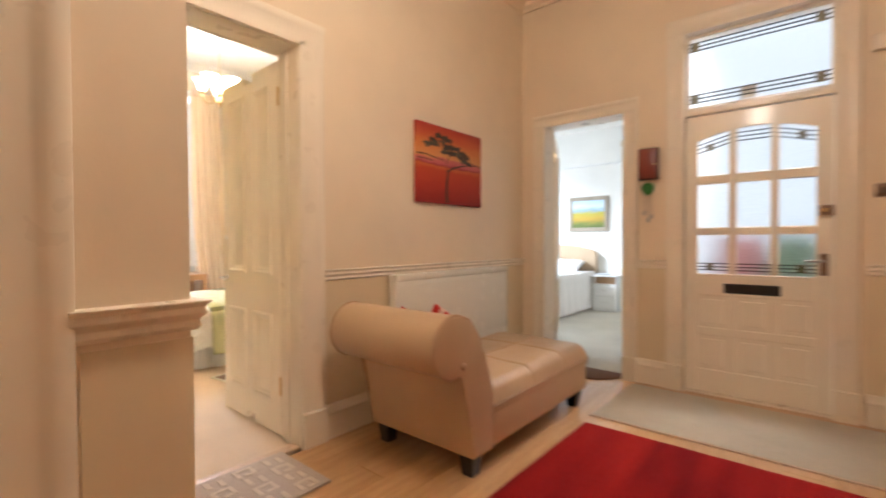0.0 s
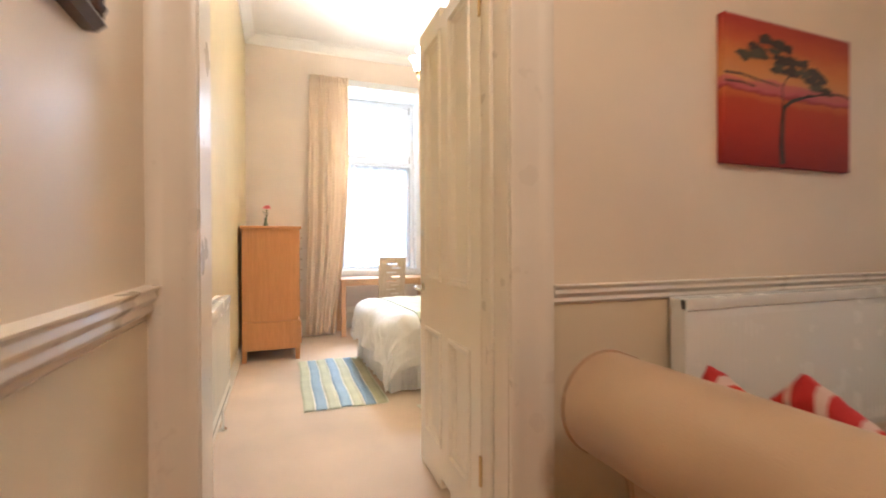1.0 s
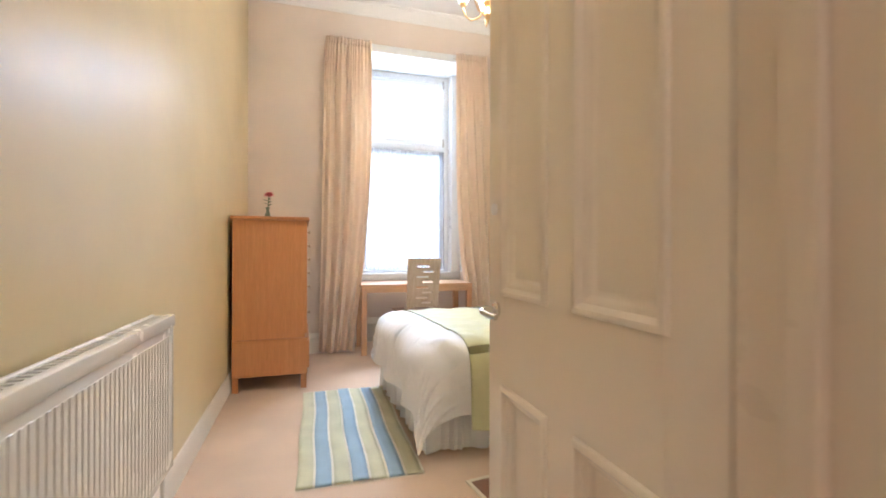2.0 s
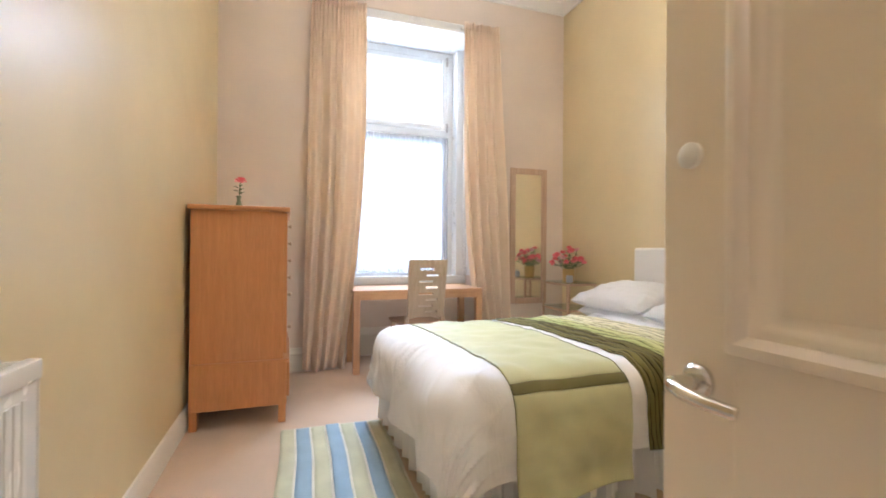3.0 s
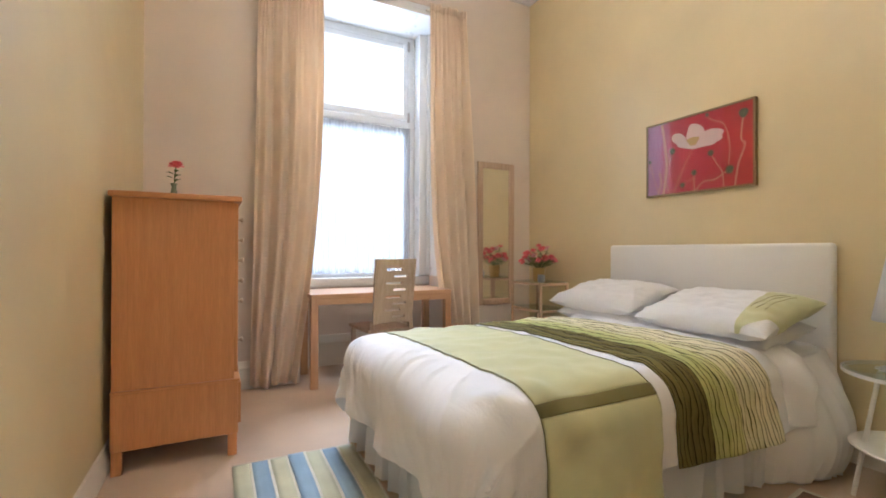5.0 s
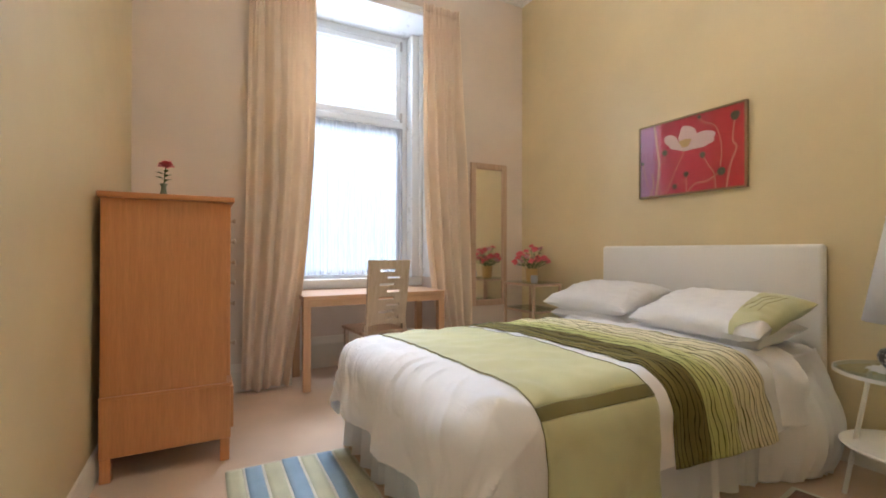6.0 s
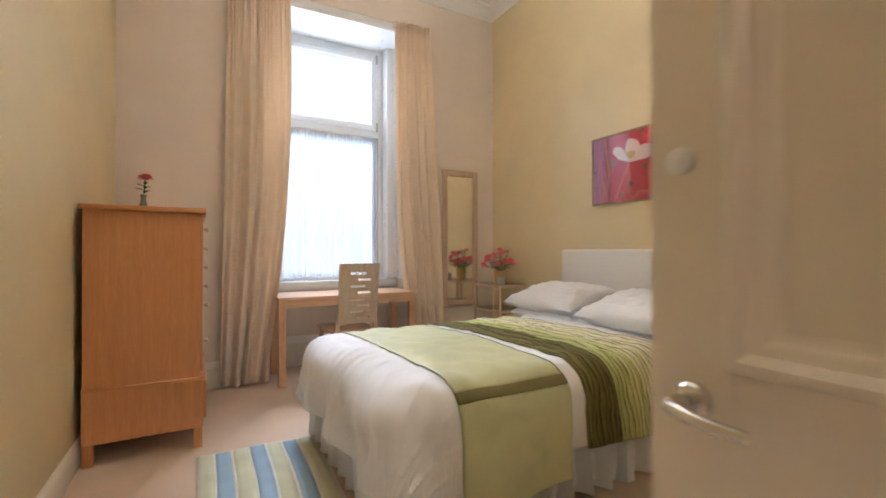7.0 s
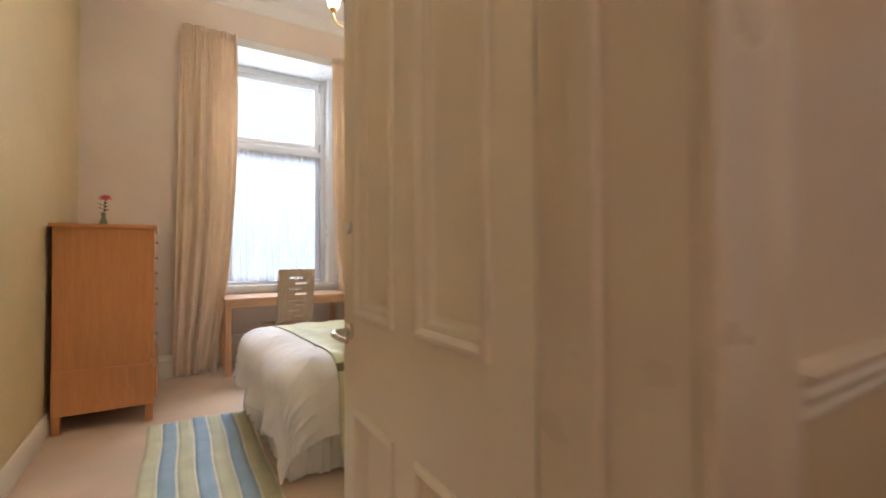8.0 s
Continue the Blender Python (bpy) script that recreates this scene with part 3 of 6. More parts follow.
def net_material():
    m = bpy.data.materials.new("white_net_lace")
    m.use_nodes = True
    nt = m.node_tree
    nt.nodes.remove(nt.nodes["Principled BSDF"])
    d = nt.nodes.new("ShaderNodeBsdfTranslucent")
    d.inputs[0].default_value = (0.52, 0.53, 0.56, 1)
    df = nt.nodes.new("ShaderNodeBsdfDiffuse")
    df.inputs[0].default_value = (0.7, 0.72, 0.76, 1)
    t = nt.nodes.new("ShaderNodeBsdfTransparent")
    a = nt.nodes.new("ShaderNodeMixShader")
    a.inputs[0].default_value = 0.4
    link(nt, d.outputs[0], a.inputs[1])
    link(nt, df.outputs[0], a.inputs[2])
    b = nt.nodes.new("ShaderNodeMixShader")
    lace = tex(nt, "ShaderNodeTexNoise", 26.0, stretch=(1, 2.2, 0.12), Detail=3.0)
    link(nt, ramp(nt, lace.outputs["Fac"], [(0.35, (0.50, 0.50, 0.50)), (0.62, (0.62, 0.62, 0.62))]), b.inputs[0])
    link(nt, t.outputs[0], b.inputs[1])
    link(nt, a.outputs[0], b.inputs[2])
    link(nt, b.outputs[0], nt.nodes["Material Output"].inputs[0])
    return m


net = part("net_curtain", sheet(bmesh.new(), 160, 8, net_fn), net_material(), None)
tagged(net, "white lace net across the lower window", "net curtain")


# ---- curtains ----
def curtain(name, top, bottom, powers, seed, label, waist=0.0):
    rnd = random.Random(seed)
    ph = [rnd.uniform(0, 6.28) for _ in range(6)]
    n = 4.6

    def fn(u, v):
        z = 3.36 - v * 3.335
        a = top[0] + (bottom[0] - top[0]) * v ** powers[0]
        b = top[1] + (bottom[1] - top[1]) * v ** powers[1]
        w = u + 0.022 * math.sin(6.28 * u * 2 + ph[0] + 0.8 * v) + 0.008 * math.sin(4 * v + ph[5]) * u * (1 - u)
        pull = waist * math.sin(math.pi * min(1, v * 1.15)) * (0.4 + 0.6 * u)
        y = a + (b - a) * w + pull
        deep = 0.018 + 0.030 * min(1, v * 2.5)
        s = math.sin(6.28 * n * u + ph[1] + 0.5 * math.sin(5 * v + ph[2]))
        x = deep * s * (0.75 + 0.35 * math.sin(6.28 * 1.7 * u + ph[3])) + 0.014 * math.sin(6.28 * 15 * u + ph[4] + 2 * v) * max(0, 1 - 3.2 * v)
        x += 0.005 * math.sin(6 * v + 5 * u + ph[2]) * v
        if v > 0.97:
            z += 0.012 * math.sin(6.28 * 1.3 * u + ph[0])
        return (XW + 0.085 + x, y, z)

    t = thing(name, 0, 0, 0, 0, label, "curtain", "window curtains")
    thicken(part("drape", sheet(bmesh.new(), 150, 60, fn), CURTAIN, t), 0.003)
    bmh = sheet(bmesh.new(), 120, 3, lambda u, v: (fn(u, 0.0)[0] + 0.006, fn(u, 0.0)[1], 3.375 - 0.07 * v))
    thicken(part("heading_tape", bmh, CURTAIN, t, "pencil-pleated heading"), 0.004)
    part("track", cuboid(XW + 0.004, XW + 0.03, top[0], top[1], 3.335, 3.36, 0.004, 1), WHITEMET, t, "white curtain track")
    part("hook", cuboid(XW + 0.03, XW + 0.07, top[0] + 0.05, top[0] + 0.06, 3.335, 3.345), WHITEMET, t)
    return t


curtain("curtain", (1.735, 2.215), (1.675, 2.01), (0.55, 2.6), 3, "long beige linen curtain with pencil pleats, drawn open", 0.015)
curtain("curtain", (3.19, 3.58), (3.47, 3.735), (4.0, 0.9), 8, "long beige linen curtain hanging beside the mirror", 0.01)


# ---- bedroom door ----
def panelled_leaf(d, w, h, th, stile, mid, rails, panels_z, mat, dirx=1):
    """A four-panel leaf in its own x (width), y (thickness), z."""
    part("stile", cuboid(0, stile, 0, th, 0, h, 0.001, 1), mat, d)
    part("stile", cuboid(w - stile, w, 0, th, 0, h, 0.001, 1), mat, d)
    part("muntin", cuboid((w - mid) / 2, (w + mid) / 2, 0.0002, th - 0.0002, 0.05, h - 0.05), mat, d)
    for z0, z1 in rails:
        part("rail", cuboid(stile, (w - mid) / 2, 0.0003, th - 0.0003, z0, z1), mat, d)
        part("rail", cuboid((w + mid) / 2, w - stile, 0.0003, th - 0.0003, z0, z1), mat, d)
    for x0, x1 in ((stile, (w - mid) / 2), ((w + mid) / 2, w - stile)):
        for z0, z1 in panels_z:
            p = part("panel", cuboid(x0, x1, 0.017, th - 0.017, z0, z1), mat, d)
            bm = bmesh.new()
            prof = [(-0.009, 0.0), (-0.008, -0.007), (-0.002, -0.011), (0.005, -0.011), (0.011, -0.006), (0.014, 0.001), (0.021, 0.003), (0.028, 0.007), (0.033, 0.014), (0.040, 0.017)]
            for side in (0, 1):
                fl = (lambda q: q) if side == 0 else (lambda q: th - q)
                ring = []
                for i, (u, v) in enumerate(prof):
                    ring.append([bm.verts.new(c) for c in ((x0 + u, fl(v), z0 + u), (x1 - u, fl(v), z0 + u), (x1 - u, fl(v), z1 - u), (x0 + u, fl(v), z1 - u))])
                for a, b in zip(ring, ring[1:]):
                    for k in range(4):
                        bm.faces.new((a[k], a[(k + 1) % 4], b[(k + 1) % 4], b[k]))
            part("moulding", bm, mat, p)
    return d


def lever(parent, x, y, z, sgn, reach, mat):
    """Round rose with a curved lever; sgn: the side of the leaf."""
    bm = bmesh.new()
    prof = [(0.0, 0.0), (0.0215, 0.0), (0.0215, 0.006), (0.018, 0.010), (0.010, 0.011), (0.010, 0.045), (0.0, 0.046)]
    lathe(bm, prof, 24)
    bmesh.ops.transform(bm, matrix=pose(x, y, z, 90 * sgn, 0, 0), verts=bm.verts)
    rose = part("handle_rose", bm, mat, parent, "satin chrome rose")
    oy = y - sgn * 0.045
    pts = [(x, oy + sgn * 0.012, z), (x + reach * 0.06, oy - sgn * 0.002, z), (x + reach * 0.3, oy - sgn * 0.008, z - 0.002), (x + reach * 0.65, oy - sgn * 0.004, z - 0.006), (x + reach, oy + sgn * 0.008, z - 0.010)]
    part("lever", tube(bmesh.new(), pts, 0.009, 12, 0.008), mat, rose, "satin chrome lever")


hx, hy, fx, fy = XB - 0.008, DY1 + 0.041, -4.700, 2.122
DW = math.hypot(fx - hx, fy - hy)
ang = math.degrees(math.atan2(fy - hy, fx - hx))
door = thing("door_1", hx, hy, 0.012, ang, "cream gloss four-panel door standing open into the bedroom", "door", "", "structure")
# in the leaf's own frame +x runs to the free edge and +y faces the side of the hall wall's left jamb
panelled_leaf(door, DW, 2.27, 0.042, 0.105, 0.125, ((0.0, 0.2), (0.725, 0.985), (2.15, 2.27)), ((0.2, 0.725), (0.985, 2.15)), DOORP)
lever(door, DW - 0.058, 0.042, 0.933, -1, -0.078, CHROME)
lever(door, DW - 0.058, 0.0, 0.933, 1, -0.078, CHROME)
bm = lathe(bmesh.new(), [(0, 0), (0.0165, 0), (0.0165, 0.007), (0.013, 0.009), (0, 0.0095)], 24)
bmesh.ops.transform(bm, matrix=pose(DW - 0.045, 0.042, 1.216, -90, 0, 0), verts=bm.verts)
part("bolt_cap", bm, WHITEMET, door, "round white cap")
part("latch_plate", cuboid(DW, DW + 0.002, 0.01, 0.032, 0.93, 1.07, 0.0008, 1), BRASS, door)
bm = lathe(bmesh.new(), [(0, 0), (0.012, 0), (0.010, 0.012), (0, 0.014)], 16)
bmesh.ops.transform(bm, matrix=pose(DW - 0.012, 0.0, 1.212, 90, 0, 0), verts=bm.verts)
part("keyhole", bm, BRASS, door, "small brass bolt knob")
for z in (0.25, 2.0):
    bm = tube(bmesh.new(), [(-0.004, 0.046, z), (-0.004, 0.046, z + 0.11)], 0.007, 10)
    box(bm, -0.003, 0.0, 0.006, 0.044, z, z + 0.11)
    part("hinge", bm, BRASS, door, "worn brass hinge")

# ---- entrance door ----
ent = thing("door_2", FX0, YB + 0.05, 0.0, 0, "cream entrance door with nine leaded frosted panes and lower panels", "door", "", "structure")
EW = FX1 - FX0
COLS = ((0.085, 0.292), (0.343, 0.548), (0.596, 0.802))
ROWS3 = ((0.935, 1.235), (1.295, 1.630), (1.700, 1.955))
th = 0.045


def arch_top(x):
    return 1.955 + 0.085 * (1 - ((x - 0.4445) / 0.40) ** 2)


bm = bmesh.new()
box(bm, 0.002, COLS[0][0], 0, th, 0.01, FZ, 0.002, 1)
box(bm, COLS[2][1], EW - 0.002, 0, th, 0.01, FZ, 0.002, 1)
part("stiles", bm, DOORP, ent)
for a, b in ((COLS[0][1], COLS[1][0]), (COLS[1][1], COLS[2][0])):
    part("glazing_bar", cuboid(a, b, 0.002, th - 0.002, 0.935, 2.06, 0.006, 1), DOORP, ent)
for a, b in ((1.235, 1.295), (1.630, 1.700)):
    for c in COLS:
        part("glazing_bar", cuboid(c[0], c[1], 0.002, th - 0.002, a, b, 0.006, 1), DOORP, ent)
# head with its arched lower edge
bm = bmesh.new()
N = 24
lowv, upv = [], []
for i in range(N + 1):
    x = COLS[0][0] + (COLS[2][1] - COLS[0][0]) * i / N
    lowv.append([bm.verts.new((x, y, arch_top(x))) for y in (0.0, th)])
    upv.append([bm.verts.new((x, y, FZ)) for y in (0.0, th)])
for i in range(N):
    a, b, c, d = lowv[i], lowv[i + 1], upv[i], upv[i + 1]
    bm.faces.new((a[0], b[0], d[0], c[0]))
    bm.faces.new((a[1], c[1], d[1], b[1]))
    bm.faces.new((a[0], a[1], b[1], b[0]))
    bm.faces.new((c[0], d[0], d[1], c[1]))
part("head_rail", bm, DOORP, ent)
part("lock_rail", cuboid(COLS[0][0], COLS[2][1], 0.001, th - 0.001, 0.765, 0.935, 0.004, 1), DOORP, ent)
part("mid_rail", cuboid(COLS[0][0], COLS[2][1], 0.001, th - 0.001, 0.455, 0.515, 0.004, 1), DOORP, ent)
part("bottom_rail", cuboid(COLS[0][0], COLS[2][1], 0.001, th - 0.001, 0.012, 0.185, 0.004, 1), DOORP, ent)
for a, b in ((COLS[0][1], COLS[1][0]), (COLS[1][1], COLS[2][0])):
    part("muntin", cuboid(a, b, 0.002, th - 0.002, 0.18, 0.77, 0.004, 1), DOORP, ent)
for c in COLS:
    for z0, z1 in ((0.185, 0.455), (0.515, 0.765)):
        bm = cuboid(c[0], c[1], 0.016, th - 0.012, z0, z1)
        box(bm, c[0] + 0.03, c[1] - 0.03, 0.009, 0.02, z0 + 0.03, z1 - 0.03, 0.006, 1)
        part("panel", bm, DOORP, ent)
for ci, c in enumerate(COLS):
    for ri, (z0, z1) in enumerate(ROWS3):
        top = z1 if ri < 2 else 2.06
        p = part("pane", cuboid(c[0] - 0.004, c[1] + 0.004, 0.020, 0.024, z0 - 0.004, top), FROST, ent, "rippled frosted pane")
        p.visible_shadow = False
        bm = bmesh.new()
        if ri == 2:
            for dz in (0.035, 0.065, 0.095):
                q0, q1 = arch_top(c[0]) - dz, arch_top(c[1]) - dz
                prism(bm, [(0, 0), (0.006, 0), (0.006, 0.008), (0, 0.008)], c[0], c[1], lambda u, v, a, q0=q0, q1=q1, c=c: (a, 0.014 + u, q0 + (q1 - q0) * (a - c[0]) / (c[1] - c[0]) + v))
        if ri == 0:
            for dz in (0.025, 0.050, 0.075):
                box(bm, c[0], c[1], 0.014, 0.020, z0 + dz, z0 + dz + 0.008)
        if len(bm.verts):
            part("lead_came", bm, LEAD, p, "black lead lines")
        else:
            bm.free()
        if ci != 1 and ri != 1:
            x = c[0] + 0.06 if ci == 0 else c[1] - 0.10
            z = (arch_top(x) - 0.10) if ri == 2 else z0 + 0.03
            part("glass_square", cuboid(x, x + 0.045, 0.012, 0.020, z, z + 0.05), AMBERGL, p, "dull amber glass square")
bm = cuboid(0.265, 0.61, -0.008, 0.0, 0.79, 0.865, 0.004, 1)
lb = part("letter_slot", bm, BLACKSLOT, ent, "black letter plate")
part("flap", cuboid(0.285, 0.59, -0.012, -0.008, 0.802, 0.853, 0.003, 1), BLACKSLOT, lb)
bm = cuboid(EW - 0.075, EW + 0.02, -0.028, 0.0, 1.36, 1.43, 0.005, 1)
lk = part("night_latch", bm, BRONZE, ent, "brown metal night latch")
part("knob", tube(bmesh.new(), [(EW - 0.05, -0.03, 1.395), (EW - 0.05, -0.05, 1.395)], 0.014, 12), BRASS, lk)
bm = cuboid(EW - 0.072, EW - 0.025, -0.006, 0.0, 0.95, 1.10, 0.003, 1)
lk = part("lock_plate", bm, BRONZE, ent, "dark lever lock plate")
part("lever", tube(bmesh.new(), [(EW - 0.05, -0.004, 1.05), (EW - 0.05, -0.045, 1.05), (EW - 0.07, -0.05, 1.05), (EW - 0.15, -0.046, 1.048)], 0.009, 10), STEEL, lk)
fan = thing("window_2", FX0, YB + 0.06, 0, 0, "frosted fanlight with leaded border above the entrance door", "window", "", "structure")
bm = bmesh.new()
for a in ((0.0, 0.02), (EW - 0.02, EW)):
    box(bm, a[0], a[1], 0, 0.05, FANZ0, FANZ1, 0.003, 1)
for z in (FANZ0, FANZ1 - 0.02):
    box(bm, 0.02, EW - 0.02, 0, 0.05, z, z + 0.02, 0.003, 1)
part("window_frame", bm, GLOSS, fan)
p = part("pane", cuboid(0.015, EW - 0.015, 0.020, 0.024, FANZ0 + 0.015, FANZ1 - 0.015), FROST, fan, "frosted pane")
p.visible_shadow = False
bm = bmesh.new()
for z in (FANZ0 + 0.055, FANZ0 + 0.085, FANZ0 + 0.115, FANZ1 - 0.06, FANZ1 - 0.09, FANZ1 - 0.12):
    box(bm, 0.02, EW - 0.02, 0.013, 0.020, z, z + 0.009)
part("lead_came", bm, LEAD, p, "black lead lines")
for x in (0.03, EW - 0.10):
    for z in (FANZ0 + 0.05, FANZ1 - 0.125):
        part("glass_square", cuboid(x, x + 0.055, 0.011, 0.020, z, z + 0.07), AMBERGL, p, "dull amber glass square")
sq = thing("door_sticker", FX0 + 0.36, YB + 0.075, FANZ0 + 0.03, 0, "pale square paper notice stuck on the fanlight", "notice")
part("paper", cuboid(0, 0.10, 0, 0.002, 0, 0.085), TOPPAINT, sq)

# ---- bedroom things ----
BX0, BX1, BY0, BY1, BZ = -7.15, -5.80, 2.165, 4.33, 0.59


def drape(s, t, lift=0.0):
    """Cloth over the bed: s across it from its middle, t from the head to the foot; past the edges it hangs."""
    cx = (BX0 + BX1) / 2
    hw, ln = (BX1 - BX0) / 2 + 0.045, BY1 - BY0 + 0.06
    r = 0.14
    ds = max(0.0, abs(s) - (hw - r))
    dt = max(0.0, t - (ln - r))
    d = math.hypot(ds, dt)
    sg = 1 if s > 0 else -1
    bx, by = sg * min(abs(s), hw - r), min(t, ln - r)
    if d > 1e-6:
        ux, uy = sg * ds / d, dt / d
    else:
        ux, uy = 0.0, 0.0
    quarter = r * math.pi / 2
    if d < quarter:
        out, down = r * math.sin(d / r), r * (1 - math.cos(d / r))
    else:
        e = d - quarter
        a = math.atan2(uy, abs(ux) + 1e-9)
        ripple = math.sin(s * 13 + 1.5 * math.sin(t * 5)) * uy + math.sin(t * 9 + 2 * math.sin(t * 3.1)) * abs(ux)
        corner = math.sin(2 * a)
        out = r + 0.10 * e + 0.028 * ripple * min(1, e * 5) + 0.05 * corner * e
        down = r + e * (0.97 - 0.10 * corner)
    puff = 0.012 * noise.noise((s * 5, t * 5, 0.3)) + 0.007 * noise.noise((s * 13, t * 11, 1.7))
    crown = 0.035 * max(0, 1 - (s / (hw + 0.1)) ** 2) * max(0, 1 - max(0, (t - 0.3) / ln) ** 4)
    wave = math.sin(s * 25 - t * 15 + 3.4 * noise.noise((s * 1.8, t * 1.6, 5.0)))
    crease = 0.017 * (1 - abs(wave)) ** 2.4 * math.exp(-((t - ln - 0.02) / 0.26) ** 2)
    fine = math.sin(s * 44 - t * 30 + 3.5 * noise.noise((s * 2.1, t * 1.8, 12.0)))
    crease += 0.009 * (1 - abs(fine)) ** 2 * math.exp(-((t - ln - 0.05) / 0.16) ** 2)
    crease *= max(0.0, 0.75 + 1.4 * noise.noise((s * 5, t * 4, 9.0)))
    crease += 0.010 * math.sin(t * 26 + s * 9 + 4 * noise.noise((s * 2, t * 2, 7.0))) * math.exp(-((abs(s) - hw) / 0.20) ** 2) * (0.5 + noise.noise((s * 4, t * 3, 2.0)))
    n = puff + crease + lift
    k = min(1.0, d / quarter)
    x = cx + bx + ux * (out + n * k)
    y = BY1 - by - uy * (out + n * k)
    z = BZ - down + crown + n * (1 - k)
    return (x, y, z)


bed = thing("bed", 0, 0, 0, 0, "double bed with white leatherette headboard and pleated white valance", "bed")
hb = cuboid(-7.277, -5.781, 4.345, 4.405, 0.40, 1.134, 0.022, 4)
for v in hb.verts:
    if v.co.y < 4.36:
        v.co.y += 0.006 * (noise.noise((v.co.x * 3, v.co.z * 3, 0)))
head = part("headboard", hb, HEADB, bed, "white padded leatherette headboard")
for x in (-7.0, -6.0):
    part("headboard_leg", cuboid(x - 0.03, x + 0.03, 4.372, 4.398, 0.0, 0.44), DARKWOOD, bed)
part("mattress", cuboid(BX0 + 0.02, BX1 - 0.02, BY0 + 0.03, BY1, 0.34, 0.575, 0.05, 3), WHITE_COT, bed, "white mattress in a fitted sheet")
part("divan_base", cuboid(BX0 + 0.03, BX1 - 0.03, BY0 + 0.04, BY1, 0.03, 0.33, 0.02, 2), WHITE_COT, bed)
for x in (BX0 + 0.15, BX1 - 0.15):
    for y in (BY0 + 0.15, BY1 - 0.15):
        part("leg", cuboid(x - 0.02, x + 0.02, y - 0.02, y + 0.02, 0, 0.04), BLACKWOOD, bed)


def valance(path, waves, seed):
    rnd = random.Random(seed)
    ph = [rnd.uniform(0, 6.28) for _ in range(4)]
    total = sum((Vector(b) - Vector(a)).length for a, b in zip(path, path[1:]))

    def fn(u, v):
        d = u * total
        for a, b in zip(path, path[1:]):
            a, b = Vector(a), Vector(b)
            ln = (b - a).length
            if d <= ln + 1e-6:
                break
            d -= ln
        p = a.lerp(b, min(1, d / ln))
        tang = (b - a).normalized()
        nrm = Vector((tang.y, -tang.x))
        amp = (0.006 + 0.030 * v) * (0.7 + 0.5 * math.sin(u * 17 + ph[0]))
        w = math.sin(6.28 * waves * u + 1.6 * math.sin(u * 31 + ph[1])) * amp + 0.010 * v * math.sin(6.28 * waves * 2.7 * u + ph[2])
        p = p + nrm * (w + 0.012 * v)
        return (p.x, p.y, 0.36 - 0.352 * v + (0.006 * math.sin(u * 90) if v > 0.98 else 0))

    return sheet(bmesh.new(), 260, 14, fn)


part("valance", valance([(BX1 + 0.0, 4.37), (BX1 + 0.11, 4.27), (BX1 + 0.13, 4.12), (BX1 + 0.06, 3.92), (BX1 + 0.0, 3.7), (BX1 + 0.0, BY0 - 0.0), (BX0 - 0.0, BY0 - 0.0), (BX0 - 0.0, 4.36)], 44, 5), VOILE, bed, "gathered white valance down to the carpet")


duvet = thing("duvet", 0, 0, 0, 0, "white cotton duvet hanging over the sides of the bed", "duvet")
HS = (BX1 - BX0) / 2
S_NEAR, S_FAR, T0, T1 = HS + 0.31, -(HS + 0.28), 0.40, BY1 - BY0 + 0.33
ob = part("cover", sheet(bmesh.new(), 340, 340, lambda u, v: drape(S_FAR + (S_NEAR + 0.14 * v ** 3 - S_FAR) * u, T0 + (T1 - T0) * v), lambda u, v: (u, v)), DUVETC, duvet)
thicken(ob, 0.016, 0.0)


def turn_fn(u, v):
    s = (HS + 0.30) * (2 * u - 1)
    x, y, z = drape(s, 0.30 + 0.24 * v - 0.03 * noise.noise((s * 3, 0, 8.0)), 0.0)
    roll = math.sin(math.pi * v) ** 0.8
    side = max(0.0, min(1.0, (abs(s) - HS + 0.12) / 0.14))
    lump = 0.016 * noise.noise((s * 7, v * 4, 3)) * roll
    return (x + (0.075 * roll * side + lump * side) * (1 if s > 0 else -1), y, z + 0.008 + (0.03 * roll + lump) * (1 - side))


thicken(part("turned_edge", sheet(bmesh.new(), 160, 20, turn_fn), DUVETC, duvet, "thick rolled white duvet edge"), 0.015)
UNDER = part("sheet", sheet(bmesh.new(), 80, 30, lambda u, v: drape((HS + 0.30) * (2 * u - 1), 0.0 + 0.68 * v, -0.02)), WHITE_COT, bed, "white sheet")


def corner_fn(u, v):
    """Loose sheet bellying out below the mattress at the head end."""
    y = 4.36 - 0.62 * u
    full = (0.55 + 0.45 * math.sin(math.pi * min(0.5, u * 1.6))) * max(0.0, 1 - max(0.0, (u - 0.45) / 0.55) ** 2)
    belly = math.sin(math.pi * (0.06 + 0.66 * v)) ** 1.2
    x = BX1 - 0.035 + 0.20 * full * belly + (0.010 * math.sin(31 * u + 4 * v + 1.0) + 0.006 * math.sin(67 * u + 2.0)) * v
    return (x, y - 0.02 * v * full, 0.575 - 0.03 * u - 0.545 * v)


thicken(part("loose_sheet", sheet(bmesh.new(), 40, 40, corner_fn), WHITE_COT, bed, "white sheet bellying out at the head corner"), 0.004)


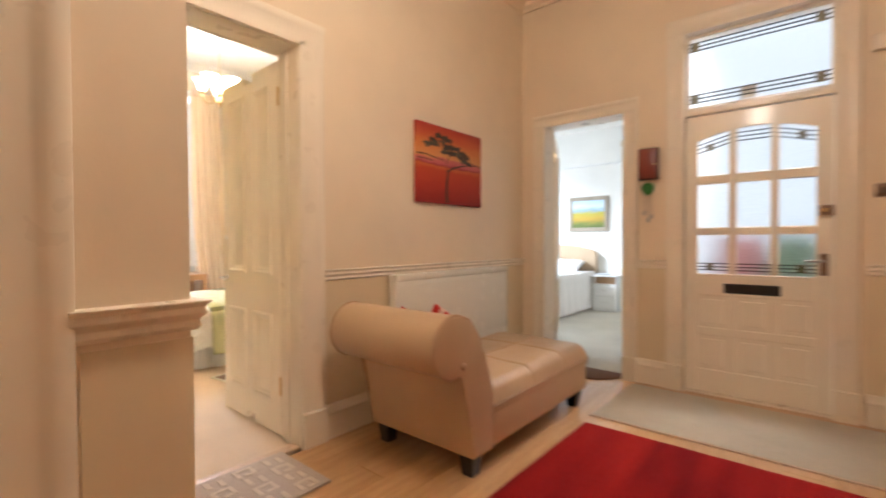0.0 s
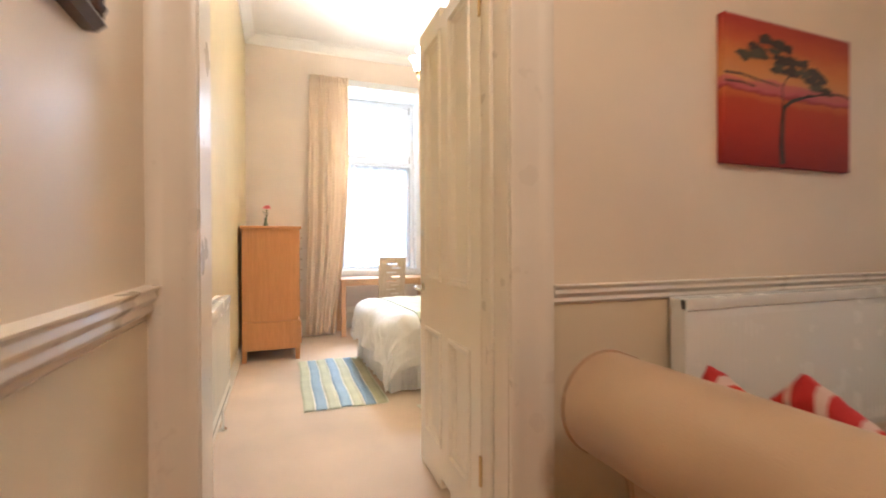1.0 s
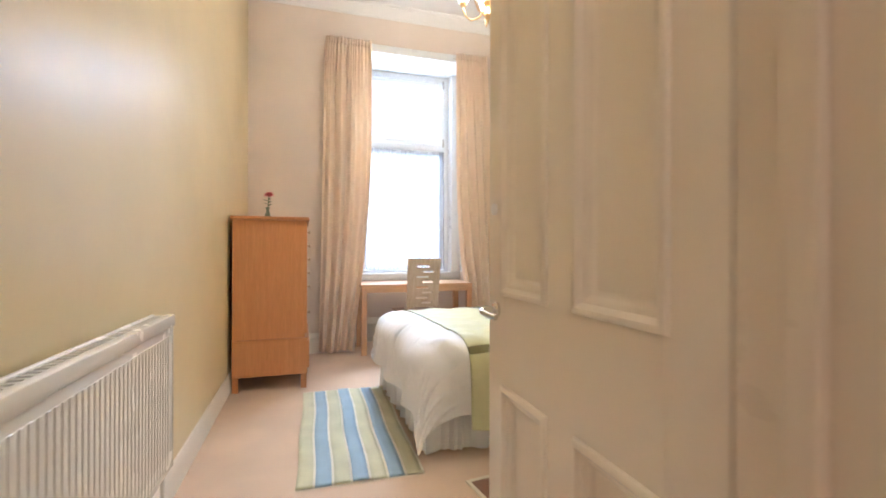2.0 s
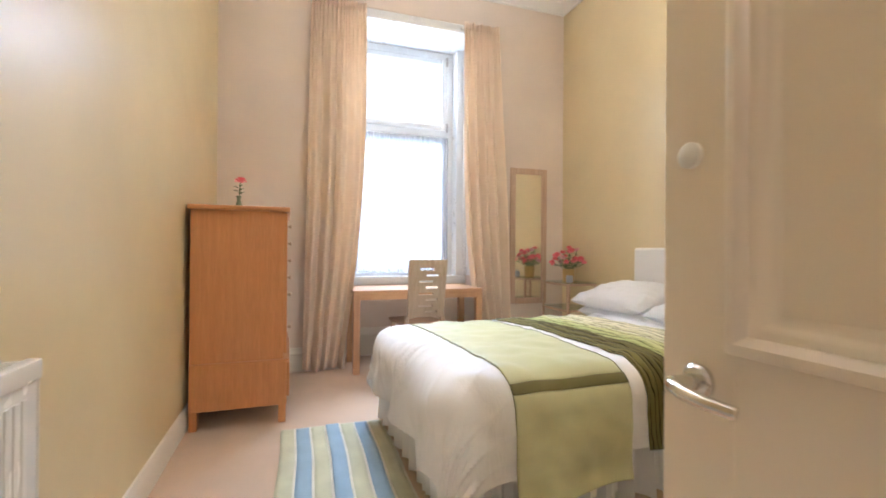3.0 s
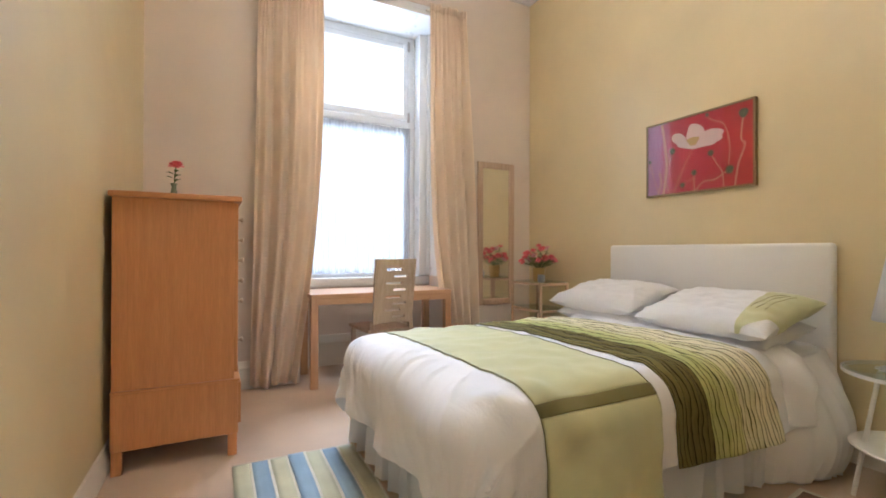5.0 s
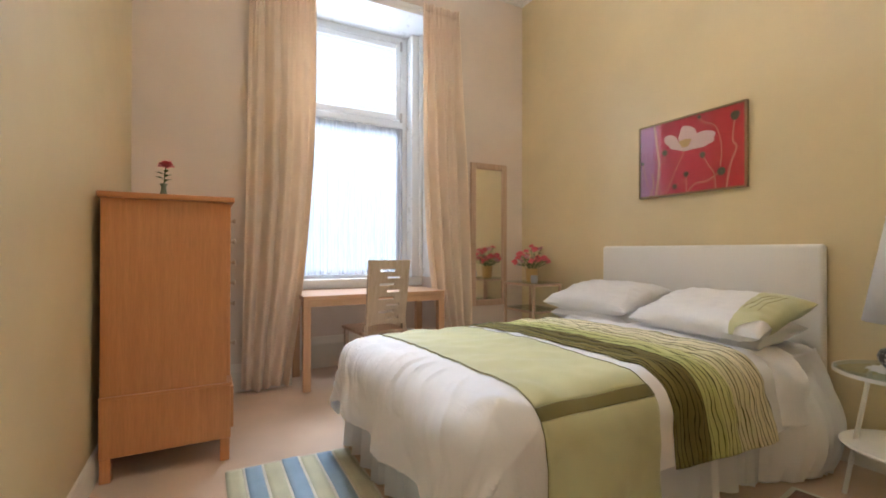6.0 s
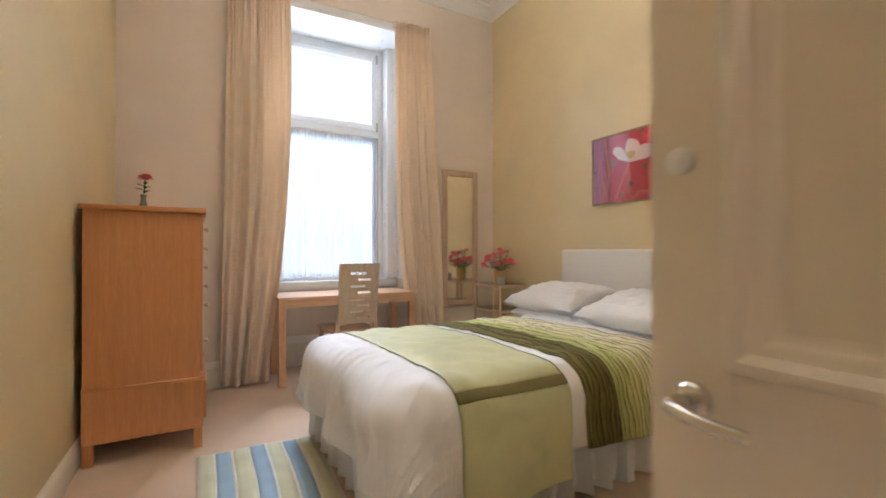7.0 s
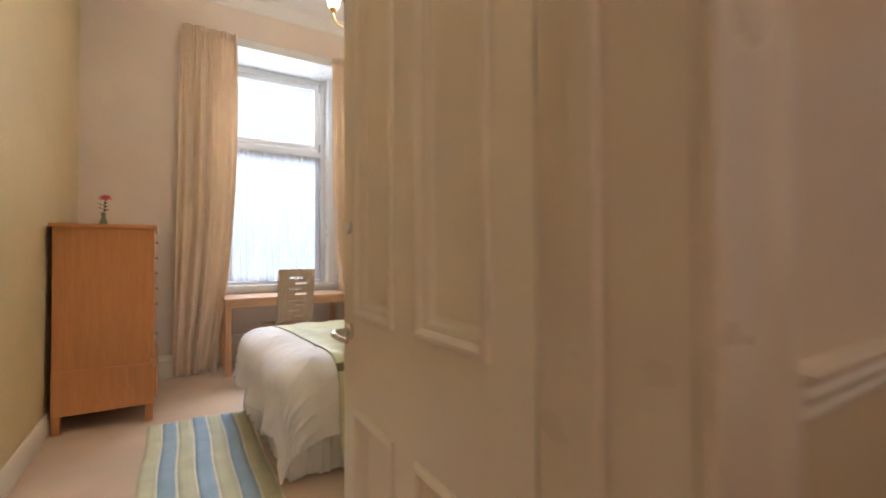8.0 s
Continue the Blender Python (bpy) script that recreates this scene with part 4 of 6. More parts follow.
def ruched_material():
    m, nt, b = nodes("ruched_green_bands", (0.3, 0.3, 0.1), 0.8)
    uvn = nt.nodes.new("ShaderNodeUVMap")
    uvn.uv_map = "UVMap"
    sep = nt.nodes.new("ShaderNodeSeparateXYZ")
    link(nt, uvn.outputs[0], sep.inputs[0])
    bands = ramp(nt, sep.outputs["Y"], [(0.0, (0.76, 0.70, 0.47)), (0.24, (0.66, 0.62, 0.37)), (0.42, (0.56, 0.55, 0.24)), (0.56, (0.45, 0.45, 0.17)), (0.70, (0.155, 0.13, 0.04)), (0.90, (0.19, 0.16, 0.05))], "CONSTANT")
    mp = nt.nodes.new("ShaderNodeMapping")
    mp.inputs["Scale"].default_value = (0.55, 1.0, 1.0)
    link(nt, uvn.outputs[0], mp.inputs[0])
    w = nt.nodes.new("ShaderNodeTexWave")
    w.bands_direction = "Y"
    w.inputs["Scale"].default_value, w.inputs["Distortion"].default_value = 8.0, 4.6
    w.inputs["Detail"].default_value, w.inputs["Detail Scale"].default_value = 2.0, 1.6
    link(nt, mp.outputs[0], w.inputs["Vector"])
    # shade between the ruches, painted as thin dark lines in the wave's hollows
    fold_shade = ramp(nt, w.outputs["Fac"], [(0.0, (0.05, 0.05, 0.02)), (0.04, (0.14, 0.14, 0.07)), (0.11, (1, 1, 1))])
    link(nt, mix(nt, 1.0, bands, fold_shade, "MULTIPLY"), b.inputs["Base Color"])
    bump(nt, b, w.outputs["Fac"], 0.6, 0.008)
    b.inputs["Specular IOR Level"].default_value = 0.1
    return m


RT0, RT1 = 0.68, 1.33


def ruche_fn(u, v):
    s = -(HS + 0.24) + (2 * HS + 0.57) * u
    t = RT0 + (RT1 - RT0) * v - 0.045 * s / HS + 0.012 * math.sin(u * 7)
    wob = 0.5 * noise.noise((s * 4.0, t * 6.0, 2.0))
    return drape(s, t, 0.018 + 0.0028 * math.sin(t * 150 + 6 * wob + 2.2 * math.sin(s * 5)) * min(1, (1 - u) * 9))


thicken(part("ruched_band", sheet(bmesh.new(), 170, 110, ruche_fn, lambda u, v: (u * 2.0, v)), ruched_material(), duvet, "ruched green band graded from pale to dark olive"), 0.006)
runner = thing("bed_runner", 0, 0, 0, 0, "sage green satin runner with an olive stripe across the bed", "bed runner")
NT0, NT1 = 1.405, 1.955
RUN_LO, RUN_HI = -(HS + 0.22), HS + 0.44
S_STRIPE0, S_STRIPE1 = HS + 0.0, HS + 0.042


def run_fn(a, b):
    return lambda u, v: drape(a + (b - a) * u, NT0 + (NT1 - NT0) * v - 0.042 * max(-1.0, min(1.0, (a + (b - a) * u) / HS)), 0.013)


thicken(part("satin_panel", sheet(bmesh.new(), 110, 40, run_fn(RUN_LO, S_STRIPE0)), SATIN, runner), 0.005)
thicken(part("olive_stripe", sheet(bmesh.new(), 12, 40, run_fn(S_STRIPE0, S_STRIPE1)), OLIVE, runner, "dark olive satin stripe"), 0.007)
thicken(part("satin_end", sheet(bmesh.new(), 50, 40, run_fn(S_STRIPE1, RUN_HI)), SATIN, runner), 0.005)
for v0 in (0.0, 1.0):
    f = run_fn(RUN_LO, RUN_HI)
    part("piping", tube(bmesh.new(), [Vector(f(i / 90, v0)) + Vector((0, 0, 0.002)) for i in range(91)], 0.0018, 6), OLIVE, runner, "dark piped edge")


def pillow_bm(w, d, h, seed):
    rnd = random.Random(seed)
    o = rnd.uniform(0, 50)
    bm = bmesh.new()
    n, k = 60, 40

    def surf(side):
        def fn(u, v):
            a, b = 2 * u - 1, 2 * v - 1
            ta, tb = abs(a) ** 2.6, abs(b) ** 2.6
            fat = max(0.0, (1 - ta) * (1 - tb)) ** 0.42
            pin = 1 - 0.07 * (1 - b * b) * abs(a) ** 4
            pin2 = 1 - 0.06 * (1 - a * a) * abs(b) ** 4
            z = side * h / 2 * fat * (1.0 + 0.18 * noise.noise((a * 1.7 + o, b * 1.7, side))) + 0.010 * noise.noise((a * 5 + o, b * 5, 3.3)) * fat
            z += 0.008 * math.sin(a * 14 + 6 * b + o) * fat * abs(a) ** 2
            fold = 1 - abs(math.sin(a * 5 + b * 3.4 + 3 * noise.noise((a * 1.5 + o, b * 1.5, 6.0))))
            z += side * 0.009 * fold ** 4 * fat * (0.4 + abs(a))
            return (a * w / 2 * pin, b * d / 2 * pin2, z)
        return fn

    sheet(bm, n, k, surf(1))
    sheet(bm, n, k, surf(-1))
    bmesh.ops.remove_doubles(bm, verts=bm.verts, dist=0.0005)
    return bm


def pillow(x, y, z, rx, rz, w, d, h, seed, label, group="pillows on the bed", band=False):
    t = thing("pillow", x, y, z, rz, label, "pillow", group, rx=rx)
    p = part("case", pillow_bm(w, d, h, seed), DUVETC, t)
    if band:
        bm = pillow_bm(w + 0.012, d + 0.012, h + 0.014, seed)
        geom = bm.verts[:] + bm.edges[:] + bm.faces[:]
        bmesh.ops.bisect_plane(bm, geom=geom, plane_co=(w * 0.27, 0, 0), plane_no=(-1, -0.12, 0), clear_outer=True)
        geom = bm.verts[:] + bm.edges[:] + bm.faces[:]
        bmesh.ops.bisect_plane(bm, geom=geom, plane_co=(w * 0.335, -d * 0.5, 0), plane_no=(0.20, -0.165, 0), clear_outer=True)
        bmesh.ops.delete(bm, geom=[f for f in bm.faces if f.calc_center_median().z < -0.004 and f.calc_center_median().x < w * 0.46], context="FACES")
        part("satin_band", bm, SATIN, t, "sage green satin end band")
        bm = bmesh.new()
        for xx in (0.31, 0.345, 0.385):
            tube(bm, [(w * xx + 0.09 * (q - 0.25) ** 2 + 0.006 * math.sin(17 * q + 40 * xx), d * (q - 0.5) * 0.7, h * 0.5 * (1 - abs(2 * q - 1) ** 2.6) ** 0.4 * (1 - abs(2 * xx) ** 2.6) ** 0.4 + 0.017) for q in [i / 16 for i in range(4, 15)]], 0.0012, 5)
        part("stitched_fold", bm, OLIVE, t)
    return t


pillow(-6.92, 4.03, 0.655, 8, 0, 0.72, 0.48, 0.15, 1, "flat white pillow under another pillow")
pillow(-6.17, 4.02, 0.655, 8, 0, 0.72, 0.48, 0.15, 2, "flat white pillow under the banded pillow")
pillow(-6.95, 4.00, 0.765, 14, 2, 0.74, 0.50, 0.17, 3, "plump white cotton pillow on top")
pillow(-6.14, 3.97, 0.755, 16, -3, 0.76, 0.50, 0.17, 4, "white pillow with a sage satin end band", band=True)

# tallboy wardrobe
wd = thing("wardrobe", -7.222, 1.012, 0, 0.6, "honey oak wardrobe with a drawer base on short legs", "wardrobe")
WL, WDp = -0.95, 0.533
part("side_panel", cuboid(-0.02, 0, 0.0, WDp, 0.403, 1.342, 0.002, 1), PINE, wd)
part("side_panel", cuboid(WL, WL + 0.02, 0.0, WDp, 0.403, 1.342, 0.002, 1), PINE, wd)
part("back_panel", cuboid(WL + 0.02, -0.02, 0.0, 0.012, 0.403, 1.342), PINE, wd)
part("top", cuboid(WL - 0.02, 0.03, -0.012, WDp + 0.035, 1.342, 1.37, 0.006, 2), PINE_H, wd)
base = part("drawer_base", cuboid(WL - 0.008, 0.012, -0.002, WDp + 0.02, 0.115, 0.392, 0.004, 1), PINE, wd)
part("ledge", cuboid(WL - 0.012, 0.016, -0.004, WDp + 0.026, 0.392, 0.404, 0.003, 1), PINE_H, wd)
part("drawer_front", cuboid(WL + 0.04, -0.04, WDp + 0.02, WDp + 0.036, 0.15, 0.37, 0.003, 1), PINE, base)
for a, b in ((WL + 0.012, WL / 2 - 0.002), (WL / 2 + 0.002, -0.012)):
    d = part("door", cuboid(a, b, WDp - 0.001, WDp + 0.018, 0.435, 1.337, 0.003, 1), PINE, wd)
for z in (1.25, 1.14, 1.03, 0.92, 0.81, 0.60):
    bm = lathe(bmesh.new(), [(0, 0), (0.007, 0), (0.007, 0.012), (0.013, 0.018), (0.013, 0.026), (0, 0.03)], 12)
    bmesh.ops.transform(bm, matrix=pose(-0.05, WDp + 0.017, z, -90, 0, 0), verts=bm.verts)
    part("knob", bm, ASH, wd, "small turned wooden knob")
for x in (-0.045, WL):
    for y in (0.0, WDp - 0.03):
        part("leg", cuboid(x, x + 0.052, y, y + 0.045, 0, 0.115, 0.003, 1), PINE, wd)

# flower in a small vase on the wardrobe
vs = thing("flower_vase", -7.72, 1.225, 1.37, 20, "small green glass vase with one coral carnation", "vase")
part("vase", lathe(bmesh.new(), [(0, 0), (0.026, 0), (0.030, 0.01), (0.026, 0.035), (0.014, 0.075), (0.012, 0.095), (0.019, 0.115), (0.016, 0.115), (0.010, 0.095), (0, 0.09)], 20), VASEGLASS, vs)
part("stem", tube(bmesh.new(), [(0, 0, 0.09), (0.004, 0.003, 0.15), (0.0, 0.01, 0.215)], 0.003, 6), GREENLEAF, vs)


def petals(bm, at, r, n, seed):
    rnd = random.Random(seed)
    for i in range(n):
        a = i * 2.4 + rnd.uniform(-0.3, 0.3)
        el = 0.15 + 1.2 * (i / n)
        d = Vector((math.cos(a) * math.cos(el), math.sin(a) * math.cos(el), math.sin(el)))
        s = Vector((-math.sin(a), math.cos(a), 0))
        up = d.cross(s)
        rr = r * rnd.uniform(0.85, 1.1)
        o = Vector(at)
        pts = [o, o + d * rr * 0.5 + s * rr * 0.34, o + d * rr + s * rr * 0.40 - up * rr * 0.15, o + d * rr * 1.08 - up * rr * 0.05, o + d * rr - s * rr * 0.40 - up * rr * 0.15, o + d * rr * 0.5 - s * rr * 0.34]
        vv = [bm.verts.new(p) for p in pts]
        mid = bm.verts.new(o + d * rr * 0.6 + up * rr * 0.12)
        for k in range(6):
            bm.faces.new((vv[k], vv[(k + 1) % 6], mid))
    return bm


def leaf(bm, at, direction, ln, wd_):
    d = Vector(direction).normalized()
    s = d.cross(Vector((0, 0, 1)))
    s = s.normalized() if s.length > 1e-3 else Vector((1, 0, 0))
    o = Vector(at)
    a, b, c, e = bm.verts.new(o), bm.verts.new(o + d * ln * 0.5 + s * wd_), bm.verts.new(o + d * ln - Vector((0, 0, ln * 0.2))), bm.verts.new(o + d * ln * 0.5 - s * wd_)
    m = bm.verts.new(o + d * ln * 0.5 - Vector((0, 0, wd_ * 0.4)))
    for q in ((a, b, m), (b, c, m), (c, e, m), (e, a, m)):
        bm.faces.new(q)
    return bm


part("blossom", petals(bmesh.new(), (0, 0.01, 0.212), 0.040, 22, 4), PINKPET, vs, "coral carnation head")
bm = bmesh.new()
for i in range(7):
    a = i * 2.1
    leaf(bm, (0.002, 0.005, 0.125 + 0.009 * i), (math.cos(a), math.sin(a), 0.5), 0.055, 0.013)
part("foliage", bm, GREENLEAF, vs)

# desk in the window recess
dk = thing("desk", 0.12, -0.062, 0, 0, "honey oak desk standing in the window recess", "desk")
part("tabletop", cuboid(-8.80, -8.265, 2.165, 3.395, 0.705, 0.74, 0.003, 1), DESKW_H, dk)
part("apron", cuboid(-8.285, -8.27, 2.22, 3.34, 0.655, 0.705), DESKW_H, dk)
for x in (-8.33, -8.80):
    for y in (2.165, 3.335):
        part("leg", cuboid(x, x + 0.06, y, y + 0.06, 0, 0.705, 0.003, 1), DESKW, dk)
part("side_rail", cuboid(-8.74, -8.33, 2.18, 2.20, 0.655, 0.705), DESKW_H, dk)
part("side_rail", cuboid(-8.74, -8.33, 3.36, 3.38, 0.655, 0.705), DESKW_H, dk)

# desk chair: its own -x looks at the desk
ch = thing("desk_chair", -8.045, 2.716, -0.0, 5, "limed ash chair with a slotted back pushed under the desk", "chair")


def lean(z):
    return 0.02 + 0.13 * max(0, z - 0.44)


def back_piece(y0, y1, z0, z1, th_=0.02, bev=0.003):
    bm = bmesh.new()
    n = 4
    rows = []
    for i in range(n + 1):
        z = z0 + (z1 - z0) * i / n
        k = 1.0 + 0.10 * (z - 0.46)
        rows.append([bm.verts.new((lean(z) + dx, y * k, z)) for dx, y in ((0, y0), (th_, y0), (th_, y1), (0, y1))])
    for a, b in zip(rows, rows[1:]):
        for k in range(4):
            bm.faces.new((a[k], a[(k + 1) % 4], b[(k + 1) % 4], b[k]))
    bm.faces.new(rows[0])
    bm.faces.new(rows[-1])
    return bm


CW = 0.171
bk = part("backrest", back_piece(-CW, -CW + 0.06, 0.50, 1.02), ASH, ch, "backrest with staggered slots")
part("back_stile", back_piece(CW - 0.06, CW, 0.50, 1.02), ASH, bk)
part("back_rail", back_piece(-CW + 0.06, CW - 0.06, 0.945, 1.02), ASH, bk)
zs = [0.945 - 0.0545 * i for i in range(9)]
for i, z in enumerate(zs[:-1]):
    sh = 0.055 if i % 2 else -0.01
    part("slat", back_piece(-CW + 0.06, CW - 0.06, z - 0.0545, z - 0.018), ASH, bk)
    part("slat_end", back_piece(-CW + 0.06, -CW + 0.06 + max(0.01, 0.045 + sh), z - 0.018, z), ASH, bk)
    part("slat_end", back_piece(CW - 0.06 - max(0.01, 0.045 - sh), CW - 0.06, z - 0.018, z), ASH, bk)
part("seat", cuboid(-0.42, 0.03, -0.205, 0.205, 0.425, 0.455, 0.012, 2), LIMED, ch, "beige seat pad")
for x, y in ((-0.40, -0.19), (-0.40, 0.155)):
    part("leg", cuboid(x, x + 0.035, y, y + 0.035, 0, 0.425, 0.003, 1), ASH, ch)
for y in (-0.185, 0.155):
    part("leg", cuboid(-0.005, 0.03, y, y + 0.035, 0, 0.52, 0.003, 1), ASH, ch)
for y in (-0.18, 0.165):
    part("stretcher", cuboid(-0.365, -0.005, y, y + 0.018, 0.20, 0.23), ASH, ch)

# wall mirror
mi = thing("wall_mirror", XW, 0, 0, 0, "narrow mirror in a pink limed wood frame", "mirror")
MY0, MY1, MZ0, MZ1 = 3.759, 4.198, 0.541, 1.98
part("frame", frame_rect(bmesh.new(), 0.0, 0.025, MY0, MY1, MZ0, MZ1, 0.062, 0.006), LIMED, mi)
part("mirror_glass", cuboid(0.004, 0.012, MY0 + 0.06, MY1 - 0.06, MZ0 + 0.06, MZ1 - 0.06), MIRROR, mi, "silvered mirror", False)

# glass stand with flowers
st = thing("glass_stand", 0, 0, 0, 0, "small square glass table with pale wooden legs", "side table")
SX0, SX1, SY0, SY1, SZ = -8.23, -7.78, 4.04, 4.37, 0.80
p = part("tabletop", cuboid(SX0, SX1, SY0, SY1, SZ - 0.008, SZ, 0.002, 1), TABLEGLASS, st, "clear glass top")
p = part("shelf", cuboid(SX0 + 0.01, SX1 - 0.01, SY0 + 0.01, SY1 - 0.01, 0.545, 0.553, 0.002, 1), TABLEGLASS, st, "clear glass shelf")
for x in (SX0, SX1 - 0.022):
    for y in (SY0, SY1 - 0.022):
        part("leg", cuboid(x, x + 0.022, y, y + 0.022, 0, SZ - 0.008, 0.003, 1), LIMED, st)
for y in (SY0, SY1 - 0.015):
    for z in (SZ - 0.028, 0.525):
        part("rail", cuboid(SX0 + 0.022, SX1 - 0.022, y, y + 0.015, z, z + 0.02), LIMED, st)
for x in (SX0, SX1 - 0.015):
    for z in (SZ - 0.028, 0.525):
        part("rail", cuboid(x, x + 0.015, SY0 + 0.022, SY1 - 0.022, z, z + 0.02), LIMED, st)
fl = thing("potted_flowers", -8.02, 4.215, SZ, 0, "coral carnations in an ochre pot on the glass stand", "flowers")
part("pot", lathe(bmesh.new(), [(0, 0), (0.050, 0), (0.056, 0.01), (0.062, 0.12), (0.064, 0.125), (0.056, 0.125), (0.050, 0.11), (0, 0.10)], 24), POT, fl)
rnd = random.Random(11)
bmst, bmlf = bmesh.new(), bmesh.new()
heads = []
for i in range(22):
    a, r = i * 2.4, 0.03 + 0.15 * math.sqrt((i + 0.5) / 22)
    x, y = r * math.cos(a) * 1.05, r * math.sin(a) * 0.9
    z = 0.34 - 0.9 * r + rnd.uniform(-0.03, 0.05)
    heads.append((x, y, z))
    tube(bmst, [(x * 0.1, y * 0.1, 0.10), (x * 0.5, y * 0.5, 0.10 + (z - 0.10) * 0.6), (x, y, z)], 0.002, 5)
    for k in range(5):
        f = rnd.uniform(0.35, 0.9)
        aa = rnd.uniform(0, 6.28)
        leaf(bmlf, (x * f, y * f, 0.10 + (z - 0.10) * f), (math.cos(aa), math.sin(aa), 0.3), rnd.uniform(0.03, 0.055), 0.011)
part("stems", bmst, GREENLEAF, fl)
part("foliage", bmlf, GREENLEAF, fl)
meshes = [finish(petals(bmesh.new(), (0, 0, 0), 0.031, 18, q), "blossom", PALEPET if q == 2 else PINKPET) for q in range(3)]
for i, h in enumerate(heads):
    o = new("blossom", meshes[2 if i % 7 == 3 else i % 2])
    o.parent = fl
    o.matrix_local = pose(*h, rnd.uniform(-40, 40), rnd.uniform(-40, 40), rnd.uniform(0, 360))
cp = thing("ceramic_cup", -7.88, 4.13, SZ, 0, "small pale grey ceramic pot on the glass stand", "cup")
part("body", lathe(bmesh.new(), [(0, 0), (0.026, 0), (0.032, 0.012), (0.033, 0.05), (0.029, 0.066), (0.025, 0.066), (0.026, 0.05), (0, 0.045)], 20), CUPGREY, cp)

# bedside table and lamp
TX, TY, TZ = -5.378, 4.10, 0.575
bt = thing("bedside_table", TX, TY, 0, 0, "round glass bedside table with white metal legs and shelf", "side table")
part("tabletop", lathe(bmesh.new(), [(0, TZ - 0.012), (0.246, TZ - 0.012), (0.252, TZ - 0.008), (0.252, TZ - 0.003), (0.246, TZ), (0, TZ)], 48), TABLEGLASS, bt, "clear glass round top")
part("rim", lathe(bmesh.new(), [(0.247, TZ - 0.018), (0.258, TZ - 0.018), (0.258, TZ - 0.002), (0.2535, TZ - 0.002), (0.2535, TZ - 0.014), (0.247, TZ - 0.014), (0.247, TZ - 0.018)], 48), WHITEMET, bt)
part("shelf", lathe(bmesh.new(), [(0, 0.238), (0.228, 0.238), (0.235, 0.245), (0.228, 0.251), (0, 0.251)], 40), WHITEMET, bt, "white round lower shelf")
for k in range(3):
    a = radians(205 + 120 * k)
    part("leg", tube(bmesh.new(), [(0.13 * math.cos(a), 0.13 * math.sin(a), TZ - 0.012), (0.215 * math.cos(a), 0.215 * math.sin(a), 0.0)], 0.009, 10), WHITEMET, bt)
dl = thing("doily", TX - 0.01, TY - 0.0, TZ + 0.001, 0, "white lace doily under the lamp", "doily")
part("lace", sheet(bmesh.new(), 72, 3, lambda u, v: ((0.03 + (0.10 + 0.010 * math.sin(6.28 * 18 * u)) * v) * math.cos(6.2832 * u), (0.03 + (0.10 + 0.010 * math.sin(6.28 * 18 * u)) * v) * math.sin(6.2832 * u), 0.001), None, True), WHITE_COT, dl)
lamp = thing("table_lamp", TX, TY, TZ + 0.003, 0, "dark glazed ceramic lamp with a tall white cone shade", "lamp")


def glaze():
    m, nt, b = nodes("dark_ceramic_glaze", (0.03, 0.02, 0.018), 0.28)
    sepn = nt.nodes.new("ShaderNodeSeparateXYZ")
    tc = nt.nodes.new("ShaderNodeTexCoord")
    link(nt, tc.outputs["Object"], sepn.inputs[0])
    z = ramp(nt, sepn.outputs["Z"], [(0.0, (0, 0, 0)), (0.03, (1, 1, 1)), (0.078, (0, 0, 0))], "CONSTANT")
    n = tex(nt, "ShaderNodeTexVoronoi", 60.0)
    c = ramp(nt, n.outputs["Distance"], [(0.25, (0.55, 0.48, 0.42)), (0.5, (0.06, 0.04, 0.035))])
    link(nt, mix(nt, z, (0.028, 0.018, 0.015), c), b.inputs["Base Color"])
    bump(nt, b, n.outputs["Distance"], 0.3, 0.004)
    return m


part("base", lathe(bmesh.new(), [(0, 0), (0.06, 0), (0.085, 0.012), (0.105, 0.04), (0.108, 0.06), (0.098, 0.085), (0.05, 0.105), (0.038, 0.115), (0.034, 0.15), (0.040, 0.20), (0, 0.203)], 36), glaze(), lamp, "squat dark glazed base with a patterned band")
part("stem", tube(bmesh.new(), [(0, 0, 0.17), (0, 0, 0.32)], 0.008, 10), BRASS, lamp)
bm = lathe(bmesh.new(), [(0.158, 0.211), (0.078, 0.668)], 48)
thicken(part("shade", bm, SHADEW, lamp, "white cloth cone shade"), 0.003)
part("shade_ring", lathe(bmesh.new(), [(0.076, 0.663), (0.080, 0.663), (0.080, 0.671), (0.076, 0.671), (0.076, 0.663)], 40), WHITEMET, lamp)
part("spider", tube(bmesh.new(), [(-0.077, 0, 0.60), (0, 0, 0.32), (0.077, 0, 0.60)], 0.002, 6), BRASS, lamp)

# pink flower picture
pk = thing("flower_picture", 0, YH, 0, 0, "glazed picture of a white anemone on a pink red ground", "picture")
PX0, PX1, PZ0, PZ1 = -6.949, -6.178, 1.493, 2.033


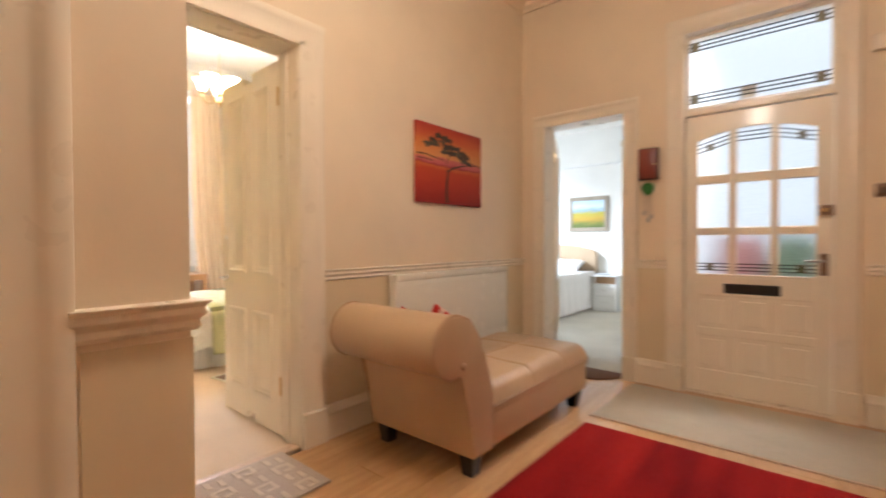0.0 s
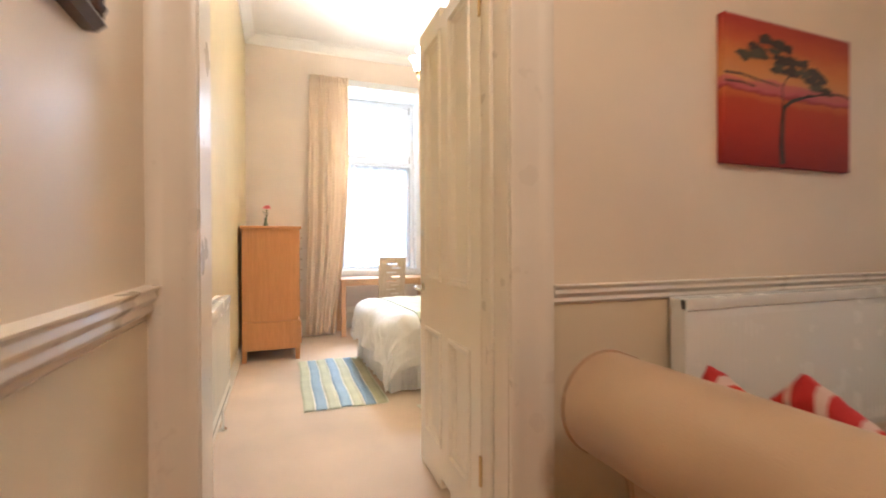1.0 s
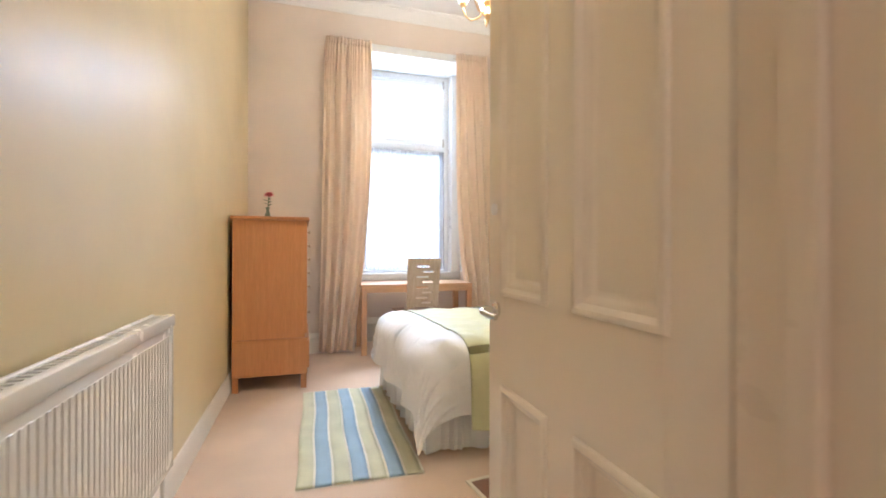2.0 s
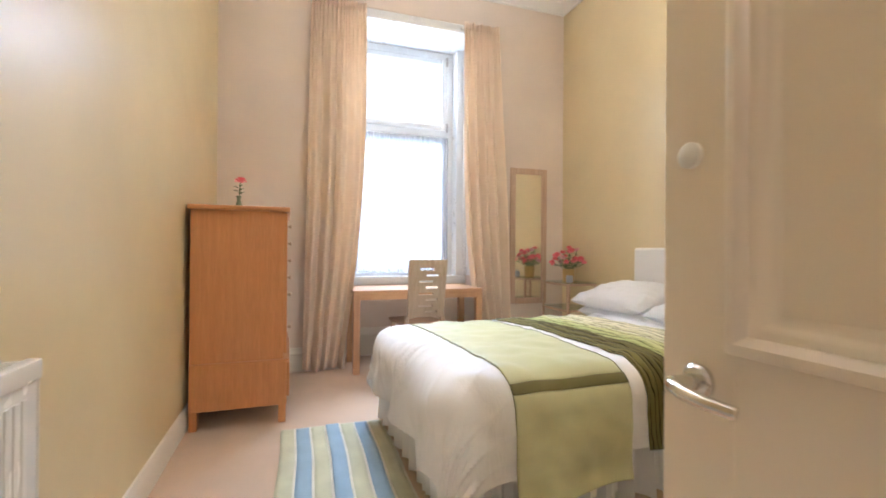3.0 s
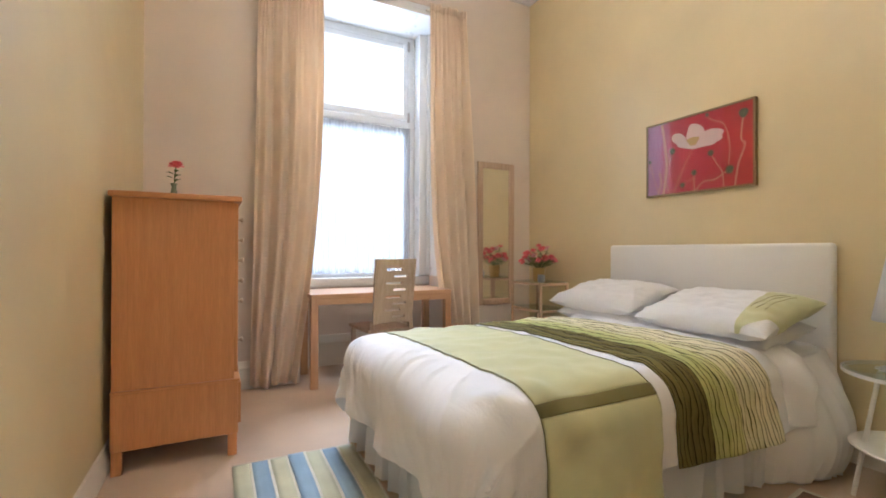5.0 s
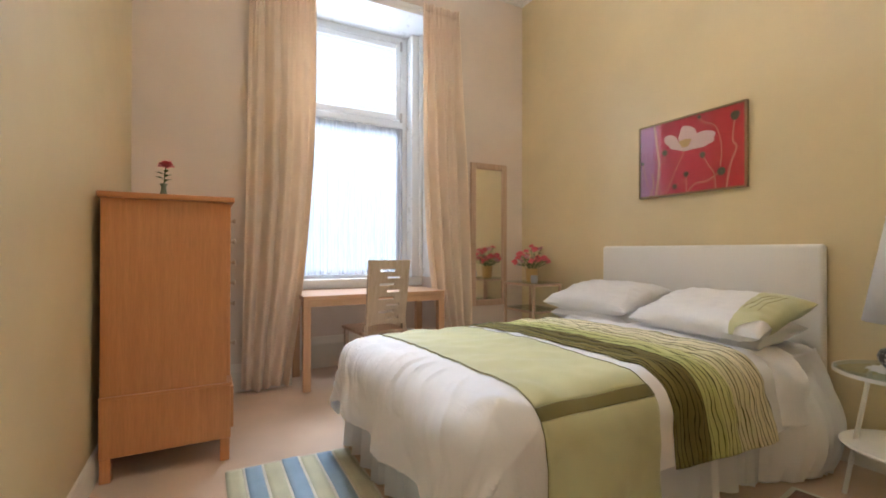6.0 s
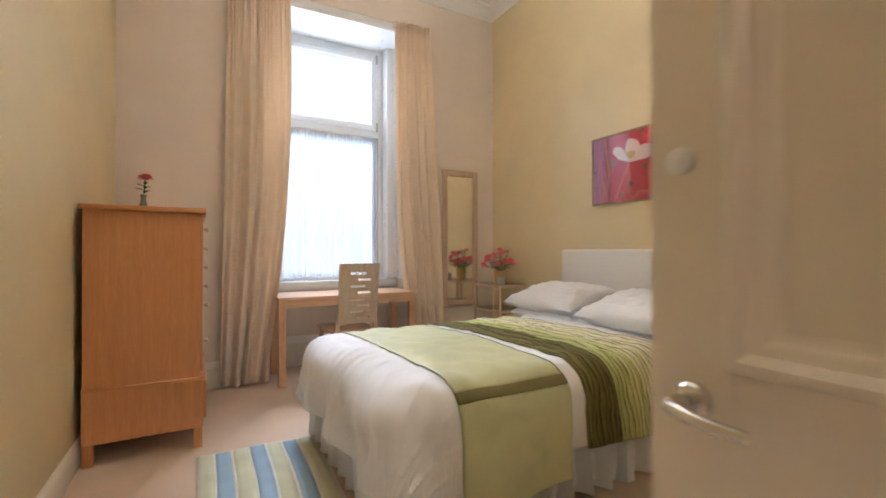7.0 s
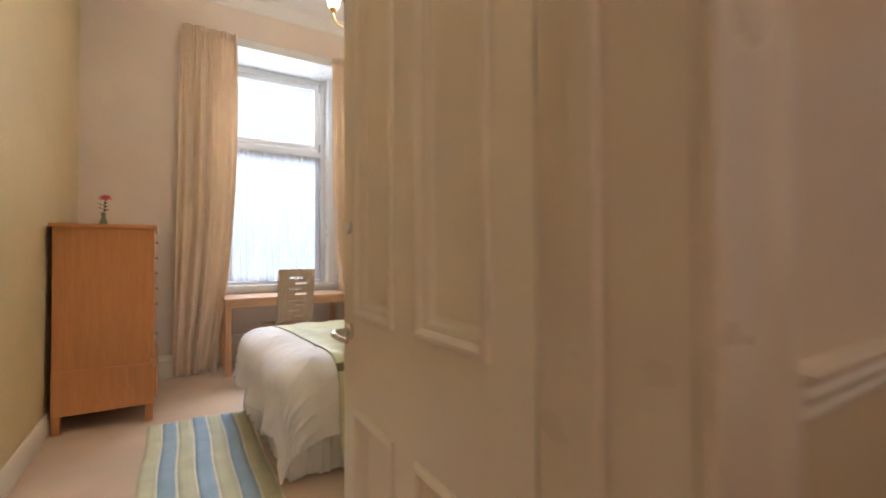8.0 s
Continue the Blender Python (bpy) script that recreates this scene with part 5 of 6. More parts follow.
def art_ground(name, stops, axis="Z", scale=2.0, amount=0.25, lo=0.0, hi=1.0):
    m, nt, b = nodes(name, (0.5, 0.1, 0.1), 0.7)
    tc = nt.nodes.new("ShaderNodeTexCoord")
    sp = nt.nodes.new("ShaderNodeSeparateXYZ")
    link(nt, tc.outputs["Object"], sp.inputs[0])
    mr = nt.nodes.new("ShaderNodeMapRange")
    mr.inputs["From Min"].default_value, mr.inputs["From Max"].default_value = lo, hi
    link(nt, sp.outputs[axis], mr.inputs["Value"])
    n = tex(nt, "ShaderNodeTexNoise", scale, stretch=(1, 1, 3.0), Detail=6.0, Roughness=0.65)
    ad = nt.nodes.new("ShaderNodeMath")
    ad.operation = "MULTIPLY_ADD"
    sub = nt.nodes.new("ShaderNodeMath")
    sub.operation = "SUBTRACT"
    sub.inputs[1].default_value = 0.5
    link(nt, n.outputs["Fac"], sub.inputs[0])
    link(nt, sub.outputs[0], ad.inputs[0])
    ad.inputs[1].default_value = amount
    link(nt, mr.outputs[0], ad.inputs[2])
    link(nt, ramp(nt, ad.outputs[0], stops), b.inputs["Base Color"])
    return m


SLIM = metal("dull_bronze_frame", (0.30, 0.21, 0.11), 0.45)
PINKART = art_ground("pink_red_print", [(0.0, (0.46, 0.20, 0.36)), (0.14, (0.45, 0.13, 0.27)), (0.19, (0.50, 0.06, 0.12)), (0.45, (0.55, 0.03, 0.06)), (1.0, (0.52, 0.02, 0.025))], "X", 3.0, 0.12, PX0, PX1)
STALK = paint("print_stalk_pink", (0.62, 0.25, 0.16), 0.5)
BUD = paint("print_bud_green", (0.09, 0.10, 0.05), 0.5)
PETALW = paint("print_petal_white", (0.80, 0.63, 0.60), 0.5, 40, 0.02, 0.1)
part("frame", (lambda bm: (box(bm, PX0, PX0 + 0.012, -0.03, -0.002, PZ0, PZ1), box(bm, PX1 - 0.012, PX1, -0.03, -0.002, PZ0, PZ1), box(bm, PX0 + 0.012, PX1 - 0.012, -0.03, -0.002, PZ0, PZ0 + 0.012), box(bm, PX0 + 0.012, PX1 - 0.012, -0.03, -0.002, PZ1 - 0.012, PZ1))[0])(bmesh.new()), SLIM, pk, "thin brass-coloured frame")
pr = part("print", cuboid(PX0 + 0.012, PX1 - 0.012, -0.022, -0.004, PZ0 + 0.012, PZ1 - 0.012), PINKART, pk, "pink red printed ground", False)


def P2(u, v):
    return (PX0 + u * (PX1 - PX0), -0.0225, PZ0 + v * (PZ1 - PZ0))


def flat_blob(bm, cu, cv, ru, rv, rot=0.0, y=-0.0235, wob=0.12, n=22, seed=0):
    vs_ = []
    for i in range(n):
        a = 6.2832 * i / n
        k = 1 + wob * math.sin(3 * a + seed) + wob * 0.5 * math.sin(5 * a + 2 * seed)
        du, dv = ru * k * math.cos(a), rv * k * math.sin(a)
        u = cu + du * math.cos(rot) - dv * math.sin(rot)
        v = cv + du * math.sin(rot) + dv * math.cos(rot)
        q = P2(u, v)
        vs_.append(bm.verts.new((q[0], y, q[2])))
    bm.faces.new(vs_)


def stalk(pts, w, nm="stalk", mat=STALK):
    bm = bmesh.new()
    sm = []
    for i in range(len(pts) - 1):
        p0, p1, p2, p3 = pts[max(0, i - 1)], pts[i], pts[i + 1], pts[min(len(pts) - 1, i + 2)]
        for k in range(8):
            t = k / 8
            sm.append(tuple(0.5 * (2 * b + (c - a) * t + (2 * a - 5 * b + 4 * c - d) * t * t + (3 * b - a - 3 * c + d) * t ** 3) for a, b, c, d in zip(p0, p1, p2, p3)))
    sm.append(pts[-1])
    prev = None
    for i, (u, v) in enumerate(sm):
        u2, v2 = sm[min(i + 1, len(sm) - 1)]
        u1, v1 = sm[max(i - 1, 0)]
        d = Vector(((u2 - u1) * 1.5, v2 - v1))
        d = d.normalized() if d.length > 0 else Vector((1, 0))
        q = P2(u, v)
        a = bm.verts.new((q[0] - d.y * w, -0.0232, q[2] + d.x * w))
        b = bm.verts.new((q[0] + d.y * w, -0.0232, q[2] - d.x * w))
        if prev:
            bm.faces.new((prev[0], a, b, prev[1]))
        prev = (a, b)
    part(nm, bm, mat, pr)


stalk([(0.47, 0.55), (0.39, 0.33), (0.29, 0.03)], 0.004)
stalk([(0.29, 0.52), (0.23, 0.41), (0.2, 0.24), (0.25, 0.03)], 0.0035)
stalk([(0.17, 0.97), (0.2, 0.68), (0.22, 0.37), (0.18, -0.01)], 0.01)
stalk([(0.64, 0.45), (0.69, 0.32), (0.74, 0.2), (0.75, 0.01)], 0.004)
stalk([(0.91, 0.85), (0.89, 0.57), (0.92, 0.48), (0.87, 0.27), (0.84, 0.01)], 0.006)
stalk([(0.61, 0.94), (0.65, 0.86), (0.75, 0.78), (0.8, 0.53), (0.79, 0.28)], 0.0035)
stalk([(0.8, 0.22), (0.74, 0.18), (0.67, 0.12), (0.58, 0.12), (0.5, 0.02)], 0.005)
stalk([(0.49, 0.25), (0.49, 0.01)], 0.004)
stalk([(0.38, 0.11), (0.42, 0.15), (0.48, 0.16)], 0.003)
stalk([(0.04, 0.49), (0.07, 0.3), (0.14, 0.01)], 0.003)
stalk([(0.12, 0.0), (0.16, 0.18), (0.14, 0.33)], 0.006)
for cu, cv, r in ((0.28, 0.58, 0.036), (0.64, 0.46, 0.034), (0.49, 0.25, 0.032), (0.38, 0.11, 0.03), (0.8, 0.22, 0.042), (0.61, 0.94, 0.022), (0.91, 0.85, 0.046), (0.04, 0.49, 0.022)):
    bm = bmesh.new()
    flat_blob(bm, cu, cv, r * 0.8, r * 1.2, 0, -0.0245, 0.05)
    part("bud", bm, BUD, pr)
for k, (cu, cv, ru, rv, rot) in enumerate(((0.36, 0.70, 0.055, 0.13, 0.6), (0.63, 0.66, 0.115, 0.10, 0.3), (0.50, 0.75, 0.085, 0.12, 0.0), (0.42, 0.62, 0.10, 0.045, -0.5), (0.57, 0.60, 0.10, 0.05, 0.25), (0.70, 0.62, 0.05, 0.035, 0.5))):
    bm = bmesh.new()
    flat_blob(bm, cu, cv, ru, rv, rot, -0.0250 - 0.0006 * k, 0.10, seed=k)
    part("petal", bm, PETALW, pr)
bm = bmesh.new()
flat_blob(bm, 0.485, 0.655, 0.055, 0.055, 0, -0.0295, 0.15)
part("flower_centre", bm, POT, pr)
g = part("picture_glass", cuboid(PX0 + 0.010, PX1 - 0.010, -0.034, -0.031, PZ0 + 0.010, PZ1 - 0.010), PICGLASS, pk, "reflecting picture glass", False)
g.visible_shadow = False

# striped rug
STR = ["g", "b", "g", "b", "g", "b", "g"]
RUGG = fabric("rug_pale_green_cotton", (0.56, 0.54, 0.35), 0.95, 300, 0.6, 0.10)
RUGB = fabric("rug_blue_cotton", (0.31, 0.42, 0.50), 0.95, 300, 0.6, 0.10)
RUGW = fabric("rug_cream_cotton", (0.72, 0.68, 0.55), 0.95, 300, 0.6, 0.10)
rug = thing("striped_rug", -5.70, 1.555, 0.002, 0, "flat-woven cotton rug in pale green and blue stripes", "rug")
RL, RW = -1.43, 0.612
y = 0.0
rug.matrix_world = pose(-5.64, 1.515, 0.002, 0, 0, -1.0)
for i, c in enumerate(STR):
    w = RW / 7 - 0.012
    for nm, ww, mat in (("stripe", w, RUGG if c == "g" else RUGB), ("cream_line", 0.012, RUGW)):
        y0, y1 = y, y + ww
        bm = sheet(bmesh.new(), 60, 3, lambda u, v, y0=y0, y1=y1: (RL * u, y0 + (y1 - y0) * v + 0.004 * math.sin(u * 11), 0.006 + 0.0035 * noise.noise((RL * u * 3, (y0 + (y1 - y0) * v) * 4, 1))))
        thicken(part(nm, bm, mat, rug), 0.007)
        y = y1
bm = bmesh.new()
for i in range(60):
    yy = RW * (i + 0.5) / 60
    for x0, s in ((0.0, 1), (RL, -1)):
        box(bm, min(x0, x0 + s * 0.022), max(x0, x0 + s * 0.022), yy - 0.0015, yy + 0.0015, 0.001, 0.003)
tagged(part("fringe", bm, RUGW, rug), "", "", "", "stuff")

# dark mat beside the bed
mt = thing("bedside_mat", -5.485, 2.29, 0.0, 8.0, "dark brown woven mat with a cream edge beside the bed", "mat")
part("mat_body", cuboid(0.02, 0.52, 0.02, 1.55, 0.001, 0.010, 0.003, 1), MATBROWN, mt)
bm = bmesh.new()
for a in ((0, 0.54, 0, 0.02), (0, 0.54, 1.55, 1.57), (0, 0.02, 0.02, 1.55), (0.52, 0.54, 0.02, 1.55)):
    box(bm, *a, 0.001, 0.011, 0.002, 1)
part("binding", bm, RUGW, mt, "cream bound edge")


# ---- radiators ----
def radiator(name, length, height, depth, label, proud=0.007, flutes=30):
    """Its own x runs along the wall, y out from it, z from its lower edge."""
    r = thing(name, 0, 0, 0, 0, label, "radiator")
    bm = cuboid(0, length, depth - 0.022, depth - 0.006, 0, height - 0.02, 0.005, 2)
    part("front_panel", bm, RADW, r)
    part("back_panel", cuboid(0.005, length - 0.005, 0.03, 0.042, 0.01, height - 0.025, 0.004, 1), RADW, r)
    n = flutes
    pitch = (length - 0.08) / n
    bm0 = bmesh.new()
    box(bm0, -pitch * 0.28, pitch * 0.28, depth - 0.007, depth - 0.007 + proud, 0.03, height - 0.075, proud * 0.45, 1)
    me = finish(bm0, "flute", RADW)
    for i in range(n):
        o = new("flute", me)
        o.parent = r
        o.location = (0.04 + pitch * (i + 0.5), 0, 0)
    bm = cuboid(-0.004, length + 0.004, depth - 0.03, depth + 0.002, height - 0.045, height, 0.006, 2)
    box(bm, -0.004, length + 0.004, 0.022, 0.034, height - 0.045, height, 0.004, 1)
    part("top_cover", bm, RADW, r)
    bm = bmesh.new()
    for i in range(int(length / 0.03)):
        box(bm, 0.01 + 0.03 * i, 0.022 + 0.03 * i, 0.034, depth - 0.03, height - 0.012, height - 0.006)
    part("grille", bm, RADW, r)
    for x in (-0.004, length - 0.002):
        part("side_cover", cuboid(x, x + 0.006, 0.028, depth - 0.004, 0.0, height - 0.005, 0.002, 1), RADW, r)
    for x in (0.15, length - 0.2):
        part("bracket", cuboid(x, x + 0.04, 0.0, 0.032, 0.08, height - 0.08), RADW, r)
    return r


rad = radiator("radiator", 1.26, 0.585, 0.102, "white double-panel radiator below the yellow wall", 0.003, 40)
rad.matrix_world = pose(-5.42, YL, 0.28)
bm = lathe(bmesh.new(), [(0, 0), (0.024, 0), (0.024, 0.02), (0.019, 0.026), (0, 0.028)], 20)
bmesh.ops.transform(bm, matrix=pose(1.264, 0.066, 0.485, 0, 90, 0), verts=bm.verts)
cap = part("bleed_cap", bm, CHROME, rad, "chrome end cap")
part("cap_slot", cuboid(1.2915, 1.2935, 0.050, 0.082, 0.478, 0.490), BLACKSLOT, cap, "dark slot")
part("bleed_pin", cuboid(1.264, 1.272, 0.084, 0.091, 0.40, 0.435, 0.002, 1), STEEL, rad)
part("pipe", tube(bmesh.new(), [(-0.02, 0.05, 0.04), (-0.045, 0.05, 0.02), (-0.05, 0.05, -0.263)], 0.008, 10), WHITEMET, rad)
part("pipe_collar", lathe(bmesh.new(), [(0.008, -0.263), (0.026, -0.263), (0.024, -0.253), (0.008, -0.249)], 20, (-0.05, 0.05, 0)), CHROME, rad, "chrome floor collar")
rad2 = radiator("radiator", 1.40, 0.62, 0.10, "white radiator below the dado rail behind the chaise", 0.0013, 44)
rad2.matrix_world = pose(XA + 0.004, 4.14, 0.345, 0, 0, -90)
part("pipe", tube(bmesh.new(), [(-0.03, 0.05, 0.06), (-0.045, 0.05, 0.04), (-0.045, 0.05, -0.35)], 0.008, 10), WHITEMET, rad2)
bm = lathe(bmesh.new(), [(0, 0), (0.018, 0), (0.020, 0.05), (0.014, 0.07), (0, 0.072)], 16, (-0.045, 0.05, 0.06))
part("valve_head", bm, STEEL, rad2, "grey thermostatic valve head")

# ---- chandelier ----
CHX, CHY = -6.15, 2.68
rose = thing("ceiling_rose", CHX, CHY, ZC, 0, "white plaster ceiling rose with rings", "ceiling rose", "", "structure")
part("rose", lathe(bmesh.new(), [(0.0, -0.05), (0.06, -0.05), (0.10, -0.03), (0.16, -0.035), (0.20, -0.02), (0.27, -0.028), (0.31, -0.012), (0.33, -0.012), (0.34, 0.0)], 56), CEIL, rose)
cd = thing("chandelier", CHX, CHY, -0.07, 0, "brass chandelier with lit opal glass bell shades", "chandelier")
part("canopy", lathe(bmesh.new(), [(0, ZC - 0.02), (0.02, ZC - 0.02), (0.05, ZC - 0.0), (0.055, ZC + 0.02), (0, ZC + 0.02)], 28), BRASS, cd)
bm = bmesh.new()
z = ZC - 0.02
i = 0
while z > 2.95:
    tube(bm, [(0.007 * math.cos(a) * (i % 2), 0.007 * math.cos(a) * ((i + 1) % 2), z - 0.014 + 0.016 * math.sin(a)) for a in [6.2832 * k / 8 for k in range(9)]], 0.0018, 5)
    z -= 0.026
    i += 1
part("chain", bm, BRASS, cd, "thin brass chain")
part("column", lathe(bmesh.new(), [(0, 3.01), (0.008, 3), (0.008, 2.97), (0.022, 2.95), (0.028, 2.925), (0.012, 2.9), (0.012, 2.85), (0.030, 2.81), (0.034, 2.78), (0.014, 2.75), (0.020, 2.72), (0.026, 2.7), (0.012, 2.675), (0.006, 2.65), (0, 2.64)], 24), BRASS, cd)
for k in range(5):
    a = radians(18 + 72 * k)
    c, s = math.cos(a), math.sin(a)
    rr = [(0.02, 2.75), (0.06, 2.695), (0.11, 2.685), (0.15, 2.72), (0.165, 2.77), (0.165, 2.795)]
    arm = part("arm", tube(bmesh.new(), [(r * c, r * s, zz) for r, zz in rr], 0.006, 8), BRASS, cd)
    part("cup", lathe(bmesh.new(), [(0, 2.785), (0.018, 2.788), (0.026, 2.81), (0.022, 2.812), (0, 2.8)], 18, (0.165 * c, 0.165 * s, 0)), BRASS, arm)
    sh = part("shade", lathe(bmesh.new(), [(0.024, 2.808), (0.034, 2.83), (0.042, 2.87), (0.058, 2.905), (0.078, 2.925), (0.074, 2.926), (0.054, 2.907), (0.038, 2.87), (0.030, 2.832), (0.020, 2.812)], 24, (0.165 * c, 0.165 * s, 0)), BULB, arm, "lit opal glass bell shade")
    point_lamp("chandelier_bulb", (CHX + 0.165 * c, CHY + 0.165 * s, 2.825), 28.0, (1.0, 0.88, 0.74), 0.018)

# ---- hall things ----
# chaise with a scrolled end
cz = thing("chaise_longue", 0.03, -0.03, 0, 0, "tan leather chaise with a scrolled back and black feet", "chaise longue")
CX0, CX1 = -3.50, -2.735


def arc(cy, cz_, r, a0, a1, n):
    return [(cy + r * math.cos(radians(a0 + (a1 - a0) * i / n)), cz_ + r * math.sin(radians(a0 + (a1 - a0) * i / n))) for i in range(n + 1)]


prof = [(2.60, 0.12), (2.435, 0.12), (2.405, 0.30), (2.37, 0.50), (2.345, 0.56)] + arc(2.285, 0.70, 0.148, 285, 70, 20) + [(2.40, 0.815), (2.47, 0.73), (2.525, 0.62), (2.565, 0.50), (2.60, 0.40)]
bm = prism(bmesh.new(), prof, CX0, CX1, lambda u, v, a: (a, u, v))
ends = [e for e in bm.edges if abs(e.verts[0].co.x - e.verts[1].co.x) < 1e-5]
bmesh.ops.bevel(bm, geom=ends, offset=0.014, segments=3, profile=0.5, affect="EDGES")
bmesh.ops.triangulate(bm, faces=[f for f in bm.faces if len(f.verts) > 4])
back = part("scrolled_back", bm, LEATHER, cz, "rolled leather back")
rim = prof[2:]
for x in (CX0 + 0.010, CX1 - 0.010):
    part("piping", tube(bmesh.new(), [(x, a, b) for a, b in rim], 0.007, 8), PIPING, back, "brown leather piping")
bm = lathe(bmesh.new(), [(0, 0.016), (0.012, 0.013), (0.018, 0.005), (0.019, 0.0)], 20)
bmesh.ops.transform(bm, matrix=pose(CX1, 2.345, 0.60, 0, 90, 0), verts=bm.verts)
part("scroll_button", bm, LEATHER, back)
part("base", cuboid(CX0 + 0.012, CX1 - 0.006, 2.60, 3.82, 0.12, 0.34, 0.02, 3), LEATHER, cz)
bm = bmesh.new()


def seat_fn(u, v):
    x = CX0 + 0.002 + (CX1 - CX0 - 0.004) * u
    y_ = 2.57 + (3.83 - 2.57) * v
    eu = min(u, 1 - u) * (CX1 - CX0)
    ev = min(1 - v, 0.5) * 1.26
    rnd_ = lambda d: 1 - max(0, 1 - d / 0.07) ** 2
    z = 0.345 + 0.105 * math.sqrt(max(0, rnd_(eu))) * math.sqrt(max(0, rnd_(ev)))
    z += 0.008 * math.sin(math.pi * u) - 0.012 * math.exp(-((v - 0.36) / 0.008) ** 2) - 0.012 * math.exp(-((v - 0.70) / 0.008) ** 2) - 0.010 * math.exp(-((u - 0.5) / 0.012) ** 2)
    z += 0.004 * noise.noise((x * 6, y_ * 6, 0))
    return (x, y_, z)


sheet(bm, 60, 130, seat_fn)
box(bm, CX0 + 0.002, CX1 - 0.002, 2.57, 3.83, 0.30, 0.346, 0.006, 1)
part("seat_cushion", bm, LEATHER, cz, "quilted leather seat")
part("seat_piping", tube(bmesh.new(), [(CX1, 2.60, 0.338), (CX1, 3.83, 0.338), (CX0, 3.83, 0.338)], 0.006, 8), PIPING, cz)
for x in (CX0 + 0.075, CX1 - 0.075):
    for y_ in (2.50, 3.74):
        bm = bmesh.new()
        v0 = [bm.verts.new((x + sx * 0.032, y_ + sy * 0.032, 0.0)) for sx, sy in ((-1, -1), (1, -1), (1, 1), (-1, 1))]
        v1 = [bm.verts.new((x + sx * 0.048, y_ + sy * 0.048, 0.125)) for sx, sy in ((-1, -1), (1, -1), (1, 1), (-1, 1))]
        for k in range(4):
            bm.faces.new((v0[k], v0[(k + 1) % 4], v1[(k + 1) % 4], v1[k]))
        bm.faces.new(v0)
        bm.faces.new(v1)
        bmesh.ops.bevel(bm, geom=bm.edges[:], offset=0.004, segments=1, affect="EDGES")
        part("foot", bm, BLACKWOOD, cz, "tapered black wooden foot")


def stripe_cloth():
    m, nt, b = nodes("red_white_striped_cloth", (0.5, 0.02, 0.02), 0.85)
    w = tex(nt, "ShaderNodeTexWave", 4.2, stretch=(1, 1, 1))
    link(nt, ramp(nt, w.outputs["Fac"], [(0.0, (0.52, 0.025, 0.02)), (0.80, (0.72, 0.50, 0.40))], "CONSTANT"), b.inputs["Base Color"])
    f = tex(nt, "ShaderNodeTexNoise", 600.0)
    bump(nt, b, f.outputs["Fac"], 0.3, 0.002)
    return m


STRIPE = stripe_cloth()
for x, y_, rz, sd in ((-3.18, 2.75, 6, 21), (-3.38, 2.70, -10, 22)):
    t = thing("cushion", x, y_, 0.61 - 0.01 * (sd - 21) * 3, rz, "red cushion with white stripes leaning on the chaise back", "cushion", "striped cushions", rx=-62)
    bm = pillow_bm(0.34, 0.34, 0.12, sd)
    bmesh.ops.rotate(bm, cent=(0, 0, 0), matrix=Matrix.Rotation(radians(45), 3, "Z"), verts=bm.verts)
    part("cover", bm, STRIPE, t)

# rugs and mats of the hall
def red_pile():
    m, nt, b = nodes("red_rug_pile", (0.32, 0.01, 0.015), 0.95)
    g = tex(nt, "ShaderNodeTexNoise", 1.1, stretch=(2.6, 0.35, 1), Detail=4.0)
    f = tex(nt, "ShaderNodeTexNoise", 160.0, Detail=2.0)
    c = ramp(nt, g.outputs["Fac"], [(0.32, (0.18, 0.006, 0.008)), (0.68, (0.46, 0.018, 0.013))])
    c2 = ramp(nt, f.outputs["Fac"], [(0.3, (0.6, 0.6, 0.6)), (0.7, (1, 1, 1))])
    link(nt, mix(nt, 0.7, c, c2, "MULTIPLY"), b.inputs["Base Color"])
    bump(nt, b, f.outputs["Fac"], 0.8, 0.006)
    b.inputs["Sheen Weight"].default_value = 0.0
    b.inputs["Specular IOR Level"].default_value = 0.1
    return m


rr = thing("red_rug", -2.593, 1.225, 0.0, 0, "deep red wool rug on the laminate floor", "rug")
bm = sheet(bmesh.new(), 60, 80, lambda u, v: (1.95 * u, 2.25 * v, 0.016 + 0.002 * noise.noise((u * 9, v * 9, 0)) - 0.013 * (min(u * 1.95, 1.95 - u * 1.95, v * 2.25, 2.25 - v * 2.25) < 0.004)))
part("mat_body", bm, red_pile(), rr)
em = thing("entrance_mat", -2.61, 3.60, 0.0, 0, "beige carpet strip along the entrance door", "mat")
part("mat_body", cuboid(0.012, 2.2, 0.012, 0.86, 0.0005, 0.013, 0.004, 2), MATBEIGE, em)
part("binding", cuboid(0.0, 2.2, 0.0, 0.012, 0.0005, 0.011, 0.002, 1), LIMED, em, "bound front edge")
part("binding", cuboid(0.0, 0.012, 0.012, 0.86, 0.0005, 0.011, 0.002, 1), LIMED, em)
dm = thing("doormat", -3.05, 4.60, 0.0, 0, "half-round dark brown doormat in the far doorway", "doormat")
bm = bmesh.new()
vsr = [[bm.verts.new((0.33 * k * math.cos(a), -0.33 * k * math.sin(a) + 0.08, z)) for a in [math.pi * i / 24 for i in range(25)]] for k, z in ((1.0, 0.0005), (1.0, 0.010), (0.97, 0.014))]
for a, b in zip(vsr, vsr[1:]):
    for i in range(24):
        bm.faces.new((a[i], a[i + 1], b[i + 1], b[i]))
bm.faces.new(vsr[-1])
part("mat_body", bm, MATBROWN, dm)
RUGGREY = carpet("greyish_pink_rug_pile", (0.50, 0.39, 0.31))
RUGCREAM = carpet("cream_rug_motif", (0.66, 0.54, 0.43))
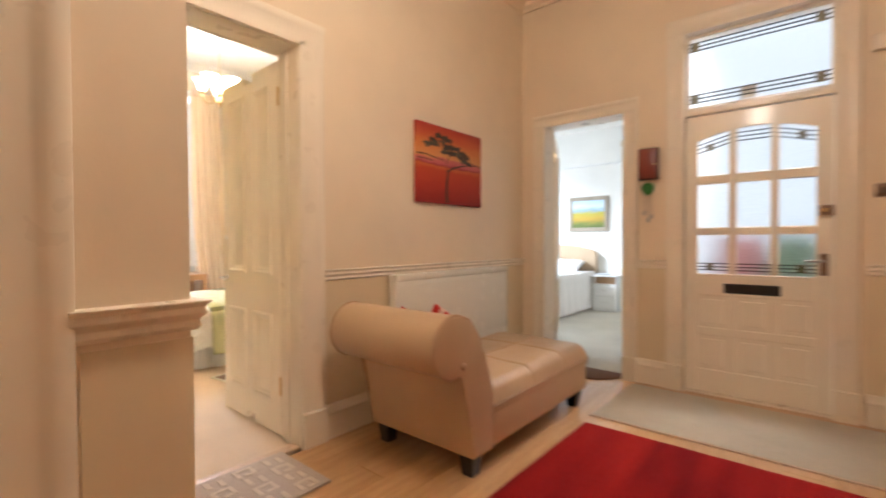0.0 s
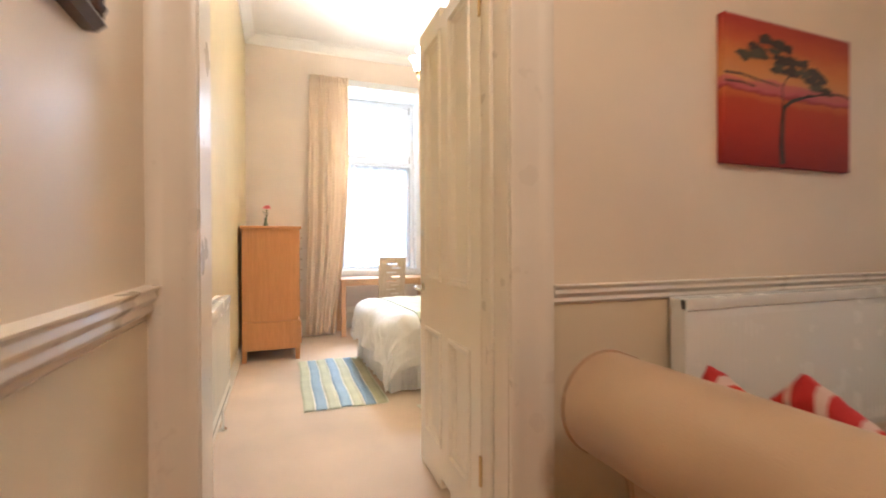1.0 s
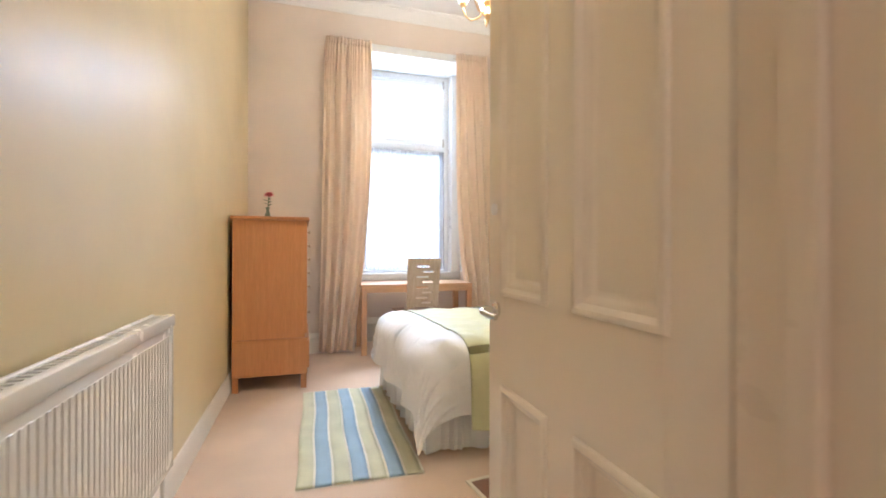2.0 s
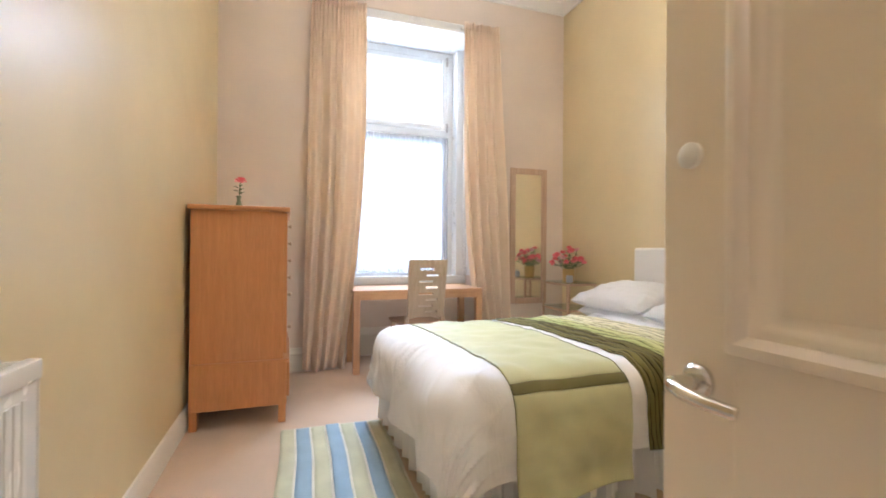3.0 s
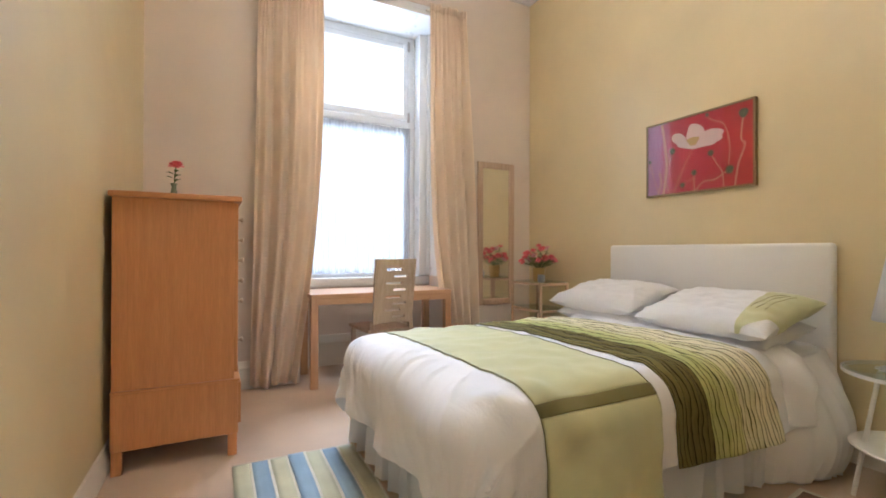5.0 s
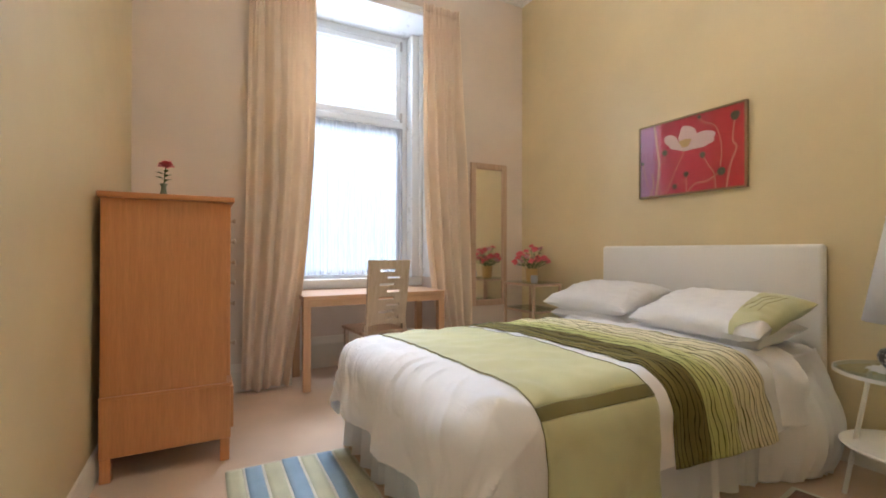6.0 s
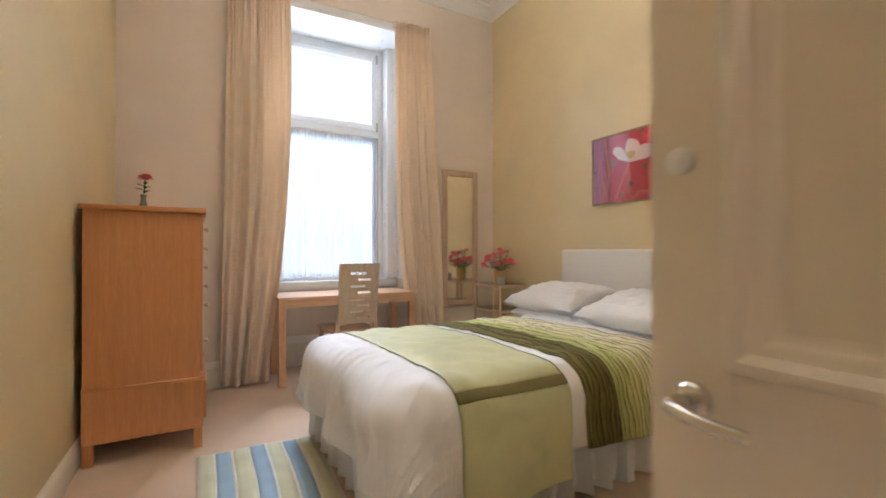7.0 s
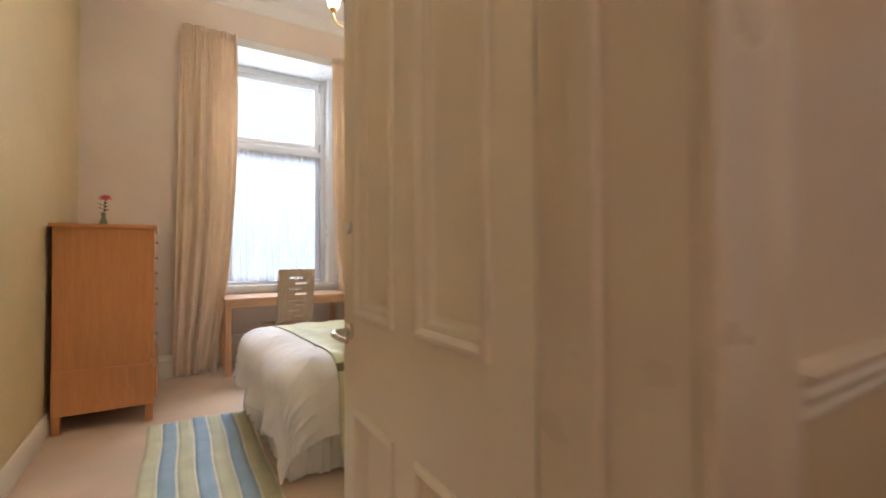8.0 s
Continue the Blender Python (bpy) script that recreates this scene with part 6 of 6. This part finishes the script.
pg = thing("patterned_rug", -3.735, 1.19, 0.0, 0, "small taupe rug with cream square key motifs at the doorway", "rug")
part("mat_body", cuboid(0, 0.47, 0, 0.78, 0.0, 0.010, 0.003, 1), RUGGREY, pg)
for i in range(4):
    for j in range(5):
        x0, y0 = 0.03 + 0.11 * i, 0.03 + 0.15 * j
        bm = bmesh.new()
        if (i + j) % 2:
            for q in ((0, 0.085, 0, 0.022), (0, 0.022, 0.022, 0.10), (0.022, 0.085, 0.078, 0.10), (0.063, 0.085, 0.04, 0.078)):
                box(bm, x0 + q[0], x0 + q[1], y0 + q[2], y0 + q[3], 0.008, 0.0125)
        else:
            box(bm, x0, x0 + 0.07, y0 + 0.01, y0 + 0.035, 0.008, 0.0125)
            bm2 = bmesh.new()
            box(bm2, x0 + 0.02, x0 + 0.09, y0 + 0.07, y0 + 0.095, 0.008, 0.0125)
            part("motif", bm2, RUGCREAM, pg)
        part("motif", bm, RUGCREAM, pg)

# tree canvas on the partition
tp = thing("tree_picture", XA, 0, 0, 0, "red and orange canvas of a flat-topped savanna tree", "picture")
TY0, TY1, TZ0, TZ1 = 3.018, 3.825, 1.488, 2.086
SUNSET = art_ground("sunset_canvas", [(0.0, (0.26, 0.012, 0.008)), (0.25, (0.42, 0.03, 0.012)), (0.42, (0.47, 0.05, 0.015)), (0.475, (0.55, 0.12, 0.03)), (0.495, (0.30, 0.03, 0.03)), (0.52, (0.50, 0.10, 0.10)), (0.575, (0.55, 0.14, 0.10)), (0.60, (0.62, 0.26, 0.08)), (0.72, (0.60, 0.20, 0.05)), (0.84, (0.50, 0.09, 0.025)), (1.0, (0.34, 0.02, 0.012))], "Z", 5.0, 0.15, TZ0, TZ1)
cvs = part("canvas", cuboid(0.001, 0.032, TY0, TY1, TZ0, TZ1, 0.003, 2), SUNSET, tp)
TREE = paint("painted_dark_tree", (0.045, 0.022, 0.010), 0.5)
TREE2 = paint("painted_olive_brush", (0.075, 0.055, 0.025), 0.5)


def T2(u, v, k=0):
    return (0.0328 + 0.0004 * k, TY0 + u * (TY1 - TY0), TZ0 + v * (TZ1 - TZ0))


def tree_stroke(pts, w0, w1, k=1, mat=TREE, nm="brush_stroke"):
    bm = bmesh.new()
    prev = None
    n = len(pts)
    for i, (u, v) in enumerate(pts):
        a, b = pts[max(0, i - 1)], pts[min(n - 1, i + 1)]
        d = Vector(((b[0] - a[0]) * 1.35, b[1] - a[1]))
        d = d.normalized() if d.length else Vector((1, 0))
        w = w0 + (w1 - w0) * i / max(1, n - 1)
        q = T2(u, v, k)
        e = (bm.verts.new((q[0], q[1] - d.y * w, q[2] + d.x * w)), bm.verts.new((q[0], q[1] + d.y * w, q[2] - d.x * w)))
        if prev:
            bm.faces.new((prev[0], e[0], e[1], prev[1]))
        prev = e
    part(nm, bm, mat, cvs)


tree_stroke([(0.43, 0.02), (0.42, 0.14), (0.425, 0.30), (0.44, 0.42), (0.50, 0.475), (0.60, 0.515), (0.66, 0.545)], 0.016, 0.004)
tree_stroke([(0.425, 0.30), (0.43, 0.44), (0.425, 0.56), (0.46, 0.63), (0.52, 0.67)], 0.005, 0.003)
tree_stroke([(0.60, 0.515), (0.72, 0.55), (0.84, 0.575)], 0.005, 0.003)
tree_stroke([(0.0, 0.60), (0.12, 0.605), (0.24, 0.585), (0.40, 0.565)], 0.005, 0.003)
tree_stroke([(0.0, 0.545), (0.12, 0.55), (0.22, 0.535)], 0.004, 0.003)
tree_stroke([(0.84, 0.575), (0.92, 0.58), (1.0, 0.565)], 0.004, 0.004)
rnd = random.Random(5)
clumps = ((0.14, 0.74, 0.07, 0.05), (0.22, 0.80, 0.07, 0.05), (0.30, 0.87, 0.07, 0.05), (0.25, 0.76, 0.08, 0.05), (0.40, 0.85, 0.07, 0.05), (0.46, 0.84, 0.06, 0.045), (0.36, 0.80, 0.06, 0.03), (0.42, 0.75, 0.09, 0.05), (0.50, 0.75, 0.09, 0.05), (0.40, 0.68, 0.08, 0.05), (0.50, 0.68, 0.09, 0.05), (0.59, 0.75, 0.06, 0.05), (0.60, 0.68, 0.08, 0.05), (0.68, 0.70, 0.06, 0.06), (0.74, 0.66, 0.06, 0.06), (0.70, 0.60, 0.07, 0.05), (0.78, 0.58, 0.06, 0.045), (0.66, 0.64, 0.06, 0.05))
for k, (cu, cv, ru, rv) in enumerate(clumps):
    bm = bmesh.new()
    n = 40
    vv = []
    for i in range(n):
        a = 6.2832 * i / n
        r = 1 + 0.16 * math.sin(3 * a + k) + rnd.uniform(-0.28, 0.28)
        q = T2(cu + ru * 0.8 * r * math.cos(a), cv + rv * 0.72 * r * math.sin(a), 2 + 0.3 * k)
        vv.append(bm.verts.new(q))
    c = bm.verts.new(T2(cu, cv, 2 + 0.3 * k))
    for i in range(n):
        bm.faces.new((vv[i], vv[(i + 1) % n], c))
    part("painted_foliage", bm, TREE if k % 3 else TREE2, cvs)

# dark framed picture in the alcove by the bedroom door
fp = thing("framed_picture", 0, YC, 0, 0, "picture in a dark moulded wooden frame with a gilt slip", "picture")
FXa, FXb, FZa, FZb = -3.32, -2.78, 1.52, 2.22
PF = [(0.0, 0.0), (0.020, 0.0), (0.034, 0.012), (0.028, 0.026), (0.036, 0.040), (0.022, 0.055), (0.0, 0.055)]
bm = bmesh.new()
prism(bm, PF, FXa, FXb, lambda u, v, a: (a, u, FZa + v))
prism(bm, PF, FXa, FXb, lambda u, v, a: (a, u, FZb - v))
prism(bm, PF, FZa + 0.02, FZb - 0.02, lambda u, v, a: (FXa + v, u + 0.0005, a))
prism(bm, PF, FZa + 0.02, FZb - 0.02, lambda u, v, a: (FXb - v, u + 0.0005, a))
part("frame", bm, DARKWOOD, fp)
bm = bmesh.new()
for q in ((FXa + 0.055, FXa + 0.068, FZa + 0.055, FZb - 0.055), (FXb - 0.068, FXb - 0.055, FZa + 0.055, FZb - 0.055), (FXa + 0.068, FXb - 0.068, FZa + 0.055, FZa + 0.068), (FXa + 0.068, FXb - 0.068, FZb - 0.068, FZb - 0.055)):
    box(bm, q[0], q[1], 0.004, 0.018, q[2], q[3])
part("gilt_slip", bm, BRASS, fp, "gilt inner slip")
MOUNT = art_ground("grey_green_print", [(0.0, (0.18, 0.19, 0.13)), (0.5, (0.33, 0.34, 0.28)), (1.0, (0.45, 0.47, 0.45))], "Z", 5.0, 0.4, FZa, FZb)
part("print", cuboid(FXa + 0.06, FXb - 0.06, 0.003, 0.008, FZa + 0.06, FZb - 0.06), MOUNT, fp, "", False)

# things on the front wall
kb = thing("key_box", -2.578, YB, 1.695, 0, "dark red wooden key box on the front wall", "key box")
part("body", cuboid(0, 0.152, -0.055, 0.0, 0, 0.257, 0.004, 1), DARKWOOD, kb)
REDW = wood("mahogany_red_wood", (0.14, 0.018, 0.010), (0.24, 0.035, 0.018), 0.35)
part("door", cuboid(0.008, 0.144, -0.066, -0.055, 0.008, 0.249, 0.006, 2), REDW, kb)
part("knob", tube(bmesh.new(), [(0.13, -0.066, 0.12), (0.13, -0.08, 0.12)], 0.007, 10), BRASS, kb)
part("hook", tube(bmesh.new(), [(0.07, -0.01, 0.0), (0.07, -0.012, -0.02), (0.07, -0.03, -0.025)], 0.003, 6), BRASS, kb)
kt = thing("key_bunch", -2.508, YB - 0.035, 1.675, 0, "keys with a green cloth tag below the key box", "keys")
GREENTAG = fabric("green_cloth_tag", (0.05, 0.19, 0.05), 0.8)
bm = bmesh.new()
lathe(bm, [(0, 0.0), (0.03, -0.008), (0.05, -0.035), (0.044, -0.075), (0.015, -0.105), (0, -0.11)], 14, (0, 0, 0), 0.35)
part("tag", bm, GREENTAG, kt)
for i, (dx, ln) in enumerate(((-0.02, 0.24), (0.004, 0.30), (0.022, 0.27))):
    bm = tube(bmesh.new(), [(dx, 0, -0.09), (dx * 1.3, 0.005, -ln)], 0.003, 6)
    box(bm, dx * 1.3 - 0.012, dx * 1.3 + 0.012, 0.003, 0.006, -ln - 0.03, -ln + 0.005, 0.001, 1)
    part("key", bm, STEEL, kt)
bl = thing("door_chime", -1.18, YB, 2.38, 0, "beige door chime box high on the front wall", "door chime")
part("case", cuboid(0, 0.16, -0.05, 0.0, 0, 0.10, 0.008, 2), GLOSS, bl)
sw = thing("light_switch", -1.16, YB, 1.465, 0, "grey metal light switch plate beside the entrance", "switch")
part("plate", cuboid(0, 0.085, -0.008, 0.0, 0, 0.085, 0.003, 2), BRONZE, sw)
part("rocker", cuboid(0.03, 0.055, -0.013, -0.008, 0.025, 0.06, 0.002, 1), BLACKSLOT, sw)

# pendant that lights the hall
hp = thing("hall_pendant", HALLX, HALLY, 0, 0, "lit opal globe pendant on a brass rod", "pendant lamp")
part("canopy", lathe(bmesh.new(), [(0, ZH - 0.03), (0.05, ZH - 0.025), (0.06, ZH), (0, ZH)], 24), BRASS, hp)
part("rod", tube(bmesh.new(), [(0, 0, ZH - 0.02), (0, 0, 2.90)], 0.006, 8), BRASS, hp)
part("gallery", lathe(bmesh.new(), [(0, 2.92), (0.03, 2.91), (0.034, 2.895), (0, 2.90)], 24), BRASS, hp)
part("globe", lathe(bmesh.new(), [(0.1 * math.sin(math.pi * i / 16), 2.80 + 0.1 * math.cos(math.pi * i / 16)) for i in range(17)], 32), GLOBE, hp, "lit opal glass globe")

# ---- the room beyond ----
fb = thing("far_bed", 0, 0, 0, 0, "bed with a buttoned beige headboard and white bedspread", "bed")
HBX = paint("beige_velvet", (0.50, 0.37, 0.24), 0.7, 200, 0.2)
bm = bmesh.new()
n = 20
hbp = [(-5.90, 0.3)] + [(-5.90 + 1.45 * i / n, 0.98 + 0.14 * math.sin(math.pi * i / n) ** 0.6) for i in range(n + 1)] + [(-4.45, 0.3)]
prism(bm, hbp, 8.44, 8.53, lambda u, v, a: (u, a, v))
part("headboard", bm, HBX, fb, "arched buttoned beige headboard")
for i in range(6):
    for j in range(2):
        part("button", lathe(bmesh.new(), [(0, 0.01), (0.02, 0.0)], 10, (0, 0, 0)), HBX, fb).matrix_local = pose(-5.70 + 0.21 * i, 8.438, 0.72 + 0.18 * j, 90)
part("mattress", cuboid(-5.86, -4.50, 6.62, 8.44, 0.12, 0.58, 0.06, 3), WHITE_COT, fb)
bm = sheet(bmesh.new(), 90, 60, lambda u, v: ((lambda s, t: (-5.18 + max(-0.74, min(0.74, s)) + (0.05 * (abs(s) - 0.74) * (1 if s > 0 else -1) + 0.02 * math.sin(t * 26) * (1 if s > 0 else -1) * (abs(s) - 0.74) * 2 if abs(s) > 0.74 else 0), 6.55 + max(0.0, t) - (0.02 * math.sin(s * 26) if t < 0 else 0), 0.66 - max(0, abs(s) - 0.74) - max(0, -t) + 0.012 * noise.noise((s * 4, t * 4, 0))))(-1.36 + 2.72 * u, -0.62 + 2.44 * v)))
part("bedspread", bm, WHITE_COT, fb, "white bedspread hanging to the floor")
pl = pillow(-4.95, 8.22, 0.75, 20, 0, 0.66, 0.42, 0.16, 9, "white pillow against the buttoned headboard", "pillows in the far room")
ns = thing("bedside_cabinet", -4.40, 8.14, 0, 0, "white bedside cabinet with drawers and a dark shelf gap", "cabinet")
part("body", cuboid(0, 0.42, 0, 0.38, 0.03, 0.46, 0.004, 1), WHITE_GLOSS, ns)
part("top", cuboid(-0.01, 0.43, -0.01, 0.39, 0.585, 0.61, 0.004, 1), WHITE_GLOSS, ns)
part("recess_back", cuboid(0.02, 0.40, 0.10, 0.38, 0.46, 0.585), PIPING, ns, "brown open shelf")
for x in (0, 0.40):
    part("side", cuboid(x, x + 0.02, 0, 0.38, 0.46, 0.585), WHITE_GLOSS, ns)
for z in (0.05, 0.255):
    d = part("drawer", cuboid(0.015, 0.405, -0.014, 0.0, z, z + 0.185, 0.004, 1), WHITE_GLOSS, ns)
    part("knob", tube(bmesh.new(), [(0.21, -0.014, z + 0.10), (0.21, -0.03, z + 0.10)], 0.010, 10), STEEL, d)
part("plinth", cuboid(0.01, 0.41, 0.01, 0.37, 0, 0.03), WHITE_GLOSS, ns)
bk2 = thing("book", -4.34, 8.20, 0.611, 10, "pale paperback lying on the bedside cabinet", "book")
part("cover", cuboid(0, 0.22, 0, 0.15, 0, 0.025, 0.002, 1), CUPGREY, bk2)
part("pages", cuboid(0.004, 0.223, 0.004, 0.146, 0.003, 0.022), WHITE_COT, bk2)
lp = thing("landscape_picture", 0, 8.55, 0, 0, "landscape of yellow fields under blue sky in a grey frame", "picture")
LX0, LX1, LZ0, LZ1 = -5.003, -4.263, 1.37, 2.0
FIELD = art_ground("yellow_field_painting", [(0.0, (0.05, 0.09, 0.03)), (0.2, (0.16, 0.20, 0.04)), (0.35, (0.50, 0.32, 0.04)), (0.52, (0.45, 0.40, 0.06)), (0.60, (0.30, 0.45, 0.55)), (0.72, (0.62, 0.72, 0.78)), (1.0, (0.36, 0.56, 0.78))], "Z", 6.0, 0.25, LZ0, LZ1)
GREYFR = wood("greyed_oak_frame", (0.30, 0.25, 0.18), (0.42, 0.36, 0.28), 0.5)
bm = bmesh.new()
for q in ((LX0, LX0 + 0.07, LZ0, LZ1), (LX1 - 0.07, LX1, LZ0, LZ1), (LX0 + 0.07, LX1 - 0.07, LZ0, LZ0 + 0.07), (LX0 + 0.07, LX1 - 0.07, LZ1 - 0.07, LZ1)):
    box(bm, q[0], q[1], -0.03, -0.001, q[2], q[3], 0.006, 1)
part("frame", bm, GREYFR, lp)
part("painting", cuboid(LX0 + 0.065, LX1 - 0.065, -0.015, -0.004, LZ0 + 0.065, LZ1 - 0.065), FIELD, lp, "", False)
fw = thing("tall_cupboard", -3.28, 6.30, 0, 0, "tall beige cupboard standing in the far room", "cupboard")
part("carcass", cuboid(0, 0.66, 0.0, 1.2, 0.05, 2.36, 0.004, 1), GLOSS, fw)
part("cornice", cuboid(-0.025, 0.665, -0.025, 1.225, 2.36, 2.43, 0.012, 2), GLOSS, fw)
part("plinth", cuboid(0.02, 0.66, 0.02, 1.18, 0.0, 0.05), GLOSS, fw)
for y_ in (0.01, 0.605):
    d = part("door", cuboid(-0.02, 0.0, y_, y_ + 0.585, 0.07, 2.34, 0.004, 1), GLOSS, fw)
    part("knob", tube(bmesh.new(), [(-0.02, y_ + (0.54 if y_ < 0.3 else 0.05), 1.1), (-0.045, y_ + (0.54 if y_ < 0.3 else 0.05), 1.1)], 0.012, 10), BRASS, d)
bm = bmesh.new()
prism(bm, SKIRT, -6.5, -2.6, along_x(8.55, 0, -1))
prism(bm, [(0, 0), (0.02, 0.005), (0.02, 0.03), (0, 0.035)], -6.5, -2.6, along_x(8.55, 2.55, -1))
structure("trim_far_room", bm, WHITE_GLOSS, "white skirting and picture rail of the far room")
d3 = thing("door_3", D2X0 + 0.012, YB + 0.205, 0.012, 113, "cream panelled door folded back into the far room", "door", "", "structure")
panelled_leaf(d3, 0.70, 2.21, 0.042, 0.095, 0.11, ((0.0, 0.2), (0.77, 1.0), (2.10, 2.21)), ((0.2, 0.77), (1.0, 2.10)), DOORP)
for z in (0.28, 1.95):
    part("hinge", cuboid(-0.003, 0.0, 0.004, 0.040, z, z + 0.11), BRASS, d3, "worn brass hinge")

# ---- outside the entrance ----
BRICKRED = paint("red_brick_wall", (0.36, 0.10, 0.08), 0.85, 60, 0.3, 0.2)
HEDGE = paint("hedge_green", (0.07, 0.11, 0.045), 0.9, 40, 0.5, 0.4)
structure("ground", cuboid(-2.45, 3.0, YB + 0.2, 12.0, -0.15, -0.03), CUPGREY, "grey paving outside the entrance")
structure("garden_wall", (lambda bm: (box(bm, -2.4, -1.95, 7.4, 7.6, -0.03, 1.25), box(bm, -1.35, 1.5, 7.4, 7.6, -0.03, 1.35))[0])(bmesh.new()), BRICKRED, "low red brick garden wall")
hd = thing("hedge", -1.64, 7.3, -0.03, 0, "clipped green hedge outside the entrance door", "hedge")
bm = bmesh.new()
bmesh.ops.create_icosphere(bm, subdivisions=4, radius=0.5)
for v in bm.verts:
    v.co *= 1 + 0.22 * noise.noise(v.co * 6) + 0.12 * noise.noise(v.co * 15)
    v.co.z = v.co.z * 1.35 + 0.62
    v.co.x *= 0.6
    v.co.z = max(0.0, v.co.z)
part("foliage", bm, HEDGE, hd)

# ---- hall floor planks ----
PW, PL = 0.192, 1.25
floor_ob = bpy.data.objects["floor"]
bm = bmesh.new()
box(bm, 0.0008, PW - 0.0008, 0.0008, PL - 0.0008, -0.012, 0.0, 0.0015, 1)
pm = finish(bm, "plank", LAMINATE)
x, row = XA + 0.03, 0
while x < 0.3:
    y_ = -1.2 + (row * 0.43) % PL - PL
    while y_ < YB:
        lo, hi = max(y_, -2.05), min(y_ + PL, YB)
        if hi - lo > 0.05:
            o = new("plank", pm)
            o.parent = floor_ob
            o.location = (x, lo, 0)
            o.scale = (1, (hi - lo) / PL, 1)
        y_ += PL
    x += PW
    row += 1
